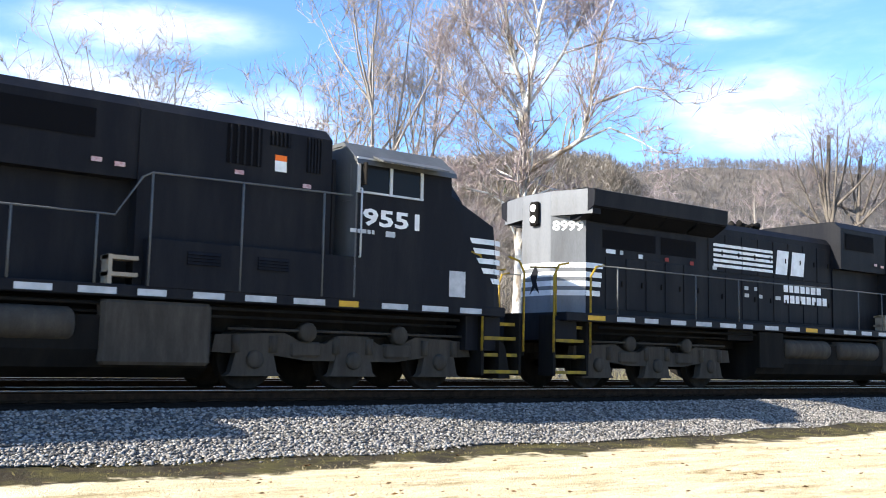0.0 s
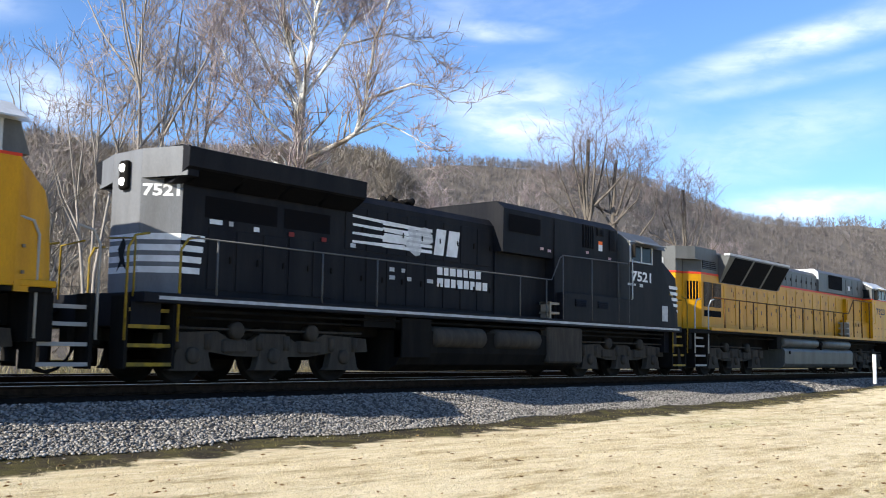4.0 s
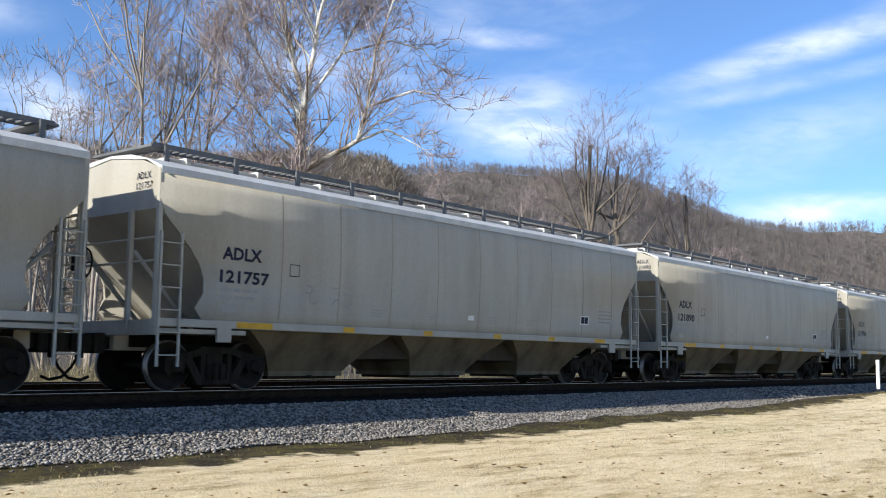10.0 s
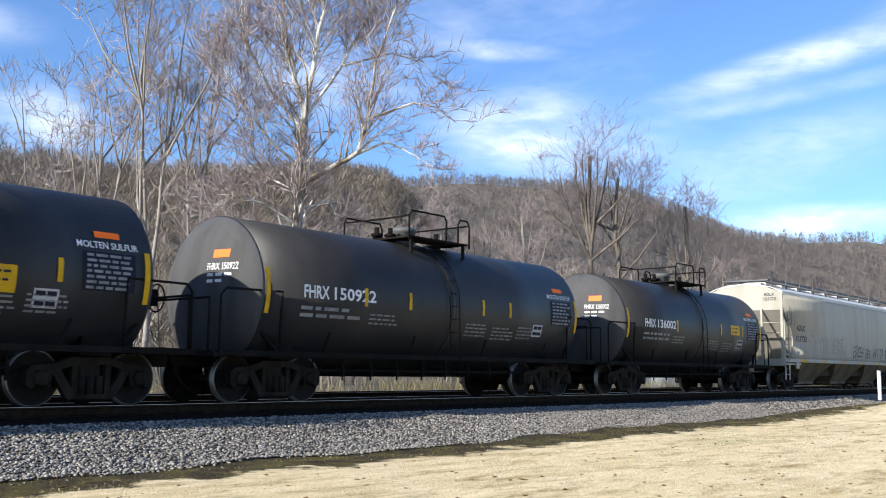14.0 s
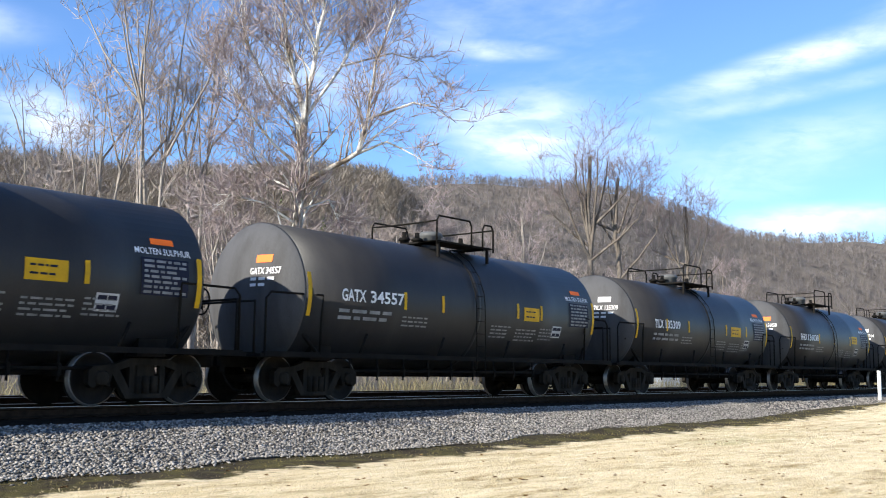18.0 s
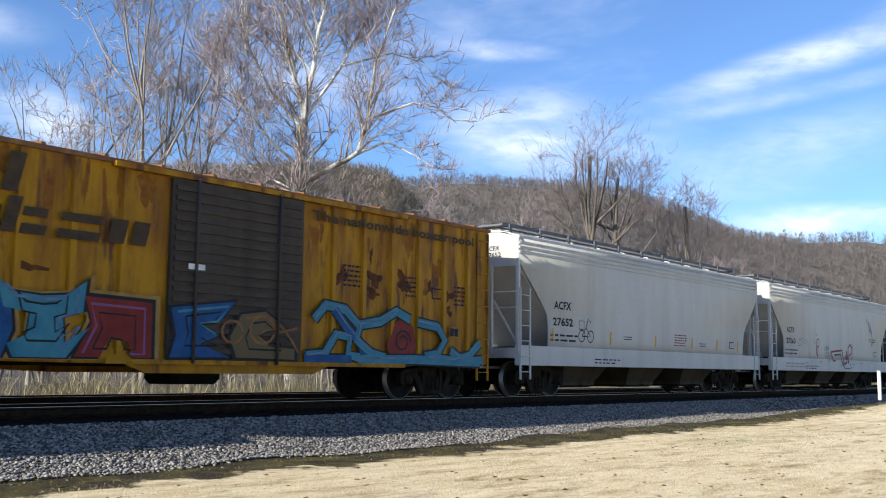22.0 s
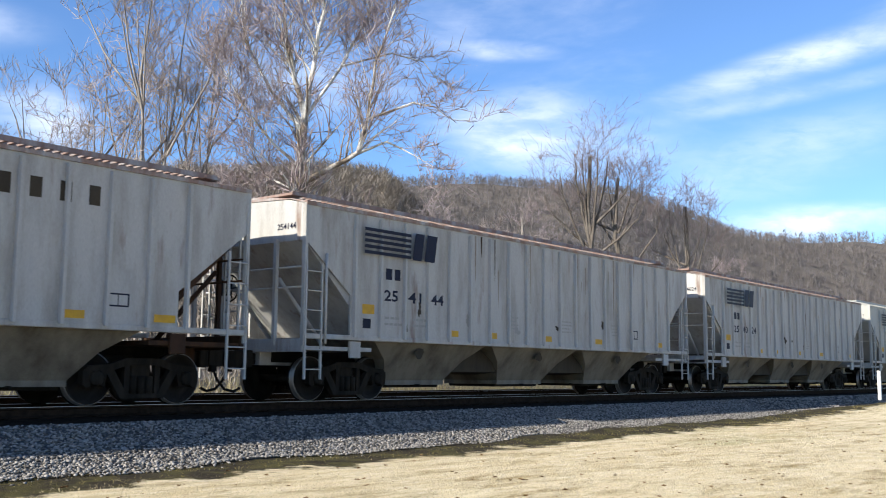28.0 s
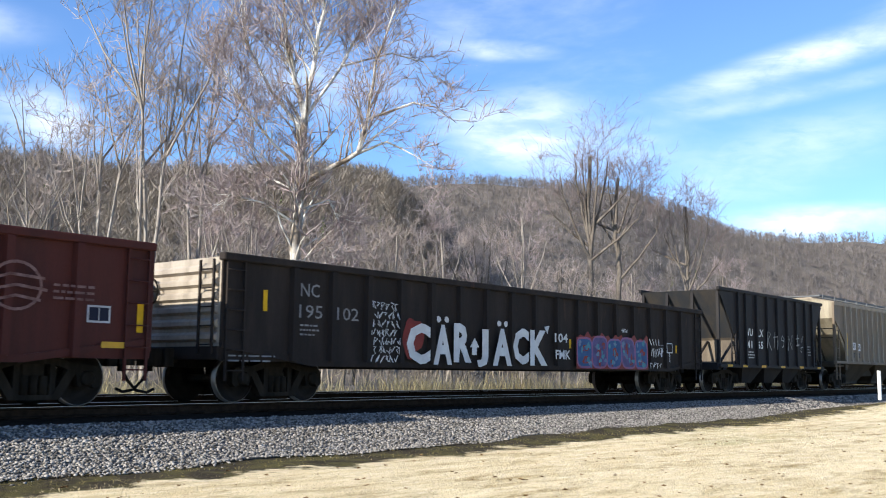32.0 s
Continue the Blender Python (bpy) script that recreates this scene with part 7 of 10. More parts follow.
        stroke(car, [[(-4.5, 2.12), (-3.7, 1.98), (-3.62, 1.5), (-3.3, 1.42)], [(-4.5, 2.12), (-4.35, 1.95), (-3.85, 1.88)]], 0.04, side, P_GREYINK)
        bars(car, 2, 4.3, 2.28, 1.0, 0.10, 0.04, side, P_INK, seed=12)
        for k in range(8):
            blob(car, -5.5 + 1.42 * k + (k % 3) * 0.2, 1.08 + 0.05 * (k % 4), 0.16, 0.03, 300 + k, -1.63, P_GREYINK, "scrape", wobble=0.5)
    else:
        for k, x in enumerate((-6.1, -3.1, -0.4, 2.1, 4.0, 5.7)):
            patch(car, x, 1.42, x + 0.10, 1.78, side, P_OCHRE, "reflector")
        ring = [(-4.6 + 0.16 * math.cos(t), 1.62 + 0.16 * math.sin(t)) for t in [i * 0.5 for i in range(14)]]
        ring2 = [(-4.15 + 0.16 * math.cos(t), 1.62 + 0.16 * math.sin(t)) for t in [i * 0.5 for i in range(14)]]
        stroke(car, [ring, ring2, [(-4.6, 1.62), (-4.4, 1.85), (-4.15, 1.62), (-4.38, 1.62), (-4.6, 1.62)], [(-4.4, 1.85), (-4.3, 2.1), (-4.15, 2.0)]], 0.03, side, P_INK, label="small drawing of a bicycle in black lines")
        g = bars(car, 5, 0.9, 1.82, 0.85, 0.08, 0.035, side, G_RED, seed=14)
        bars(car, 2, -2.3, 1.66, 0.5, 0.07, 0.03, side, P_INK, seed=15)
        bars(car, 2, 2.7, 1.60, 0.5, 0.07, 0.03, side, P_INK, seed=16)
    on_track(car, u)


# ---- boxcar ----


def boxcar():
    car = tagged(new("boxcar"), label="rust-stained yellow boxcar with a brown door and blue graffiti", category="boxcar", group="cars of the freight train")
    h, y, z0, z1 = 7.72, 1.50, 0.80, 4.05
    part("body", Geo().box(-h, -y, 0.95, h, y, z1), P_BOXCAR, car)
    part("side_sill", Geo().prism([(-h, 0.95), (-h, 0.80), (-5.2, 0.76), (-4.6, 0.72), (-2.2, 0.70), (-1.8, 0.55), (2.0, 0.55), (2.4, 0.70), (4.6, 0.72), (5.2, 0.76), (h, 0.80), (h, 0.95)], "y", -y - 0.02, -y + 0.05)
         .prism([(-h, 0.95), (-h, 0.80), (-1.8, 0.55), (2.0, 0.55), (h, 0.80), (h, 0.95)], "y", y - 0.05, y + 0.02), P_BOXCAR, car)
    part("roof", Geo().prism([(-y - 0.06, z1 - 0.06), (-y - 0.06, z1 + 0.02), (0, 4.27), (y + 0.06, z1 + 0.02), (y + 0.06, z1 - 0.06), (0, z1 + 0.06)], "x", -h - 0.02, h + 0.02), P_BOXROOF, car, "rusty peaked roof")
    rib = shared("boxcar_roof_rib", lambda: Geo().prism([(-y - 0.06, z1 + 0.02), (-y - 0.06, z1 + 0.06), (0, 4.32), (y + 0.06, z1 + 0.06), (y + 0.06, z1 + 0.02), (0, 4.26)], "x", -0.04, 0.04), P_BOXROOF)
    for i in range(14):
        at(part("roof_rib", rib, None, car), -h + 0.6 + i * (2 * h - 1.2) / 13, 0, 0)
    post = shared("boxcar_post", lambda: Geo().prism([(-0.07, 0), (-0.05, -0.07), (0.05, -0.07), (0.07, 0)], "z", 0.86, z1 - 0.08), P_BOXCAR)
    for x in (-6.82, -5.93, -5.03, -4.14, -3.24, -2.34, 2.48, 3.36, 4.24, 5.12, 6.0, 6.88):
        for s in (-1, 1):
            at(part("side_post", post, None, car), x, s * y, 0, 0 if s < 0 else math.pi)
    for s in (-1, 1):
        g = Geo().box(-1.45, s * (y + 0.015), 0.78, 1.60, s * (y + 0.085), 3.92)
        door = part("sliding_door", g, P_DOOR, car, "brown sliding door with flat ridges")
        ridge = shared(("door_ridge", s), lambda: Geo().prism([(-1.38, 0), (1.53, 0), (1.53, 0.085), (-1.38, 0.085)], "y", s * (y + 0.085), s * (y + 0.125)), P_DOOR)
        for i in range(17):
            at(part("door_ridge", ridge, None, door), 0, 0, 0.90 + i * 0.176)
        for x in (-0.95, 0.95):
            part("lock_rod", Geo().rod((x, s * (y + 0.16), 0.72), (x, s * (y + 0.16), 3.95), 0.03, 6), P_DOOR, door)
        part("door_rail", Geo().box(-2.6, s * (y + 0.01), 3.93, 4.6, s * (y + 0.14), 4.02).box(-2.6, s * (y + 0.01), 0.70, 4.6, s * (y + 0.12), 0.78), P_BOXCAR, car)
        e = Geo()
        for i in range(11):
            z = 1.05 + i * 0.27
            e.prism([(0, z), (0.07 * s, z + 0.06), (0.07 * s, z + 0.14), (0, z + 0.20)], "y", -1.36, 1.36)
        at(part("end_corrugation", e, P_BOXCAR, car), s * h, 0, 0)
        for yy in (-1.12, 1.12):
            ladder(car, s * (h + 0.10), yy, 0.95, 3.9, P_BOXCAR, 0.42, 9, math.pi / 2)
        ladder(car, s * (h - 0.28), -y - 0.04, 0.42, 3.95, P_BOXCAR, 0.42, 9)
        freight_truck(car, s * 6.20)
    part("center_sill", Geo().box(-h + 0.1, -0.3, 0.66, h - 0.1, 0.3, 0.96).box(-6.6, -1.3, 0.86, -5.8, 1.3, 0.96).box(5.8, -1.3, 0.86, 6.6, 1.3, 0.96).box(-0.8, -0.9, 0.35, 0.3, 0.1, 0.75, 0.1), P_BLACK_DULL, car)
    couplers(car, -h - 0.25, h + 0.25)
    brake_wheel(car, -h - 0.12, 0.55, 2.6, math.pi, P_BLACK_DULL)
    for x, z, w, hh in ((-6.50, 3.16, 0.22, 0.42), (-6.22, 3.44, 0.36, 0.14), (-5.72, 3.18, 0.70, 0.15), (-5.62, 3.40, 0.62, 0.18), (-4.86, 3.22, 0.22, 0.42), (-4.48, 3.26, 0.26, 0.62), (-4.78, 3.70, 0.22, 0.12),
                        (-4.82, 2.66, 0.30, 0.36), (-4.45, 2.64, 0.22, 0.56), (-4.16, 2.64, 0.42, 0.16), (-4.12, 2.92, 0.40, 0.14), (-3.55, 2.64, 0.74, 0.15), (-3.48, 2.92, 0.72, 0.14), (-2.66, 2.66, 0.30, 0.40), (-2.24, 2.66, 0.30, 0.40)):
        shape(car, [(x, z), (x + w, z), (x + w + hh * 0.22, z + hh), (x + hh * 0.22, z + hh)], -y - 0.072, P_LOGO, "brand_block", 0.004)
    for run in ([(-4.86, 2.98), (-4.86, 3.04), (-6.52, 3.04), (-6.70, 2.58), (-5.86, 2.58)], [(-5.86, 2.60), (-5.74, 2.94), (-5.30, 2.92), (-4.95, 2.74)]):
        stroke(car, [run], 0.055, -y - 0.072, P_LOGO, "brand_line")
    patch(car, -1.10, 2.35, -0.75, 2.45, -y - 0.128, P_WHITE, "door_label", steps=1)
    lettering(car, "The nationwide boxcar pool", 1.83, 3.52, 0.27, -y - 0.075, P_LOGO, 5.2, 0.03)
    patch(car, -6.6, 2.60, -6.35, 2.85, -y, P_INK, "reporting_mark_bar", steps=1)
    patch(car, -6.3, 2.60, -6.05, 2.85, -y, P_INK, "reporting_mark_bar", steps=1)
    bars(car, 4, -6.6, 2.35, 1.1, 0.12, 0.05, -y, P_INK, seed=3)
    for k, x in enumerate((2.8, 4.7, 6.4)):
        bars(car, 5, x, 2.75 - 0.1 * k, 0.55, 0.10, 0.04, -y, P_INK, seed=30 + k)
    data_panel(car, 5.6, 2.25, 0.42, 0.25, -y, P_INK, P_BOXCAR)
    wall, door_y = -y - 0.072, -y - 0.128
    pieces = (
        (wall, G_BLUE, "dark blue spray-painted letter", [(-5.50, 0.78), (-5.28, 1.05), (-5.22, 1.48), (-5.00, 1.72), (-4.72, 1.76), (-4.52, 2.06), (-4.46, 1.76), (-4.22, 1.66), (-4.16, 1.2), (-4.32, 0.78)]),
        (wall, G_CYAN, "light blue spray-painted letter", [(-4.46, 1.98), (-4.22, 1.76), (-3.72, 1.72), (-3.32, 1.76), (-2.98, 2.0), (-3.02, 1.50), (-3.36, 1.40), (-3.32, 1.02), (-2.90, 1.26), (-3.28, 0.78), (-4.14, 0.78), (-4.24, 0.98), (-3.94, 1.12), (-3.90, 1.46), (-4.32, 1.52)]),
        (wall, G_RED, "dark red spray-painted letter", [(-3.14, 0.80), (-2.86, 1.34), (-3.00, 1.76), (-1.76, 1.72), (-1.74, 0.80), (-2.08, 0.80), (-2.20, 1.06), (-2.54, 1.10), (-2.70, 0.80)]),
        (door_y, G_BLUE, "blue spray-painted letter", [(-1.42, 1.66), (-0.85, 1.74), (-0.05, 1.84), (-0.35, 1.50), (-0.85, 1.44), (-0.40, 1.22), (-0.80, 1.06), (-0.15, 0.84), (-1.42, 0.82), (-1.30, 1.2)]),
        (door_y, G_OLIVE, "tan spray-painted letter", [(0.10, 1.62), (0.65, 1.70), (1.10, 1.45), (0.70, 1.38), (0.45, 1.25), (0.75, 1.06), (1.40, 1.02), (1.40, 0.82), (0.0, 0.84), (-0.15, 1.2)]),
    )
    for k, (yy, colour, words, pts) in enumerate(pieces):
        cx, cz = sum(p[0] for p in pts) / len(pts), sum(p[1] for p in pts) / len(pts)
        grown = [(cx + (x - cx) * 1.10, max(0.76, cz + (z - cz) * 1.10)) for x, z in pts]
        if yy == wall:
            shape(car, [(cx + (x - cx) * 1.22, max(0.75, cz + (z - cz) * 1.20)) for x, z in pts], yy, G_TAN, "graffiti_edge", 0.0012 + 0.0004 * k)
        shape(car, grown, yy, G_BLACK, "graffiti_outline", 0.003 + 0.0004 * k)
        shape(car, pts, yy, colour, "graffiti", 0.0055 + 0.0004 * k, words)
        inner = [(cx + (x - cx) * 0.55, cz + (z - cz) * 0.6) for x, z in pts]
        stroke(car, [inner + inner[:1]], 0.035, yy, G_BLACK, "graffiti", proud=0.0085)
        stroke(car, [[(cx + (x - cx) * 0.8, cz + (z - cz) * 0.82) for x, z in pts[: len(pts) * 2 // 3]]], 0.045, yy, (G_CYAN, G_PALEBLUE, G_PINK, G_CYAN, P_BOXROOF)[k], "graffiti", proud=0.0095)
    swirl = ([(1.75, 0.90), (2.25, 0.95), (2.55, 1.35), (2.95, 1.30), (2.90, 0.95), (3.3, 0.88)], [(1.95, 1.62), (2.25, 1.92), (2.80, 1.86), (3.20, 1.56), (3.85, 1.66), (4.35, 1.90), (4.80, 1.74)], [(2.5, 1.84), (2.85, 1.5), (3.3, 1.15), (3.35, 0.9)],
             [(3.25, 1.58), (3.15, 1.25), (3.6, 0.98), (4.0, 0.9)], [(5.05, 1.70), (5.75, 1.62), (6.0, 1.32), (5.75, 1.02), (5.3, 0.95)], [(5.4, 0.92), (6.3, 0.88), (6.9, 1.0), (7.3, 1.3)], [(6.2, 1.1), (6.7, 0.86), (7.4, 0.9)], [(1.7, 0.84), (3.0, 0.84)], [(3.2, 0.85), (5.0, 0.88), (7.3, 0.84)])
    blob(car, 4.55, 1.26, 0.46, 0.44, 93, wall, G_RED, "graffiti", 0.0022, 24, 0.14)
    for k, run in enumerate(swirl):
        stroke(car, [run], 0.26, wall, G_BLACK, "graffiti_outline", proud=0.0030 + 0.0003 * k)
        stroke(car, [run], 0.19, wall, G_CYAN if k not in (2, 7) else G_BLUE, "graffiti", "blue and light blue swirling spray paint", 0.0060 + 0.0003 * k)
        stroke(car, [[(x + 0.03, z + 0.03) for x, z in run[:-1]]], 0.04, wall, G_PALEBLUE, "graffiti", proud=0.0095)
    stroke(car, [[(4.55 + 0.26 * math.cos(t * 0.6) * (1 - t * 0.04), 1.26 + 0.26 * math.sin(t * 0.6) * (1 - t * 0.04)) for t in range(16)]], 0.04, wall, G_BLACK, "graffiti", proud=0.0095)
    stroke(car, [[(-0.1 + 0.24 * math.cos(t * 0.6), 1.30 + 0.2 * math.sin(t * 0.6)) for t in range(11)], [(0.6 + 0.3 * math.cos(t * 0.6), 1.36 + 0.26 * math.sin(t * 0.6)) for t in range(11)], [(1.0, 1.5), (1.3, 1.2), (1.5, 0.95)], [(0.9, 1.3), (1.45, 1.42)]], 0.05, door_y, P_BOXROOF, "graffiti", proud=0.0095)
    data_panel(car, 6.15, 1.40, 0.34, 0.24, wall, P_BOXCAR, P_INK)
    for k, (x, z, rx, rz) in enumerate(((2.75, 2.55, 0.17, 0.17), (3.72, 2.55, 0.18, 0.18), (3.66, 2.25, 0.2, 0.1), (4.62, 2.55, 0.2, 0.2), (5.55, 2.5, 0.10, 0.13), (6.2, 2.35, 0.16, 0.13), (6.2, 2.0, 0.12, 0.1), (3.6, 3.05, 0.05, 0.14), (-4.8, 2.2, 0.24, 0.24), (-3.9, 2.15, 0.2, 0.07), (-6.6, 3.6, 0.06, 0.1), (-4.6, 2.85, 0.2, 0.22), (-6.2, 2.0, 0.16, 0.1), (-5.5, 1.3, 0.1, 0.16))):
        blob(car, x, z, rx, rz, 640 + k, -y, P_RUSTSPOT, "rust_spot", 0.0035, 18, 0.6)
    rnd = random.Random(23)
    for i in range(46):
        x = rnd.uniform(-7.5, 7.5)
        if -1.7 < x < 1.8:
            continue
        top = rnd.choice((3.9, 3.9, 3.55, 3.2, 2.7))
        blob(car, x, top - rnd.uniform(0.1, 0.3), rnd.uniform(0.03, 0.14), rnd.uniform(0.12, 0.5), 600 + i, -y, P_RUSTSTAIN, "rust_streak", 0.003, 14, 0.5)
    for x in (-7.3, -5.6, -3.4, -2.0, 1.9, 3.9, 5.9, 7.0):
        patch(car, x, 0.83, x + 0.30, 0.92, -y - 0.024, P_OCHRE, "reflector", steps=1)
    end_lettering(car, "51", -h - 0.075, -0.3, 3.35, 0.18, P_INK, 0.22)
    return on_track(car, -340.48)


boxcar()


# ---- open hopper and gondolas ----


def open_hopper():
    car = tagged(new("open_hopper_car"), label="black open-top coal hopper with ribbed sides and pale slope sheets", category="hopper car", group="cars of the freight train")
    y, z0, z1 = 1.50, 0.95, 3.55
    for s in (-1, 1):
        part("side_sheet", Geo().prism([(-3.78, z0), (4.0, z0), (4.0, 1.85), (5.12, z1), (-5.12, z1), (-3.78, 1.85)], "y", s * y, s * (y - 0.04)), P_COAL, car)
        part("top_chord", Geo().box(-5.18, s * (y - 0.06), z1 - 0.02, 5.18, s * (y + 0.05), z1 + 0.10, 0.015), P_COAL, car)
        part("side_sill", Geo().box(-5.15, s * (y - 0.08), z0 - 0.09, 5.15, s * (y + 0.04), z0 + 0.04, 0.012), P_COAL, car)
        post = shared("coal_post", lambda: Geo().prism([(-0.06, 0), (-0.05, -0.09), (0.05, -0.09), (0.06, 0)], "z", z0, z1), P_COAL)
        for x in (-3.6, -2.95, -1.95, -0.95, 0.05, 1.05, 2.05, 3.05, 3.85):
            at(part("side_post", post, None, car), x, s * y, 0, 0 if s < 0 else math.pi)
        def across(x, z, t):
            return [(s * x, -y + 0.05, z), (s * x, y - 0.05, z), (s * (x - t), y - 0.05, z), (s * (x - t), -y + 0.05, z)]
        part("end_sheet", Geo().loft([across(5.12, z1, 0.05), across(3.88, 1.92, 0.06)]), P_COAL_SLOPE, car, "dark grey sloping end sheet")
        part("end_sheet", Geo().loft([across(3.88, 1.92, 0.06), across(3.80, 1.83, 0.06), across(3.74, 0.96, 0.06)]), P_COAL_END, car, "pale rusty lower end sheet")
        for yy in (-1.42, -0.48, 0.48, 1.42):
            part("end_post", Geo().box(s * 5.02 - 0.05, yy - 0.05, 0.9, s * 5.02 + 0.05, yy + 0.05, z1 - 0.03), P_COAL, car)
            part("end_brace", Geo().rod((s * 5.0, yy, 1.0), (s * 3.85, yy, 1.78), 0.05, 6), P_COAL, car)
        part("end_sill", Geo().box(s * 5.2, -1.45, 0.78, s * 4.98, 1.45, 1.02, 0.01).box(s * 5.0, -1.4, 0.9, s * 3.9, 1.4, 0.96), P_COAL, car)
        ladder(car, s * 4.02, -y - 0.03, 0.95, 2.05, P_COAL, 0.34, 4)
        freight_truck(car, s * 3.75)
    for x in (-1.9, 0.15, 2.0):
        part("hopper_bay", Geo().loft([[(x - 1.0, -1.35, 0.95), (x + 1.0, -1.35, 0.95), (x + 1.0, 1.35, 0.95), (x - 1.0, 1.35, 0.95)], [(x - 0.5, -1.1, 0.32), (x + 0.3, -1.1, 0.32), (x + 0.3, 1.1, 0.32), (x - 0.5, 1.1, 0.32)]]), P_COAL, car)
    part("center_sill", Geo().box(-5.1, -0.25, 0.72, 5.1, 0.25, 0.98), P_BLACK_DULL, car)
    couplers(car, -5.4, 5.4)
    lettering(car, "VU", -2.80, 2.02, 0.27, -y, P_WHITE, 0.54, 0.01)
    lettering(car, "LX", -1.80, 2.02, 0.27, -y, P_WHITE, 0.54, 0.01)
    lettering(car, "41", -2.80, 1.58, 0.27, -y, P_WHITE, 0.48, 0.01)
    lettering(car, "65", -1.82, 1.58, 0.27, -y, P_WHITE, 0.52, 0.01)
    bars(car, 3, -2.8, 1.42, 0.7, 0.10, 0.04, -y, P_OFFWHITE, seed=5)
    tag = ([(0, 0), (0.1, 0.62), (0.36, 0.52), (0.08, 0.3), (0.42, -0.08)], [(0.66, 0), (0.78, 0.6)], [(0.62, 0.4), (1.05, 0.46), (1.02, -0.05)],
           [(1.45, 0.05), (1.62, 0.1), (1.72, 0.38), (1.5, 0.5), (1.4, 0.34), (1.66, 0.3)], [(2.1, -0.05), (2.14, 0.52), (2.5, 0.0), (2.54, 0.58)],
           [(2.95, 0.42), (3.3, 0.46)], [(3.12, 0.1), (3.14, 0.6)], [(2.98, 0.16), (3.3, 0.2)], [(3.5, 0.3), (3.56, 0.52), (3.62, 0.3), (3.7, 0.56)], [(3.5, -0.12), (3.46, 0.08), (3.7, 0.12)])
    for run in tag:
        stroke(car, [[(x - 1.15, z + 1.62) for x, z in run]], 0.042, -y - 0.095, P_GREYINK, label="grey chalky scrawl across the ribs")
    bars(car, 4, 3.2, 1.75, 0.5, 0.11, 0.045, -y, P_DIM, seed=77)
    for x in (-4.6, -3.3, -1.6, 0.3, 2.3, 4.3):
        patch(car, x, 0.89, x + 0.42, 0.97, -y - 0.045, P_OCHRE, "reflector", steps=1)
    return on_track(car, -480.3)


open_hopper()


def gondola(u, label, paint, inside, half, low=0.68, high=2.62, ribs=()):
    car = tagged(new("gondola_car"), label=label, category="gondola car", group="cars of the freight train")
    y = 1.48
    part("floor", Geo().box(-half + 0.05, -y + 0.05, 1.05, half - 0.05, y - 0.05, 1.15), P_GONDOLA, car)
    for s in (-1, 1):
        part("side_sheet", Geo().box(-half, s * y, low + 0.1, half, s * (y - 0.04), high), paint, car)
        part("top_chord", Geo().box(-half - 0.03, s * (y - 0.10), high - 0.02, half + 0.03, s * (y + 0.09), high + 0.12, 0.02), paint, car)
        part("side_sill", Geo().prism([(-half, low + 0.35), (-half + 2.2, low + 0.02), (half - 2.2, low + 0.02), (half, low + 0.35), (half, low + 0.45), (half - 2.2, low + 0.14), (-half + 2.2, low + 0.14), (-half, low + 0.45)], "y", s * (y + 0.04), s * (y - 0.05)), paint, car)
        post = shared(("gondola_post", paint.name), lambda: Geo().prism([(-0.10, 0), (-0.065, -0.10), (0.065, -0.10), (0.10, 0)], "z", low + 0.12, high - 0.02), paint)
        for x in ribs:
            at(part("side_post", post, None, car), x, s * y, 0, 0 if s < 0 else math.pi)
        e = Geo().box(s * half, -y + 0.04, 1.0, s * (half - 0.05), y - 0.04, high + 0.05)
        for i in range(6):
            z = 1.12 + i * 0.25
            e.prism([(s * half, z), (s * (half + 0.07), z + 0.05), (s * (half + 0.07), z + 0.13), (s * half, z + 0.18)], "y", -y + 0.1, y - 0.1)
        part("end_wall", e, inside, car, "corrugated end wall")
        part("end_sill", Geo().box(s * (half - 0.2), -1.45, 0.80, s * (half + 0.05), 1.45, 1.04, 0.01), paint, car)
        ladder(car, s * (half - 0.28), -y - 0.05, 0.42, high, paint, 0.4, 6)
        ladder(car, s * (half + 0.10), -1.15, 0.9, high, paint, 0.4, 5, math.pi / 2)
        freight_truck(car, s * (half - 1.75))
    part("center_sill", Geo().box(-half + 0.1, -0.3, 0.66, half - 0.1, 0.3, 1.05), P_BLACK_DULL, car)
    couplers(car, -half - 0.25, half + 0.25)
    brake_wheel(car, -half - 0.12, 0.6, 2.1, math.pi, P_BLACK_DULL)
    return on_track(car, u)


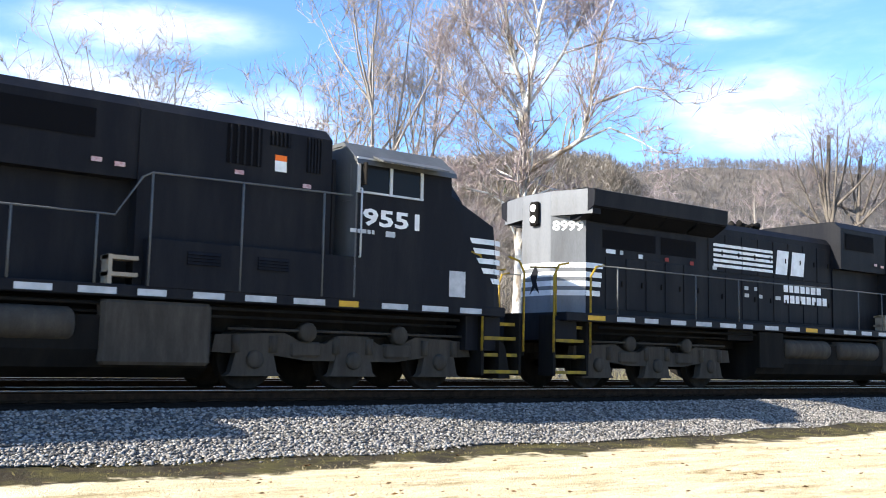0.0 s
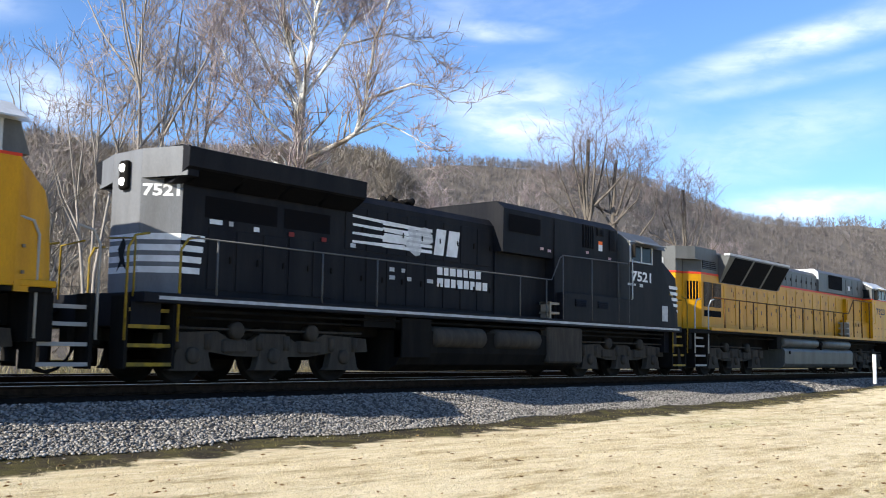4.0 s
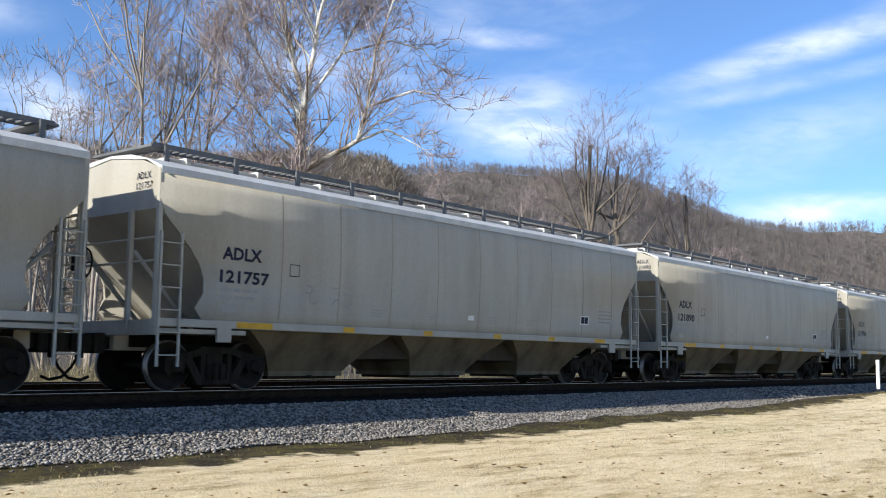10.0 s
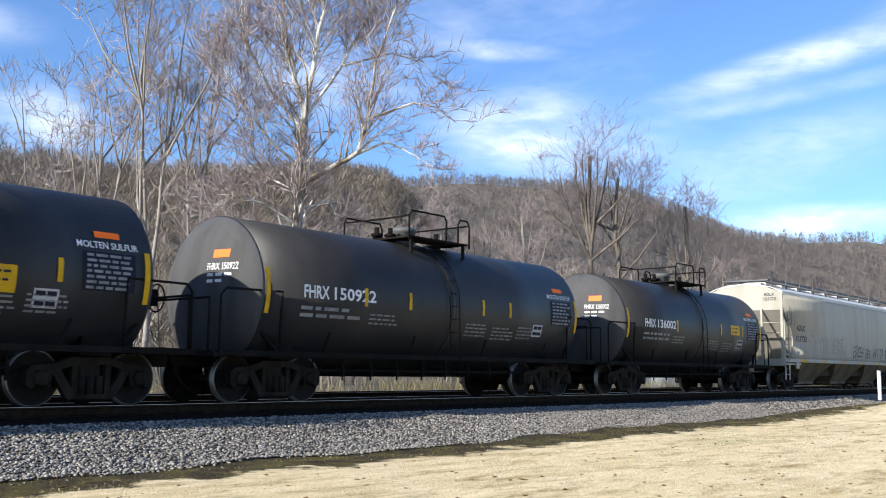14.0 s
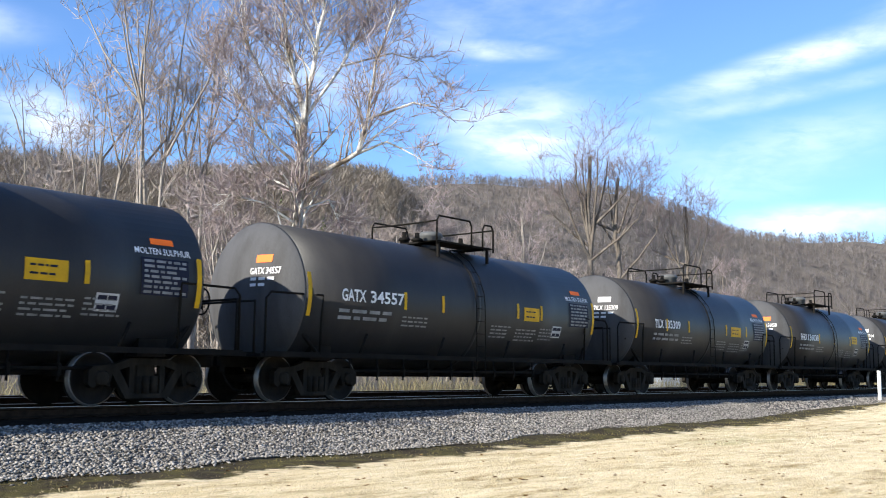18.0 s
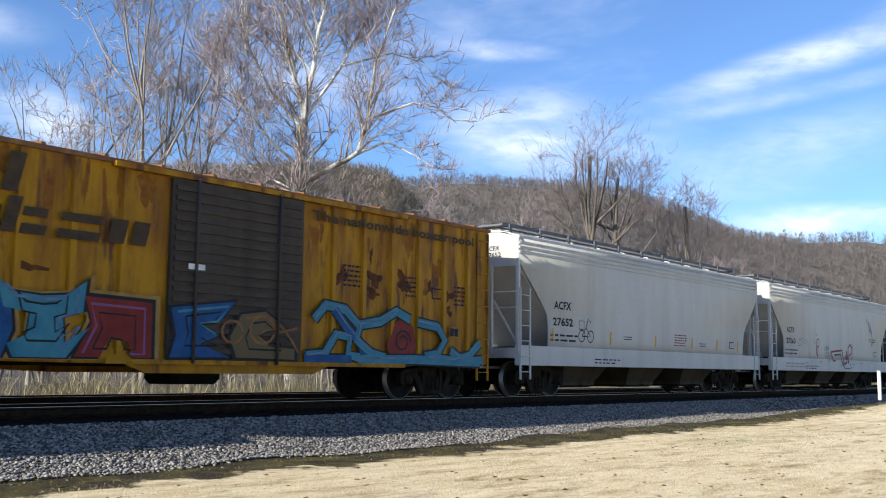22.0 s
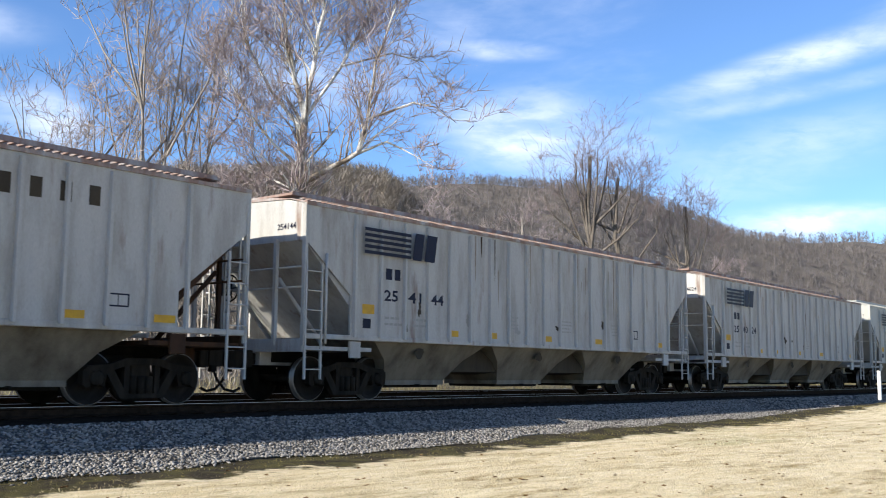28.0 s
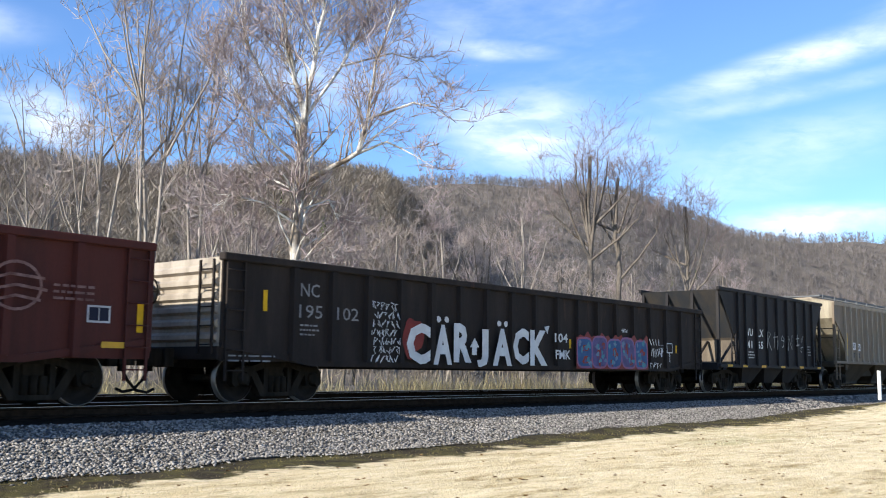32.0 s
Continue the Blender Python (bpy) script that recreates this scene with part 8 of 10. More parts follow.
def marked_gondola():
    car = gondola(-496.74, "black ribbed gondola car covered in graffiti along its side", P_GONDOLA, P_GONDOLA_IN, 9.85, ribs=stations(-8.14, 1.03, 8.4))
    y = -1.58
    lettering(car, "NC", -7.95, 2.06, 0.26, -1.48, P_DIM, 0.5, 0.006)
    for k, w in enumerate(("195", "102")):
        lettering(car, w, -7.98 + 1.03 * k, 1.64, 0.26, -1.48, P_DIM, 0.62, 0.004)
    blob(car, -4.72, 1.36, 0.34, 0.44, 91, y, G_RED, "graffiti", 0.004, wobble=0.2)
    letters(car, "CARJACK", ((-4.93, 0.80, 0.0), (-4.02, 0.66, 0.0), (-3.30, 0.66, 0.06), (-2.42, 0.44, -0.04), (-1.80, 0.78, 0.0), (-0.96, 0.68, 0.04), (-0.22, 0.78, 0.02)), 0.78, 0.90, y, G_SILVER, 0.045)
    shape(car, [(-2.62, 1.02), (-2.44, 1.02), (-2.44, 1.2), (-2.34, 1.2), (-2.52, 1.42), (-2.70, 1.2), (-2.62, 1.2)], y, G_SILVER)
    shape(car, [(0.56, 1.62), (0.66, 1.84), (0.42, 1.80)], y, G_SILVER)
    for x in (-3.85, -1.55):
        for dx in (0.0, 0.28):
            blob(car, x + dx, 1.80, 0.08, 0.07, int(70 + x * 3 + dx * 10), y, G_SILVER, "graffiti", wobble=0.1)
    lettering(car, "104", 0.92, 1.42, 0.24, y, G_SILVER, 0.62, 0.02, "graffiti")
    lettering(car, "FMK", 0.95, 0.98, 0.24, y, G_SILVER, 0.72, 0.02, "graffiti")
    rnd = random.Random(27)
    halo = [(1.98, 0.74), (6.02, 0.74)] + [(6.02 - 0.101 * i, 1.66 + 0.055 * math.sin(i * 1.7) + 0.05 * math.sin(i * 0.75 + 1)) for i in range(41)]
    shape(car, halo, y, G_RED, "graffiti", 0.002, "red sprayed ground of the mural")
    for k in range(5):
        cx, top = 2.40 + 0.80 * k, 1.58 + 0.06 * (k % 2)
        sq = lambda q, e: math.copysign(abs(q) ** e, q)
        ring = [(cx + (0.385 + 0.03 * math.sin(2 * a + k)) * sq(math.cos(a), 0.5) + 0.05 * math.sin(a) * (k % 3 - 1), (top + 0.78) / 2 + (top - 0.78) / 2 * sq(math.sin(a), 0.45)) for a in [i * math.tau / 24 for i in range(24)]]
        shape(car, ring, y, G_VIOLET if k % 2 else G_BLUE, "graffiti", 0.003 + 0.0004 * k, "blue and violet spray-painted letter")
        stroke(car, [ring + ring[:1]], 0.055, y, G_PINK, "graffiti_edge", "pinkish red outline", 0.0055 + 0.0003 * k)
        for dx, dz, rx, rz in (((0.02, 1.30, 0.15, 0.10), (0.08, 0.98, 0.17, 0.12)), ((-0.04, 1.10, 0.08, 0.30), (0.20, 1.40, 0.07, 0.10)), ((0.05, 1.20, 0.14, 0.13), (-0.16, 0.90, 0.08, 0.10)), ((-0.10, 1.26, 0.09, 0.22), (0.18, 1.00, 0.08, 0.18)), ((0.06, 1.24, 0.16, 0.09), (0.0, 0.94, 0.20, 0.08)))[k]:
            blob(car, cx + dx, dz, rx, rz, 870 + k, y, G_RED, "graffiti", 0.0075, 20, 0.35)
            blob(car, cx + dx - 0.03, dz - 0.02, rx * 0.45, rz * 0.5, 890 + k, y, G_VIOLET, "graffiti", 0.0082, 14, 0.3)
        for n in range(7):
            blob(car, cx + rnd.uniform(-0.30, 0.30), rnd.uniform(0.86, 1.52), rnd.uniform(0.03, 0.10), rnd.uniform(0.04, 0.11), 800 + 7 * k + n, y, G_PALEBLUE if n % 2 else G_CYAN, "graffiti", 0.0088 + 0.0003 * n, 14, 0.4)
    stroke(car, glyphs(4.42, 1.80, 0.34, 0.10, 4, 26), 0.022, y, G_SILVER, label="small white tag")
    for k in range(7):
        stroke(car, glyphs(-6.05 + 0.04 * (k % 3), 0.80 + 0.185 * k, 0.85, 0.15, 6, 240 + k), 0.022, y, G_SILVER, label="thin white tag")
    stroke(car, glyphs(6.22, 1.14, 0.80, 0.25, 6, 24), 0.034, y, G_SILVER, label="thin white tag")
    stroke(car, [[(6.25 + 0.15 * i, 1.48), (6.10 + 0.2 * i, 1.66)] for i in range(4)], 0.035, y, G_SILVER, label="thin white strokes")
    stroke(car, glyphs(6.15, 0.80, 0.70, 0.15, 5, 25), 0.028, y, G_SILVER, label="thin white tag")
    stroke(car, [[(7.25, 1.28), (7.6, 1.28), (7.6, 1.56), (7.25, 1.56), (7.25, 1.28)], [(7.42, 1.28), (7.42, 0.98)]], 0.035, y, G_SILVER, label="thin white outline")
    for x in (-8.9, -6.12, -2.08, 1.75, 5.95, 8.0):
        patch(car, x, 1.72 if x < -8 else 1.28, x + 0.10, 2.12 if x < -8 else 1.52, -1.49, P_SAFETY, "reflector", steps=1)
    for k, x in enumerate((-7.95, 6.9)):
        bars(car, 3, x, 1.48, 0.5, 0.09, 0.035, -1.48, P_DIM, seed=60 + k)
    bars(car, 2, -9.7, 0.86, 1.1, 0.09, 0.03, -1.52, P_DIM, seed=66)
    return car


marked_gondola()


def red_gondola():
    car = gondola(-517.5, "dark red ribbed gondola car with a pale round emblem", P_OXIDE, P_OXIDE, 9.42, ribs=stations(-8.05, 1.15, 8.2))
    ring = [(7.0 + 0.40 * math.cos(i * math.tau / 24), 1.85 + 0.36 * math.sin(i * math.tau / 24)) for i in range(25)]
    stroke(car, [ring, [(6.55, 1.90), (6.9, 2.02), (7.45, 1.98)], [(6.50, 1.74), (7.0, 1.86), (7.5, 1.80)], [(6.62, 1.60), (7.0, 1.70), (7.4, 1.64)]], 0.045, -1.585, P_FADEDRED, "emblem", "pale round emblem with curved lines")
    data_panel(car, 8.25, 1.35, 0.42, 0.28, -1.48, P_OFFWHITE, P_INK)
    for x in (-7.0, -4.7, -2.4, -0.1, 2.2, 4.5, 6.0, 8.5):
        patch(car, x, 0.95, x + 0.42, 1.05, -1.53, P_OCHRE, "reflector", steps=1)
    bars(car, 3, 7.6, 1.88, 0.7, 0.10, 0.04, -1.585, P_FADEDRED, seed=81)
    patch(car, 9.16, 1.22, 9.28, 1.72, -1.49, P_SAFETY, "reflector", steps=1)


red_gondola()


# ---- locomotives ----
LOCO_R = 0.53
P_LOCO_TRUCK = dirty("loco_truck_steel", (0.056, 0.048, 0.039), (0.092, 0.078, 0.062), 0.85, streak=2.0, spec=0.08)


def loco_frame_geo():
    g = Geo()
    g.prism([(-2.65, 0.62), (-2.60, 0.90), (-1.35, 0.96), (-1.0, 0.80), (-0.55, 0.80), (-0.3, 0.94), (0.3, 0.94), (0.55, 0.80), (1.0, 0.80), (1.35, 0.96), (2.60, 0.90), (2.65, 0.62), (1.5, 0.58), (0.9, 0.50), (-0.9, 0.50), (-1.5, 0.58)], "y", -0.08, 0.08)
    for x in (-1.9, 0.0, 1.9):
        g.prism([(x - 0.34, 0.62), (x - 0.42, 0.30), (x - 0.50, 0.24), (x + 0.50, 0.24), (x + 0.42, 0.30), (x + 0.34, 0.62)], "y", -0.10, 0.07)
        g.lathe([(0.02, -0.17), (0.12, -0.17), (0.15, -0.14), (0.15, 0.02), (0.02, 0.02)], (x, 0, LOCO_R - 0.02), "y", 14)
        for d in (-0.34, 0.34):
            g.lathe([(0.02, 0.62), (0.085, 0.62), (0.085, 0.90), (0.02, 0.90)], (x + d, -0.06, 0), "z", 8)
    for x in (-0.95, 0.95):
        g.box(x - 0.30, -0.13, 0.56, x + 0.30, 0.05, 0.82, 0.04)
        g.lathe([(0.02, -0.2), (0.15, -0.2), (0.17, -0.16), (0.17, 0.0), (0.02, 0.0)], (x, 0, 0.98), "y", 12)
    g.rod((-2.4, -0.12, 1.0), (2.4, -0.12, 1.0), 0.025, 5)
    return g


def loco_truck(car, x):
    t = part("truck", shared("loco_bolster", lambda: Geo().box(-2.4, -0.9, 0.60, 2.4, 0.9, 0.95, 0.03).rod((-1.9, -0.95, LOCO_R), (-1.9, 0.95, LOCO_R), 0.11, 10).rod((0, -0.95, LOCO_R), (0, 0.95, LOCO_R), 0.11, 10).rod((1.9, -0.95, LOCO_R), (1.9, 0.95, LOCO_R), 0.11, 10), P_TRUCK), None, car)
    at(t, x, 0, 0)
    for s in (-1, 1):
        at(part("side_frame", shared("loco_frame", loco_frame_geo, P_LOCO_TRUCK), None, t), 0, s * 1.05, 0, 0 if s < 0 else math.pi)
        for k in (-1.9, 0.0, 1.9):
            at(part("wheel", wheel_mesh(LOCO_R), None, t), k, s * 0.76, LOCO_R, 0 if s < 0 else math.pi)


def rail_run(car, pts, paint, posts, foot, y=-1.52, r=0.017):
    """A handrail along points (x, z), with its stanchions."""
    for s in (-1, 1):
        part("handrail", Geo().tube([(x, s * abs(y), z) for x, z in pts], r, 6), paint[0], car)
    xs, zs = [p[0] for p in pts], [p[1] for p in pts]
    for x in posts:
        top = float(np.interp(x, xs, zs))
        me = shared(("stanchion", round(top, 2), foot, paint[1].name), lambda: Geo().rod((0, 0, foot), (0, 0, top), r * 1.1, 6), paint[1])
        for s in (-1, 1):
            at(part("stanchion", me, None, car), x, s * abs(y), 0)


def end_stairs(car, x, turn, edge, rail, plate):
    """Corner steps with side plates and looped grab rails, at one end on both sides."""
    def plate_in():
        return Geo().box(-0.52, -1.42, 0.28, -0.46, -0.98, 1.5)

    def plate_out():
        return Geo().box(0.42, -1.42, 0.28, 0.48, -0.98, 1.5)

    def tread(z):
        return lambda: Geo().box(-0.46, -1.38 + (z - 0.34) * 0.12, z, 0.42, -1.0, z + 0.025)

    def nosing(z):
        return lambda: Geo().box(-0.46, -1.41 + (z - 0.34) * 0.12, z - 0.02, 0.42, -1.38 + (z - 0.34) * 0.12, z + 0.045)

    def loop_in():
        return Geo().tube([(-0.55, -1.45, 0.75), (-0.55, -1.46, 2.3), (-0.42, -1.46, 2.52), (-0.15, -1.46, 2.58)], 0.024, 6)

    def loop_out():
        return Geo().tube([(0.50, -1.45, 0.75), (0.50, -1.46, 2.35), (0.62, -1.50, 2.55), (0.85, -1.50, 2.60)], 0.024, 6)

    kinds = [("step_plate", plate_in, plate), ("step_plate", plate_out, plate), ("grab_rail", loop_in, rail), ("grab_rail", loop_out, rail)]
    for z in (0.34, 0.66, 0.98, 1.26):
        kinds += [("step", tread(z), plate), ("step_edge", nosing(z), edge)]
    for s in (-1, 1):
        for k, (nm, fn, mat) in enumerate(kinds):
            key = (nm, k, s, turn, mat.name)
            if key not in MESHES:
                g = fn()
                g.v = [(q[0] * turn, q[1] * (-s), q[2]) for q in g.v]
                if turn * -s < 0:
                    g.f = [tuple(reversed(f)) for f in g.f]
                shared(key, lambda: g, mat)
            at(part(nm, MESHES[key], None, car), x, 0, 0)


def louvre(car, x0, z0, x1, z1, y, slats, frame_paint, slat_paint, upright=True, name="louvre"):
    f = part(name, Geo().box(x0, y - 0.012, z0, x1, y + 0.02, z1), P_SCREEN, car)
    g = Geo()
    for i in range(slats):
        if upright:
            x = x0 + (x1 - x0) * (i + 0.5) / slats
            g.box(x - 0.014, y - 0.035, z0, x + 0.014, y - 0.010, z1)
        else:
            z = z0 + (z1 - z0) * (i + 0.5) / slats
            g.prism([(y - 0.04, z - 0.025), (y - 0.01, z + 0.025), (y - 0.008, z)], "x", x0, x1)
    part("slats", g, slat_paint, f)


def hood_door(car, x0, z0, x1, z1, y, paint, latch):
    d = part("hood_door", Geo().box(x0, y - 0.018, z0, x1, y + 0.01, z1, 0.006), paint, car)
    part("latch", Geo().box(x1 - 0.10, y - 0.045, (z0 + z1) / 2 - 0.06, x1 - 0.07, y - 0.016, (z0 + z1) / 2 + 0.06), latch, d)


def cab_window(car, x0, z0, x1, z1, y, frame_paint, panes=2, lean=0.0):
    f = Geo()
    t = 0.035
    f.box(x0 - t, y - 0.03, z0 - t, x1 + t, y + 0.01, z0).box(x0 - t, y - 0.03, z1, x1 + t, y + 0.01, z1 + t)
    n = panes
    for i in range(n + 1):
        x = x0 + (x1 - x0) * i / n
        f.box(x - t * 0.8, y - 0.032, z0, x + t * 0.8, y + 0.01, z1)
    w = part("cab_window", f, frame_paint, car, "aluminium window frame")
    for i in range(n):
        xa, xb = x0 + (x1 - x0) * i / n + t * 0.8, x0 + (x1 - x0) * (i + 1) / n - t * 0.8
        part("pane", Geo().box(xa, y - 0.008, z0, xb, y + 0.004, z1), P_GLASS, w)
    return w


def horn_geo():
    g = Geo().box(-0.3, -0.03, 0, 0.3, 0.03, 0.06).box(-0.04, -0.25, 0.0, 0.04, 0.25, 0.10)
    for x, y, d in ((0.28, -0.18, 1), (0.32, 0.0, 1), (0.28, 0.18, 1), (-0.28, -0.12, -1), (-0.28, 0.12, -1)):
        g.lathe([(0.02, 0), (0.035, 0.0), (0.045, d * 0.12), (0.10, d * 0.24), (0.02, d * 0.25)], (x * 0.4, y, 0.16), "x", 10)
    return g


def angled(ob, x, y, toward_x, toward_y):
    """Lays a flat thing made on a side along a slanting wall from one plan point to another."""
    return at(ob, x, y, 0, math.atan2(toward_y - y, toward_x - x))


def black_locomotive(u, number, horse=False):
    car = tagged(new("locomotive"), label="black diesel locomotive with white stripes and number " + number, category="locomotive", group="locomotives of the freight train")
    yh = 1.02
    # frame, sill and walkway
    part("sill", Geo().box(-10.1, -1.52, 1.40, 10.0, 1.52, 1.58, 0.015).box(-10.2, -1.3, 1.0, -9.6, 1.3, 1.42).box(9.2, -1.3, 0.75, 10.05, 1.3, 1.42), P_BLACK, car)
    if horse:
        patch(car, -9.8, 1.46, 9.8, 1.52, -1.522, P_OFFWHITE, "sill_stripe", steps=1)
    else:
        for i in range(22):
            x = -9.5 + i * 0.875
            w = 0.52 + 0.12 * ((i * 7) % 3) / 3
            patch(car, x, 1.43, x + w * (0.75 if i % 4 == 2 else 1), 1.53, -1.522, P_OFFWHITE if i % 9 else P_OCHRE, "reflector", steps=1)
    # long hood with slanted rear corners
    plan = [(-9.55, -0.46), (-9.05, -yh), (0.45, -yh), (0.45, yh), (-9.05, yh), (-9.55, 0.46)]
    part("hood", Geo().prism(plan, "z", 1.55, 3.86), P_BLACK, car)
    part("hood_roof", Geo().loft([[(x, y, 3.86) for x, y in plan], [(x * 0.995, y * 0.86, 4.02) for x, y in plan]]), P_BLACK, car)
    # radiator wings
    wing = [(-1.48, 3.86), (-1.50, 4.20), (-1.25, 4.27), (1.25, 4.27), (1.50, 4.20), (1.48, 3.86), (yh - 0.02, 3.60), (-yh + 0.02, 3.60)]
    part("radiator", Geo().prism(wing, "x", -9.28, -4.75), P_BLACK, car, "overhanging radiator housing")
    part("radiator_end", Geo().prism([(-9.55, -0.46), (-9.24, -1.40), (-9.0, -1.40), (-9.0, 1.40), (-9.24, 1.40), (-9.55, 0.46)], "z", 3.70, 4.24), P_BLACK, car)
    for i in range(4):
        x = -9.0 + i * 1.08
        part("radiator_screen", Geo().add([(x, -1.45, 3.82), (x + 1.0, -1.45, 3.82), (x + 1.0, -1.07, 3.59), (x, -1.07, 3.59)], [(0, 1, 2, 3)]), P_SCREEN, car)
    # exhaust and horn
    part("exhaust_stack", Geo().box(-4.65, -0.75, 3.95, -3.95, 0.45, 4.22, 0.03).box(-4.55, -0.6, 4.2, -4.05, 0.3, 4.30, 0.02).box(-4.6, -0.66, 4.30, -4.0, 0.36, 4.34), P_GREY, car)
    at(part("horn", shared("horn", horn_geo, P_BLACK_DULL), None, car), -2.55, -0.35, 4.02)
    part("roof_hatch", Geo().box(-3.7, -0.6, 4.0, -2.95, 0.5, 4.08, 0.02).box(-1.9, -0.6, 4.0, -0.4, 0.6, 4.06, 0.02), P_BLACK, car)
    # equipment block behind the cab
    yb = 1.36
    part("blower_housing", Geo().prism([(-yb, 1.55), (-yb, 4.30), (-1.12, 4.50), (1.12, 4.50), (yb, 4.30), (yb, 1.55)], "x", 2.72, 6.12), P_BLACK, car)
    part("brake_grid_housing", Geo().prism([(-1.32, 3.2), (-1.34, 4.31), (-1.11, 4.50), (1.11, 4.50), (1.34, 4.31), (1.32, 3.2)], "x", 0.40, 2.74), P_BLACK, car)
    part("hood_middle", Geo().box(0.42, -1.06, 1.55, 2.74, 1.06, 3.3), P_BLACK, car)
    patch(car, 0.62, 3.74, 2.05, 4.18, -1.345, P_SCREEN, "screen", steps=1)
    for x0, x1, z0, z1 in ((4.15, 4.77, 3.65, 4.30), (4.92, 5.30, 4.05, 4.28), (5.62, 5.92, 3.68, 4.28)):
        louvre(car, x0, z0, x1, z1, -yb, 5, P_BLACK, P_BLACK)
    patch(car, 5.02, 3.62, 5.24, 3.80, -yb, P_WHITE, "warning_label", steps=1)
    patch(car, 5.02, 3.80, 5.24, 3.90, -yb, P_ORANGE, "warning_label", steps=1)
    for x, z in ((2.35, 3.35), (4.30, 3.48), (5.55, 3.40), (2.0, 3.38), (6.3, 1.98)):
        patch(car, x, z, x + 0.16, z + 0.07, -1.375, P_LABEL, "warning_label", steps=1)
    # lower plates under the cab
    for y0, y1 in ((-1.53, -1.30), (1.30, 1.53)):
        part("battery_box", Geo().box(2.86, y0, 1.56, 6.6, y1, 2.30, 0.01), P_BLACK, car)
    for x0 in (3.5, 4.7):
        louvre(car, x0, 1.95, x0 + 0.55, 2.15, -1.53, 4, P_BLACK, P_BLACK, upright=False)
    # cab and nose
    yc = 1.53
    cab = part("cab", Geo().loft([[(x, -yc, 1.56), (x, yc, 1.56), (x, yc, 3.95), (x, 1.05, 4.34), (x, -1.05, 4.34), (x, -yc, 3.95)] for x in (6.55, 8.62)]
                                 ).loft([[(8.60, -yc, 1.56), (8.60, yc, 1.56), (8.60, yc, 3.60), (8.60, -yc, 3.60)], [(9.72, -1.50, 1.56), (9.72, 1.50, 1.56), (9.72, 1.45, 3.12), (9.72, -1.45, 3.12)], [(9.95, -1.40, 1.56), (9.95, 1.40, 1.56), (9.90, 1.30, 2.55), (9.90, -1.30, 2.55)]]), P_BLACK, car)
    part("windshield_frame", Geo().loft([[(8.60, -yc + 0.01, 3.58), (8.60, yc - 0.01, 3.58), (8.60, 1.05, 4.33), (8.60, -1.05, 4.33)], [(8.95, -1.45, 3.50), (8.95, 1.45, 3.50), (8.66, 1.0, 4.32), (8.66, -1.0, 4.32)]]), P_BLACK, cab)
    part("cab_roof", Geo().prism([(-1.60, 3.92), (-1.56, 4.02), (-1.08, 4.38), (1.08, 4.38), (1.56, 4.02), (1.60, 3.92), (1.05, 4.31), (-1.05, 4.31)], "x", 6.50, 8.70), P_GREY, car, "pale grey cab roof")
    part("cab_rear_wall", Geo().prism([(-yc, 1.6), (-yc, 3.94), (-1.05, 4.33), (-0.6, 4.33), (-0.6, 1.6)], "x", 6.52, 6.56).box(6.50, -1.36, 3.3, 6.53, -1.08, 3.95), P_GREY, car, "grey rear wall of the cab")
    part("cab_mirror", Geo().box(6.62, -1.68, 3.55, 6.66, -1.56, 3.95, 0.01), P_BLACK_DULL, car)
    cab_window(car, 6.56, 3.46, 7.92, 4.02, -yc, P_ROOF_GREY)
    part("sunshade", Geo().prism([(-yc - 0.02, 4.10), (-yc - 0.34, 3.98), (-yc - 0.34, 3.95), (-yc - 0.02, 4.07)], "x", 6.85, 8.3), P_GREY, car, "folded-out window sunshade")
    part("cab_door", Geo().box(6.20, -1.25, 2.3, 6.28, -0.55, 4.0, 0.01), P_BLACK, car)
    part("grab_rail", Geo().tube([(8.75, -1.1, 3.52), (8.8, -1.1, 3.64), (9.6, -1.05, 3.34), (9.62, -1.05, 3.2)], 0.02, 6).tube([(6.60, -1.56, 2.3), (6.60, -1.6, 2.3), (6.60, -1.6, 3.5), (6.60, -1.55, 3.5)], 0.018, 6), P_OFFWHITE, car)
    lettering(car, number, 6.67, 2.86, 0.31, -yc, P_WHITE, 1.22, 0.028, "road_number")
    bars(car, 1, 6.42, 2.72, 0.5, 0.1, 0.07, -yc, P_OFFWHITE, seed=2)
    patch(car, 7.16, 2.70, 7.36, 2.80, -yc, P_OFFWHITE, "stencil", steps=1)
    for i in range(5):
        z = 2.02 + i * 0.185
        xa = 9.66 - 0.52 * (i / 4.0) ** 0.6
        g = Geo().add([(9.70, -1.507, z), (9.70, -1.504, z + 0.10), (xa - 0.06, -1.522, z + 0.10), (xa, -1.522, z)], [(0, 3, 2, 1)])
        g.add([(9.71, -1.51, z), (9.93, -1.41, z), (9.925, -1.41, z + 0.10), (9.71, -1.505, z + 0.10)], [(0, 1, 2, 3)])
        part("nose_stripe", g, P_WHITE, car)
    patch(car, 8.60, 1.72, 8.98, 2.20, -1.532, P_OFFWHITE, "panel", "pale square plate", steps=1)
    # doors, screens and small plates on the hood
    for i in range(5):
        hood_door(car, -8.45 + i * 0.66, 1.72, -7.86 + i * 0.66, 2.86, -yh, P_BLACK, P_BLACK_DULL)
    for i in range(8):
        hood_door(car, -4.9 + i * 0.66, 1.68, -4.31 + i * 0.66, 2.72, -yh, P_BLACK, P_BLACK_DULL)
        hood_door(car, -4.9 + i * 0.66, 2.80, -4.31 + i * 0.66, 3.72, -yh, P_BLACK, P_BLACK_DULL)
    patch(car, -8.55, 3.05, -6.80, 3.45, -yh, P_SCREEN, "screen", steps=1)
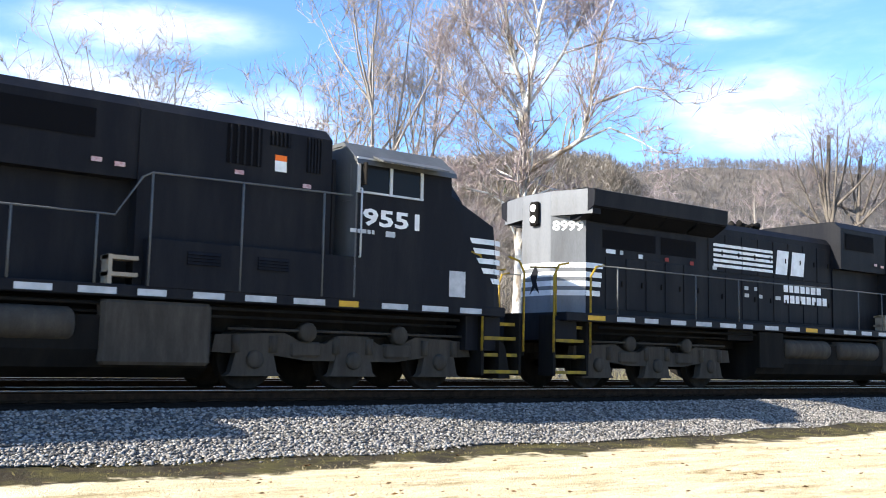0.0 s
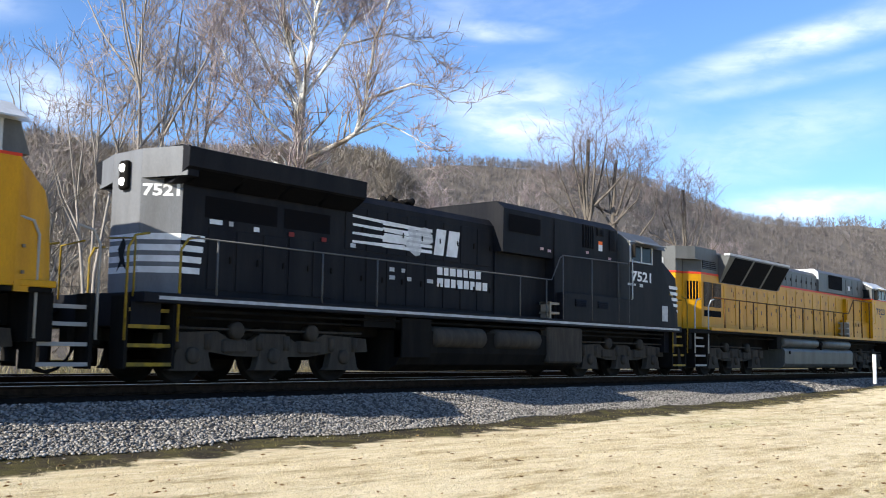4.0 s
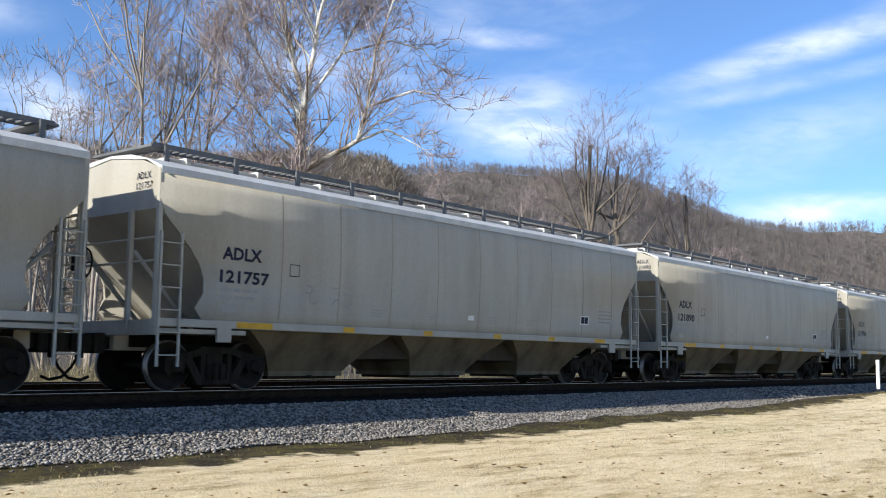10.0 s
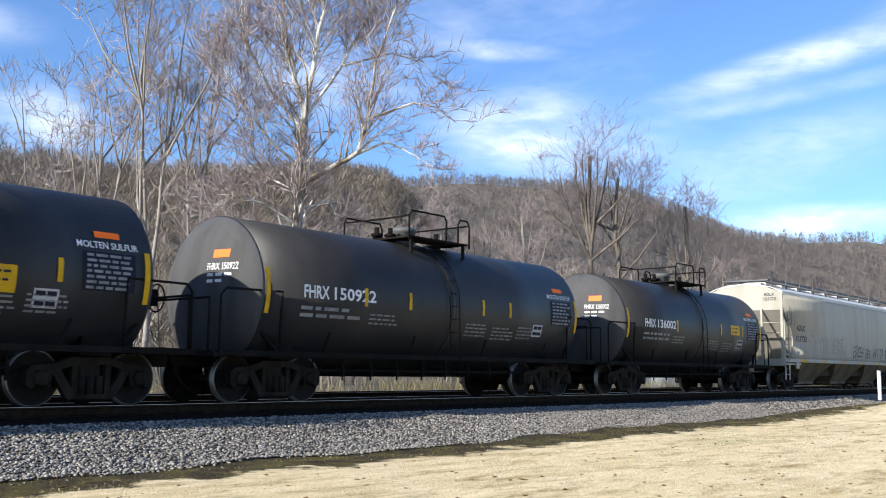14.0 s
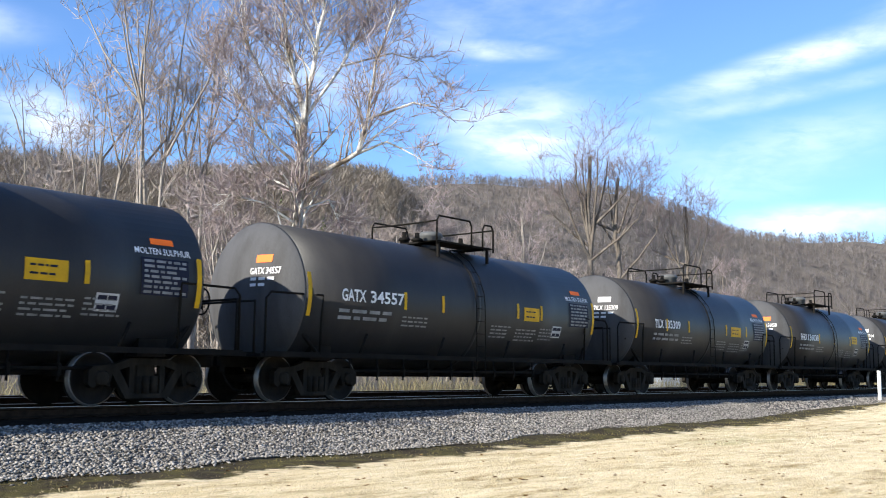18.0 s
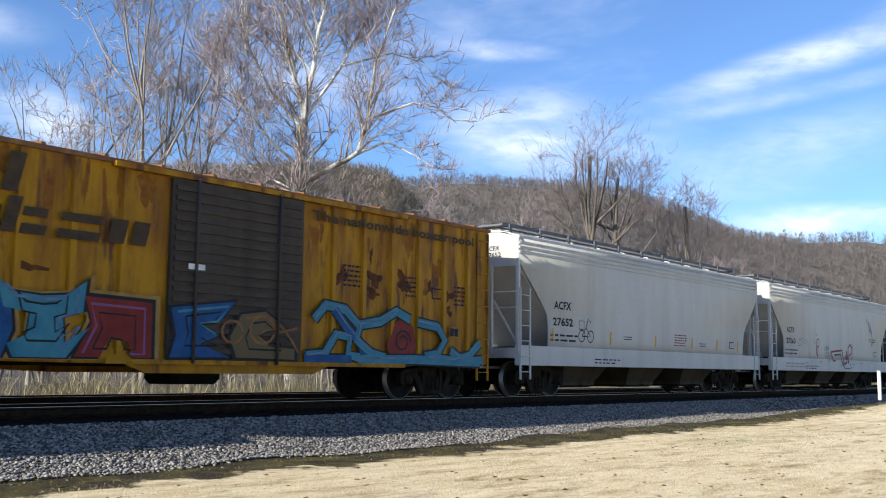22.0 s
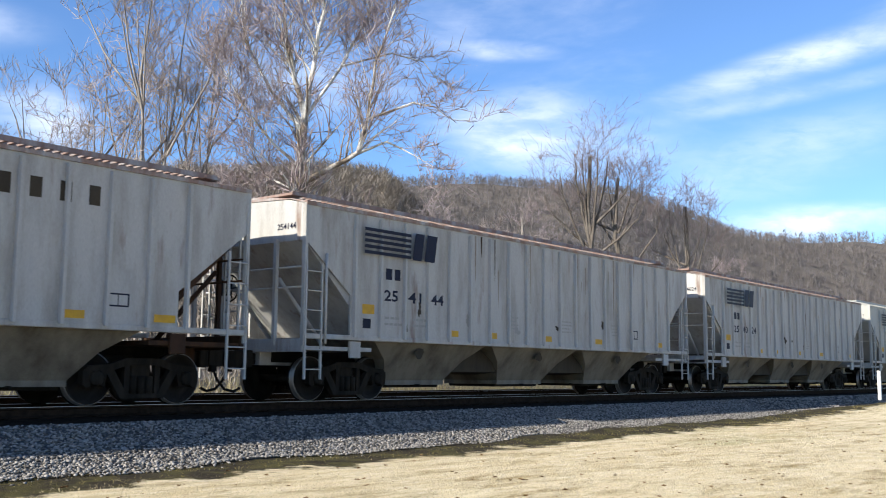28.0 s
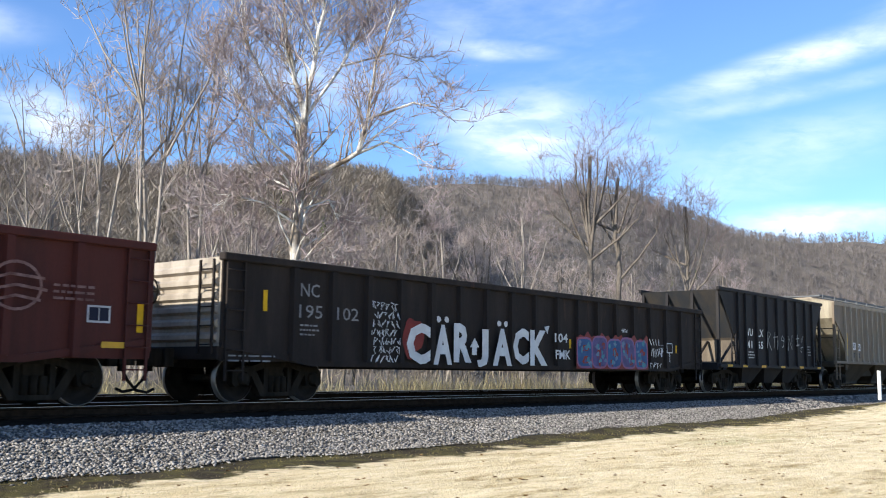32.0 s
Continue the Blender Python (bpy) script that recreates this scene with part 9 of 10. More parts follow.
    patch(car, -6.62, 3.05, -5.35, 3.45, -yh, P_SCREEN, "screen", steps=1)
    for x, z, w, m in ((-8.45, 2.94, 0.30, P_WHITE), (-8.0, 2.94, 0.10, P_OFFWHITE), (-7.4, 2.90, 0.14, P_WHITE), (-6.5, 2.90, 0.14, G_RED), (-5.6, 2.88, 0.14, G_RED), (-4.75, 2.84, 0.16, P_OFFWHITE),
                       (-3.5, 2.42, 0.16, P_OFFWHITE), (-3.1, 2.42, 0.12, P_OFFWHITE), (-3.5, 2.24, 0.18, P_OFFWHITE), (-2.9, 2.24, 0.14, P_OFFWHITE), (-2.2, 2.24, 0.22, P_OFFWHITE), (1.5, 3.0, 0.14, P_OFFWHITE), (1.9, 2.96, 0.12, P_WHITE)):
        patch(car, x, z, x + w, z + 0.09, -yh - 0.018, m, "small_plate", steps=1)
    # emblem and name
    if horse:
        g = Geo()
        for i in range(4):
            z = 2.95 + i * 0.155
            g.add([(-4.7, -yh - 0.026, z + 0.03 * i), (-3.0 + 0.12 * i, -yh - 0.026, z), (-3.0 + 0.12 * i, -yh - 0.026, z + 0.09), (-4.7, -yh - 0.026, z + 0.05 + 0.03 * i)], [(0, 1, 2, 3)])
        part("emblem_bar", g, P_WHITE, car)
        blob(car, -2.55, 3.22, 0.42, 0.30, 31, -yh - 0.020, P_OFFWHITE, "emblem_shape", wobble=0.5)
        brand_stripes(car, -3.75, 2.92, 2.75, 0.62, -yh - 0.022, P_WHITE)
    else:
        brand_stripes(car, -4.72, 2.90, 3.9, 0.62, -yh - 0.022, P_WHITE)
        part("emblem_joint", [Geo().add([(x + d, -yh - 0.031, z) for d, z in ((0, 2.9), (0.02, 2.9), (0.02, 3.52), (0, 3.52))], [(0, 1, 2, 3)]) for x in (-3.6,)][0], P_BLACK, car)
    g = Geo()
    for z, n in ((2.46, 7), (2.18, 8)):
        xx = -1.84
        for i in range(n):
            w = 0.17 + 0.05 * ((i * 5 + n) % 3) / 2
            g.add([(xx, -yh - 0.026, z), (xx + w, -yh - 0.026, z), (xx + w, -yh - 0.026, z + 0.20), (xx, -yh - 0.026, z + 0.20)], [(0, 1, 2, 3)])
            xx += w + 0.055
    part("name_bar", g, P_WHITE, car, kind="stuff")
    # rear end: faded sheets with sun glare in their grey, stripes, number, lamps
    for s in (-1, 1):
        part("end_sheet", Geo().add([(-9.053, s * (yh + 0.002), 1.6), (-9.553, s * 0.462, 1.6), (-9.553, s * 0.462, 3.70), (-9.053, s * (yh + 0.002), 3.70)], [(0, 1, 2, 3)]), P_FADED_GLARE, car, "sun-faded end sheet")
        part("end_sheet", Geo().add([(-9.243, s * 1.402, 3.70), (-9.553, s * 0.462, 3.70), (-9.553, s * 0.462, 4.235), (-9.243, s * 1.402, 4.235)], [(0, 1, 2, 3)]), P_FADED_GLARE, car, "sun-faded end sheet")
    part("end_sheet", Geo().add([(-9.553, -0.46, 1.6), (-9.553, 0.46, 1.6), (-9.553, 0.46, 4.235), (-9.553, -0.46, 4.235)], [(0, 1, 2, 3)]), P_FADED_GLARE, car, "sun-faded end sheet")
    for i in range(4):
        z = 1.98 + i * 0.20
        for s in (-1, 1):
            g = Geo().add([(-9.045, s * (yh + 0.004), z), (-8.62 + 0.03 * i, s * (yh + 0.004), z), (-8.62 + 0.03 * i, s * (yh + 0.004), z + 0.115), (-9.045, s * (yh + 0.004), z + 0.115)], [(0, 1, 2, 3)])
            g.add([(-9.055, s * (yh + 0.004), z), (-9.556, s * 0.464, z), (-9.556, s * 0.464, z + 0.115), (-9.055, s * (yh + 0.004), z + 0.115)], [(0, 1, 2, 3)])
            part("end_stripe", g, P_WHITE, car)
        part("end_stripe", Geo().add([(-9.556, -0.46, z), (-9.556, 0.46, z), (-9.556, 0.46, z + 0.115), (-9.556, -0.46, z + 0.115)], [(0, 1, 2, 3)]), P_WHITE, car)
    angled(lettering(car, number, 0.03, 3.37, 0.23, -0.002, P_WHITE, 0.67, 0.035, "road_number"), -9.55, -0.46, -9.05, -yh)
    angled(lettering(car, number, 0.03, 3.37, 0.23, -0.002, P_WHITE, 0.67, 0.035, "road_number"), -9.05, yh, -9.55, 0.46)
    lamp = Geo().box(-9.66, -0.13, 3.52, -9.55, 0.13, 4.05, 0.03)
    lamp = part("headlight_housing", lamp, P_BLACK_DULL, car)
    for z in (3.66, 3.91):
        part("headlight", Geo().lathe([(0.01, -9.69), (0.065, -9.685), (0.08, -9.66), (0.08, -9.60), (0.01, -9.60)], (0, 0, z), "x", 14), P_LAMP_SHINE, lamp)
    part("emblem", Geo().add([(-9.562, y, z) for y, z in ((0.20, 2.0), (0.10, 2.22), (0.17, 2.42), (0.0, 2.66), (-0.08, 2.48), (-0.02, 2.32), (-0.12, 2.02), (0.02, 2.16))], [(0, 1, 6, 7), (1, 2, 5, 6), (2, 3, 4, 5)]), P_BLACK, car, "dark rearing shape")
    # running gear
    part("fuel_tank", Geo().prism([(-1.30, 0.36), (-1.42, 0.62), (-1.42, 1.12), (1.42, 1.12), (1.42, 0.62), (1.30, 0.36), (0.95, 0.20), (-0.95, 0.20)], "x", -3.5, 4.0), P_BLACK_DULL, car)
    part("equipment_box", Geo().box(2.25, -1.48, 0.40, 3.98, -1.2, 1.36, 0.05), P_LOCO_TRUCK, car)
    part("equipment_box", Geo().box(-3.5, -1.46, 0.5, -2.5, -1.2, 1.38, 0.02), P_BLACK_DULL, car)
    for xa, xb in ((-2.42, -0.46), (-0.08, 1.9)):
        part("air_reservoir", Geo().lathe([(0.02, xa), (0.20, xa + 0.03), (0.25, xa + 0.10), (0.25, xb - 0.10), (0.20, xb - 0.03), (0.02, xb)], (0, -1.32, 0.98), "x", 18), P_LOCO_TRUCK, car)
    part("underframe", Geo().box(-9.5, -0.7, 0.95, 9.4, 0.7, 1.42).box(-4.6, -1.35, 1.15, -3.6, 1.35, 1.42).rod((-9.0, -1.35, 1.30), (9.0, -1.35, 1.30), 0.03, 5).rod((-9.0, -1.25, 1.18), (9.0, -1.25, 1.18), 0.025, 5), P_BLACK_DULL, car)
    loco_truck(car, -6.9)
    loco_truck(car, 6.80)
    couplers(car, -10.25, 10.15)
    part("snow_plow", Geo().prism([(9.95, 0.22), (10.25, 0.22), (10.1, 0.85), (9.95, 0.95)], "y", -1.4, 1.4), P_BLACK_DULL, car)
    # rails and steps
    rail_run(car, [(-9.2, 2.58), (2.35, 2.60), (2.75, 3.22), (2.9, 3.30), (6.45, 3.36)], (P_GREY, P_GREY), (-8.6, -6.0, -4.4, 0.9, 2.1, 2.9, 4.4, 5.9), 1.58)
    end_stairs(car, -9.85, 1, P_STEP, P_STEP, P_BLACK_DULL)
    end_stairs(car, 9.98, -1, P_STEP, P_STEP, P_BLACK_DULL)
    part("cab_step", Geo().box(2.30, -1.50, 1.70, 2.75, -1.15, 1.76).box(2.30, -1.50, 1.95, 2.75, -1.15, 2.01).box(2.30, -1.50, 1.58, 2.36, -1.2, 2.02), P_BROWNGREY_RIB, car, "tan side steps")
    for pts in ([(-10.1, -1.2, 1.5), (-10.1, -1.2, 2.5), (-10.1, -0.4, 2.55)], [(-10.1, 1.2, 1.5), (-10.1, 1.2, 2.5), (-10.1, 0.4, 2.55)], [(10.05, -1.0, 1.5), (10.1, -1.0, 2.35), (10.1, 1.0, 2.35), (10.05, 1.0, 1.5)]):
        part("end_rail", Geo().tube(pts, 0.02, 6), P_STEP, car)
    return on_track(car, u)


black_locomotive(24.4, "8999")
black_locomotive(2.65, "9551")
black_locomotive(-42.8, "7521", True)


def yellow_locomotive(u, number, slogan):
    car = tagged(new("locomotive"), label="yellow diesel locomotive with a grey top, red stripe and number " + number, category="locomotive", group="locomotives of the freight train")
    yh = 1.05
    part("sill", Geo().box(-10.05, -1.52, 1.535, 11.3, 1.52, 1.64, 0.012), P_YELLOW, car, "yellow side sill")
    part("lower_sill", Geo().box(-10.0, -1.49, 1.45, 11.25, 1.49, 1.533, 0.01), P_BLACK_DULL, car)
    part("end_platform", Geo().box(-11.7, -1.5, 1.42, -10.05, 1.5, 1.56, 0.012), P_BLACK_DULL, car)
    part("underframe", Geo().box(-11.6, -0.8, 0.95, 11.1, 0.8, 1.47).box(-11.65, -1.45, 0.9, -11.45, 1.45, 1.47).box(10.9, -1.45, 0.7, 11.3, 1.45, 1.47).rod((-9.0, -1.3, 1.34), (9.5, -1.3, 1.34), 0.03, 5), P_BLACK_DULL, car)
    plan = [(-10.35, -0.62), (-9.80, -yh), (8.2, -yh), (8.2, yh), (-9.80, yh), (-10.35, 0.62)]
    part("hood", Geo().prism(plan, "z", 1.60, 3.50), P_YELLOW, car)
    part("hood_stripe", Geo().prism([(x + (0.004 if x > 0 else -0.004), y * 1.005) for x, y in plan], "z", 3.50, 3.57), P_RED, car, "red stripe")
    part("hood_top", Geo().loft([[(x, y, 3.57) for x, y in plan], [(x, y, 4.22) for x, y in plan], [(x * 0.998, y * 0.86, 4.36) for x, y in plan]]), P_GREY, car, "grey upper hood")
    # rear end with headlight
    part("end_hood", Geo().box(-10.85, -0.60, 1.62, -10.3, 0.60, 3.50, 0.02), P_YELLOW, car)
    part("end_stripe", Geo().box(-10.854, -0.604, 3.50, -10.3, 0.604, 3.57), P_RED, car)
    part("end_top", Geo().prism([(-10.85, -0.60), (-10.32, -1.08), (-8.6, -1.08), (-8.6, 1.08), (-10.32, 1.08), (-10.85, 0.60)], "z", 3.98, 4.42).box(-10.85, -0.60, 3.57, -10.3, 0.60, 4.0, 0.0), P_GREY, car)
    lamp = part("headlight_housing", Geo().box(-10.93, -0.17, 3.52, -10.85, 0.17, 4.05, 0.05), P_ROOF_GREY, car)
    for z in (3.66, 3.90):
        part("headlight", Geo().lathe([(0.01, -10.96), (0.09, -10.955), (0.105, -10.93), (0.105, -10.90), (0.01, -10.90)], (0, 0, z), "x", 14), P_GLASS, lamp)
    if slogan:
        b = Geo().add([(-10.875, 0.55, 4.08), (-10.875, -0.55, 4.08), (-10.875, -0.55, 4.40), (-10.875, 0.55, 4.40)], [(0, 1, 2, 3)])
        part("number_board", b, P_SIGNWHITE, car)
        at(lettering(car, number, 0, 4.14, 0.20, 0.0, P_INK, 0.72, 0.01, "road_number"), -10.878, 0.36, 0, -math.pi / 2)
        b = patch(car, 0.02, 4.08, 0.70, 4.40, -0.018, P_SIGNWHITE, "number_board", steps=1)
        angled(b, -10.85, -0.60, -10.32, -1.08)
        lettering(b, number, 0.07, 4.14, 0.20, -0.026, P_INK, 0.56, 0.01, "road_number")
    for i in range(6):
        part("grab_iron", Geo().tube([(-10.85, -0.42, 2.2 + i * 0.26), (-10.90, -0.42, 2.2 + i * 0.26), (-10.90, -0.12, 2.2 + i * 0.26), (-10.85, -0.12, 2.2 + i * 0.26)], 0.014, 5), P_YELLOW, car)
    # louvres and grilles at the rear
    ang = Geo().box(0.10, -0.012, 2.62, 0.60, 0.02, 3.25)
    f = angled(part("grille", ang, P_SCREEN, car), -10.35, -0.62, -9.80, -yh)
    part("slats", [Geo().box(0.10, -0.03, 2.62, 0.13, -0.01, 3.25).box(0.22, -0.03, 2.62, 0.245, -0.01, 3.25).box(0.34, -0.03, 2.62, 0.365, -0.01, 3.25).box(0.46, -0.03, 2.62, 0.485, -0.01, 3.25).box(0.57, -0.03, 2.62, 0.60, -0.01, 3.25)][0], P_YELLOW, f)
    louvre(car, -9.62, 2.38, -8.94, 3.24, -yh, 7, P_YELLOW, P_BROWNGREY, name="grille")
    louvre(car, -8.88, 2.38, -8.20, 3.24, -yh, 7, P_YELLOW, P_BROWNGREY, name="grille")
    patch(car, -9.62, 2.04, -8.20, 2.26, -yh, P_SCREEN, "screen", steps=1)
    for x0 in (-9.7, -9.1):
        louvre(car, x0, 3.70, x0 + 0.5, 4.10, -yh, 6, P_GREY, P_GREY, upright=False)
    # flared radiators
    for s in (-1, 1):
        flare = Geo().loft([[(-8.42, s * 1.0, 4.30), (-8.42, s * 1.50, 4.26), (-8.42, s * 1.50, 4.20), (-8.36, s * 1.06, 3.28), (-8.36, s * 0.98, 3.28)], [(-2.65, s * 1.0, 4.30), (-2.65, s * 1.50, 4.26), (-2.65, s * 1.50, 4.20), (-2.72, s * 1.06, 3.28), (-2.72, s * 0.98, 3.28)]])
        fl = part("radiator", flare, P_GREY, car, "flared radiator housing")
        part("top_edge", Geo().box(-8.45, s * 1.30, 4.245, -2.62, s * 1.53, 4.32, 0.01), P_ROOF_GREY, fl)
        for k in range(3):
            xa, xb = -8.10 + k * 1.83, -6.42 + k * 1.83
            g = Geo()
            q = lambda z: s * (1.06 + (1.50 - 1.06) * (z - 3.28) / (4.20 - 3.28) + 0.006)
            g.add([(xa - 0.10, q(3.30), 3.30), (xb - 0.12, q(3.30), 3.30), (xb + 0.14, q(4.19), 4.19), (xa + 0.16, q(4.19), 4.19)], [(0, 1, 2, 3)])
            part("radiator_screen", g, P_SCREEN, fl)
    part("roof_fans", Geo().lathe([(0.02, 4.30), (0.72, 4.30), (0.72, 4.42), (0.66, 4.44), (0.02, 4.40)], (-7.4, 0, 0), "z", 20).lathe([(0.02, 4.30), (0.72, 4.30), (0.72, 4.42), (0.66, 4.44), (0.02, 4.40)], (-5.6, 0, 0), "z", 20).lathe([(0.02, 4.30), (0.72, 4.30), (0.72, 4.42), (0.66, 4.44), (0.02, 4.40)], (-3.8, 0, 0), "z", 20), P_GREY, car)
    at(part("horn", shared("horn", horn_geo, P_BLACK_DULL), None, car), -2.2 if slogan else -2.0, -0.5, 4.33)
    # raised block ahead of the middle
    part("brake_grid_housing", Geo().prism([(-1.14, 3.58), (-1.14, 4.40), (-0.95, 4.55), (0.95, 4.55), (1.14, 4.40), (1.14, 3.58)], "x", 1.85, 8.1), P_GREY, car)
    part("housing_front", Geo().prism([(-1.14, 4.1), (-1.14, 4.41), (-0.95, 4.56), (0.95, 4.56), (1.14, 4.41), (1.14, 4.1)], "x", 1.80, 1.86), P_ROOF_GREY, car)
    patch(car, 3.1, 3.75, 5.0, 4.38, -1.14, P_SCREEN, "screen", steps=1)
    for x in (5.5, 6.4, 7.3):
        hood_door(car, x, 3.64, x + 0.78, 4.32, -1.14, P_GREY, P_BLACK_DULL)
    patch(car, 5.75, 3.82, 6.0, 4.02, -1.16, P_WHITE, "warning_label", steps=1)
    # hood doors
    for i in range(13):
        x = -7.95 + i * 1.02
        hood_door(car, x, 1.80, x + 0.94, 3.20 if x < -2.9 else 3.42, -yh, P_YELLOW, P_BROWNGREY)
    for i in range(7):
        hood_door(car, -2.4 + i * 0.6, 3.62, -1.86 + i * 0.6, 4.10, -yh, P_GREY, P_BLACK_DULL)
    for i in range(12):
        x = -7.6 + i * 1.02
        part("latch_mark", Geo().box(x, -yh - 0.03, 2.28, x + 0.06, -yh - 0.015, 2.42), P_BROWNGREY, car)
        part("latch_mark", Geo().box(x + 0.3, -yh - 0.03, 3.0, x + 0.36, -yh - 0.015, 3.14), P_BROWNGREY, car)
    rnd = random.Random(int(number))
    for i in range(44):
        x = rnd.uniform(-7.8, 8.0)
        if slogan and -2.3 < x < 1.8:
            continue
        z, big = rnd.choice((1.72, 1.78, 1.9, 2.3, 2.9, 3.3)) + rnd.uniform(0, 0.12), rnd.uniform(0.02, 0.05)
        side = -1.225 if x > 5.3 and z > 2.4 else (-1.352 if x > 4.75 else -yh - 0.019)
        blob(car, x, z, big, big * rnd.uniform(0.7, 2.4), 900 + i, side, P_RUSTSPOT if i % 3 == 0 else P_RUSTSTAIN, "rust_spot", 0.003, 10, 0.5)
    # equipment cabinet and lower plates
    part("equipment_cabinet", Geo().box(4.75, -1.35, 1.60, 8.2, -1.0, 2.40, 0.01).box(5.3, -1.22, 2.4, 8.15, -1.0, 3.40, 0.01), P_YELLOW, car)
    part("equipment_cabinet", Geo().box(4.75, 1.0, 1.60, 8.2, 1.35, 2.40, 0.01), P_YELLOW, car)
    for i in range(4):
        louvre(car, 5.7 + i * 0.42, 2.16, 6.0 + i * 0.42, 2.30, -1.35, 3, P_YELLOW, P_YELLOW, upright=False)
    for x0 in (5.42, 6.35, 7.28):
        hood_door(car, x0, 2.46, x0 + 0.82, 3.36, -1.22, P_YELLOW, P_BROWNGREY)
    # cab and nose
    yc = 1.53
    cab = part("cab", Geo().loft([[(x, -yc, 1.60), (x, yc, 1.60), (x, yc, 3.50), (x, -yc, 3.50)] for x in (8.15, 10.6)]).loft([[(10.6, -yc, 1.45), (10.6, yc, 1.45), (10.6, yc, 3.50), (10.6, -yc, 3.50)], [(11.1, -1.45, 1.45), (11.1, 1.45, 1.45), (11.1, 1.38, 3.05), (11.1, -1.38, 3.05)], [(11.28, -1.35, 1.45), (11.28, 1.35, 1.45), (11.25, 1.28, 2.7), (11.25, -1.28, 2.7)]]), P_YELLOW, car)
    part("cab_stripe", Geo().box(8.146, -yc - 0.004, 3.50, 10.62, yc + 0.004, 3.55), P_RED, cab)
    up = Geo().loft([[(8.15, -yc, 3.55), (8.15, yc, 3.55), (8.15, yc, 4.05), (8.15, 1.0, 4.38), (8.15, -1.0, 4.38), (8.15, -yc, 4.05)], [(10.75, -yc + 0.03, 3.55), (10.75, yc - 0.03, 3.55), (10.55, yc, 4.05), (10.45, 1.0, 4.36), (10.45, -1.0, 4.36), (10.55, -yc, 4.05)]])
    part("cab_top", up, P_GREY, cab, "grey upper cab")
    part("cab_roof", Geo().prism([(-1.62, 4.02), (-1.58, 4.10), (-1.02, 4.43), (1.02, 4.43), (1.58, 4.10), (1.62, 4.02), (1.0, 4.36), (-1.0, 4.36)], "x", 8.08, 10.66), P_ROOF_GREY, car, "pale cab roof")
    cab_window(car, 8.75, 3.58, 10.25, 4.02, -yc, P_ROOF_GREY, 3)
    part("sunshade", Geo().prism([(-yc - 0.02, 4.14), (-yc - 0.30, 4.05), (-yc - 0.30, 4.02), (-yc - 0.02, 4.11)], "x", 8.9, 10.5), P_ROOF_GREY, car, "folded-out window sunshade")
    part("cab_mirror", Geo().box(8.42, -1.72, 3.50, 8.46, -1.56, 3.95, 0.01), P_BLACK_DULL, car)
    part("rear_window", Geo().box(8.12, -1.42, 3.60, 8.15, -1.12, 4.0), P_GLASS, cab)
    lettering(car, number, 8.80, 2.82, 0.31, -yc, P_INK, 1.38, 0.03, "road_number")
    patch(car, 9.35, 2.70, 9.55, 2.76, -yc, P_INK, "stencil", steps=1)
    part("grab_rail", Geo().tube([(8.30, -1.56, 2.35), (8.30, -1.61, 2.38), (8.30, -1.61, 3.4), (8.30, -1.56, 3.44)], 0.018, 6), P_YELLOW, car)
    g = Geo()
    for x in stations(8.5, 0.55, 10.8):
        g.box(x, -yc - 0.012, 2.12, x + 0.05, -yc + 0.01, 2.17)
        g.box(x, -yc - 0.012, 1.72, x + 0.05, -yc + 0.01, 1.77)
    part("bolts", g, P_BROWNGREY, cab)
    if slogan:
        lettering(car, "We will deliver", -2.10, 2.18, 0.48, -yh - 0.020, P_INK, 3.75, 0.022, "slogan")
    # under the sill
    part("fuel_tank", Geo().prism([(-1.22, 0.24), (-1.38, 0.30), (-1.45, 0.42), (-1.47, 0.90), (-1.42, 1.00), (-1.30, 1.06), (1.30, 1.06), (1.42, 1.00), (1.47, 0.90), (1.45, 0.42), (1.38, 0.30), (1.22, 0.24)], "x", -3.2, 5.2), P_SILVER, car, "grey fuel tank")
    part("fuel_cap", Geo().lathe([(0.02, -1.50), (0.07, -1.50), (0.07, -1.38), (0.02, -1.38)], (-2.7, 0, 0.86), "y", 12), P_BLACK_DULL, car)
    for xa, xb in ((-3.2, 0.8), (1.5, 5.0)):
        part("air_reservoir", Geo().lathe([(0.02, xa), (0.16, xa + 0.03), (0.20, xa + 0.09), (0.20, xb - 0.09), (0.16, xb - 0.03), (0.02, xb)], (0, -1.28, 1.26), "x", 16), P_SILVER, car)
    part("drain_valve", Geo().rod((1.0, -1.45, 1.0), (1.0, -1.45, 1.35), 0.05, 8).box(0.8, -1.48, 1.2, 1.2, -1.35, 1.3, 0.01), P_BLACK_DULL, car)
    part("sand_box", Geo().box(-3.95, -1.45, 0.98, -3.5, -1.1, 1.48, 0.02), P_BLACK_DULL, car)
    for x in (-7.2, 8.2):
        loco_truck(car, x)
    couplers(car, -11.75, 11.35)
    rail_run(car, [(-9.9, 2.66), (4.6, 2.69), (5.3, 3.34), (8.1, 3.37)], (P_RAILRUST, P_RAILRUST), stations(-8.95, 1.28, 4.7) + [5.3, 6.5, 7.7], 1.64, r=0.024)
    end_stairs(car, -10.65, 1, P_GREYINK, P_OFFWHITE, P_BLACK_DULL)
    end_stairs(car, 11.5, -1, P_GREYINK, P_GREYINK, P_BLACK_DULL)
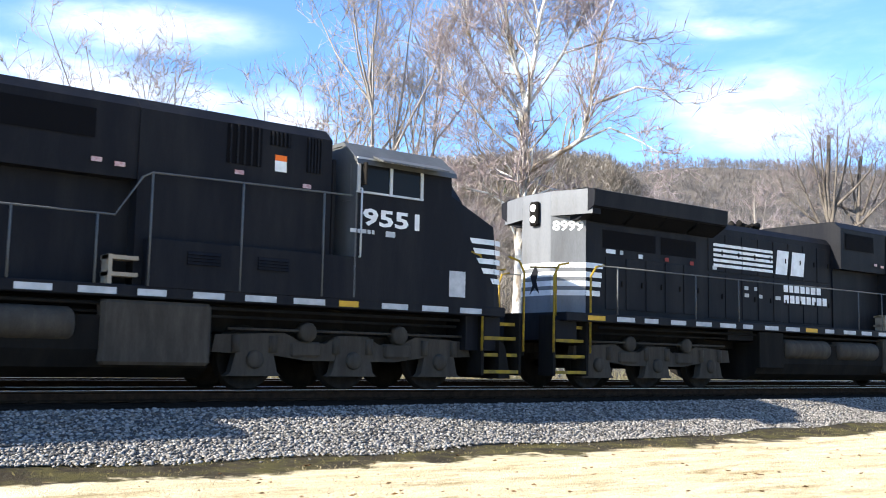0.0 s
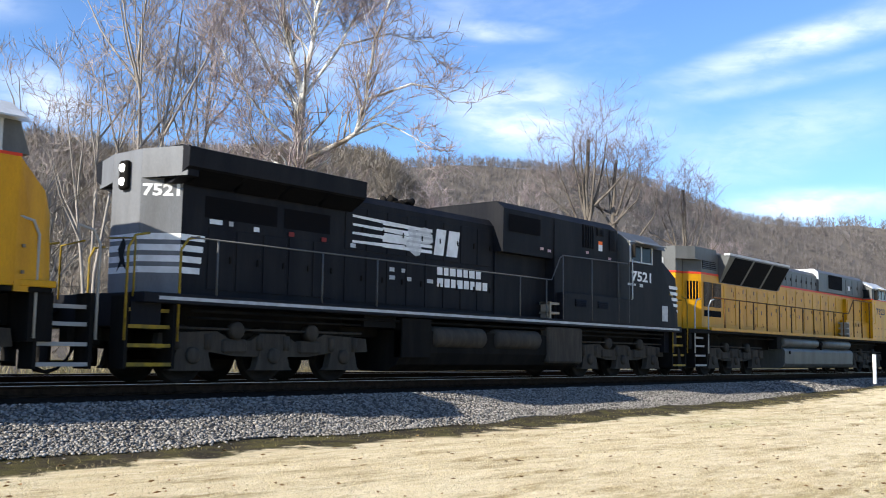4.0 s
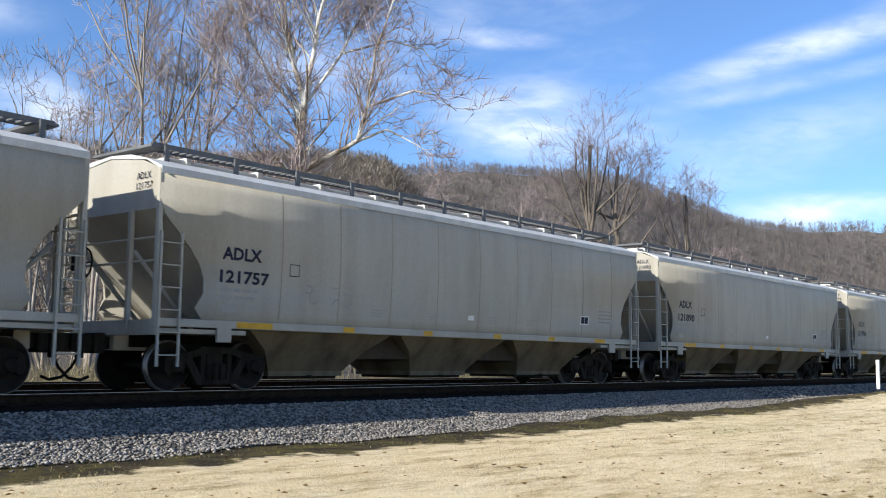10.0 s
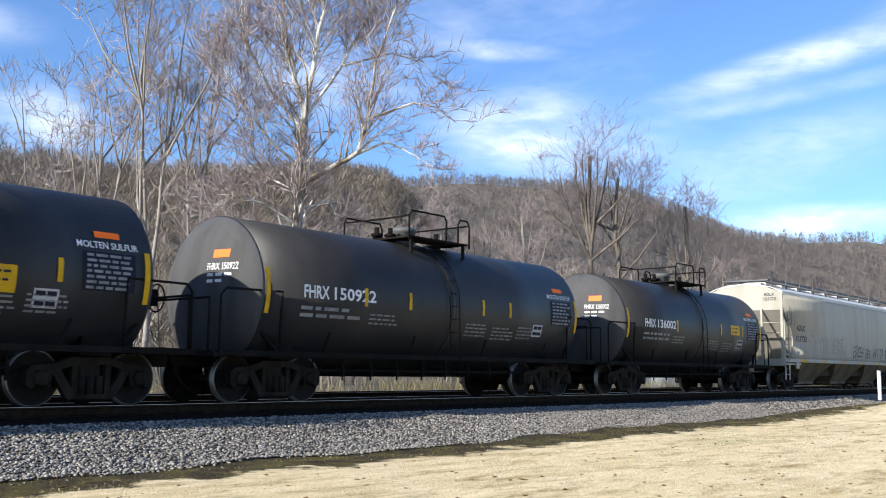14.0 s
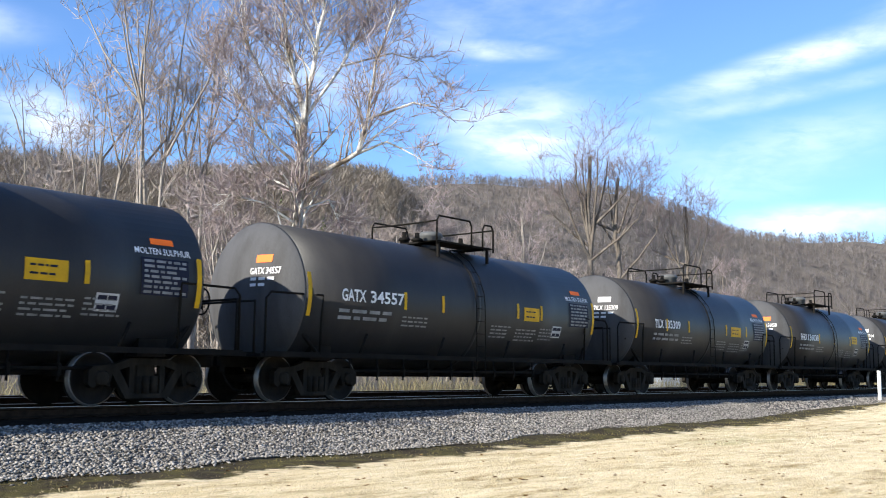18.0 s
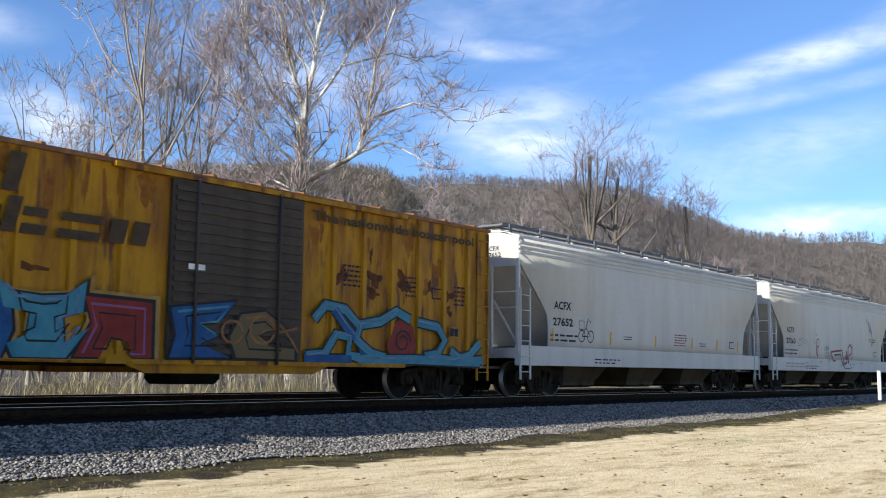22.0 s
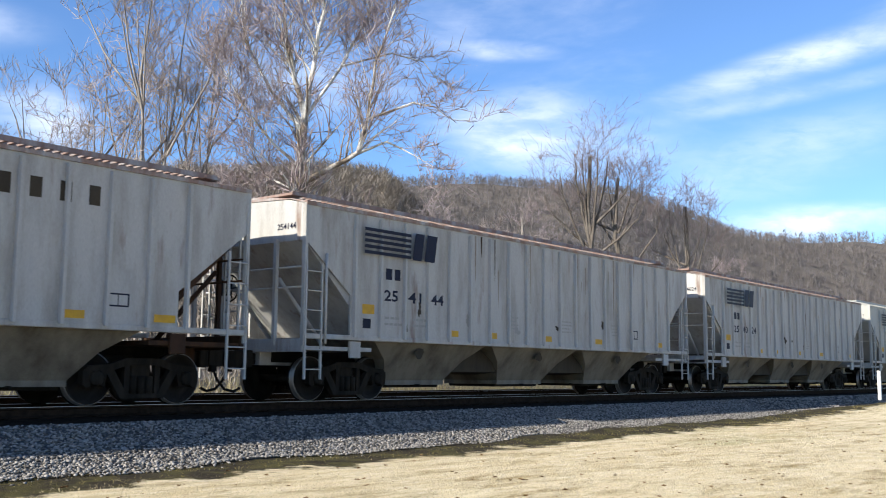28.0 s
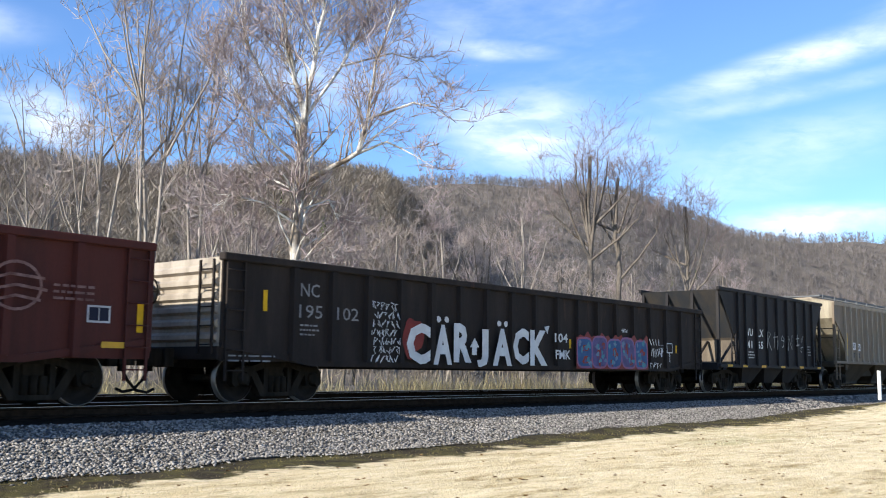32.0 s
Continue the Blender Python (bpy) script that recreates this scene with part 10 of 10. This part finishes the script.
    part("cab_step", Geo().box(4.35, -1.5, 1.75, 4.72, -1.12, 1.80).box(4.35, -1.5, 2.0, 4.72, -1.12, 2.05).box(4.35, -1.5, 2.24, 4.72, -1.12, 2.29).box(4.68, -1.5, 1.64, 4.72, -1.12, 2.30), P_GREYINK, car)
    part("end_rail", Geo().tube([(-11.6, -1.2, 1.6), (-11.6, -1.2, 2.5), (-11.6, 1.2, 2.5), (-11.6, 1.2, 1.6)], 0.024, 6), P_YELLOW, car)
    return on_track(car, u)


yellow_locomotive(-20.5, "7323", False)
yellow_locomotive(-65.775, "7280", True)


# ---- what moves: the train rolls past at about 36 miles an hour, slowly gaining speed ----
ROLLED = [(0, 0.00), (1, 15.65), (2, 31.33), (3, 46.99), (4, 62.62), (5, 78.25), (6, 93.93), (7, 109.75), (8, 125.75), (9, 141.87), (10, 158.05), (12, 190.36), (14, 222.39), (16, 254.31), (18, 286.57), (20, 319.16), (22, 352.02), (24, 385.02), (26, 418.01), (28, 451.07), (30, 484.38), (32, 517.89)]


def motions():
    """Cars roll along the track; their wheels turn with them on the stretch before the lawn."""
    times, ways = [r[0] for r in ROLLED], [r[1] for r in ROLLED]
    for car, u in CARS:
        walk(car, [(t, pose(u + s, 0, 0)) for t, s in ROLLED])
        near = [t / FPS for t in range(int(32 * FPS) + 1) if -3.0 < u + float(np.interp(t / FPS, times, ways)) < 36.0]
        if not near:
            continue
        steps = ([0.0] if near[0] > 0 else []) + near + ([32.0] if near[-1] < 32 else [])
        base = float(np.interp(near[0], times, ways))
        gone = [min(max(float(np.interp(t, times, ways)), base), float(np.interp(near[-1], times, ways))) - base for t in steps]
        for truck in car.children:
            for wheel in truck.children:
                if wheel.name.split(".")[0] == "wheel":
                    place = Matrix.Translation(wheel.location)
                    flip = pose(0, 0, 0, 0, 0, 180 if wheel.location.y > 0 else 0)
                    radius = wheel.location.z
                    walk(wheel, [(t, place @ Matrix.Rotation(s / radius, 4, "Y") @ flip) for t, s in zip(steps, gone)])


motions()
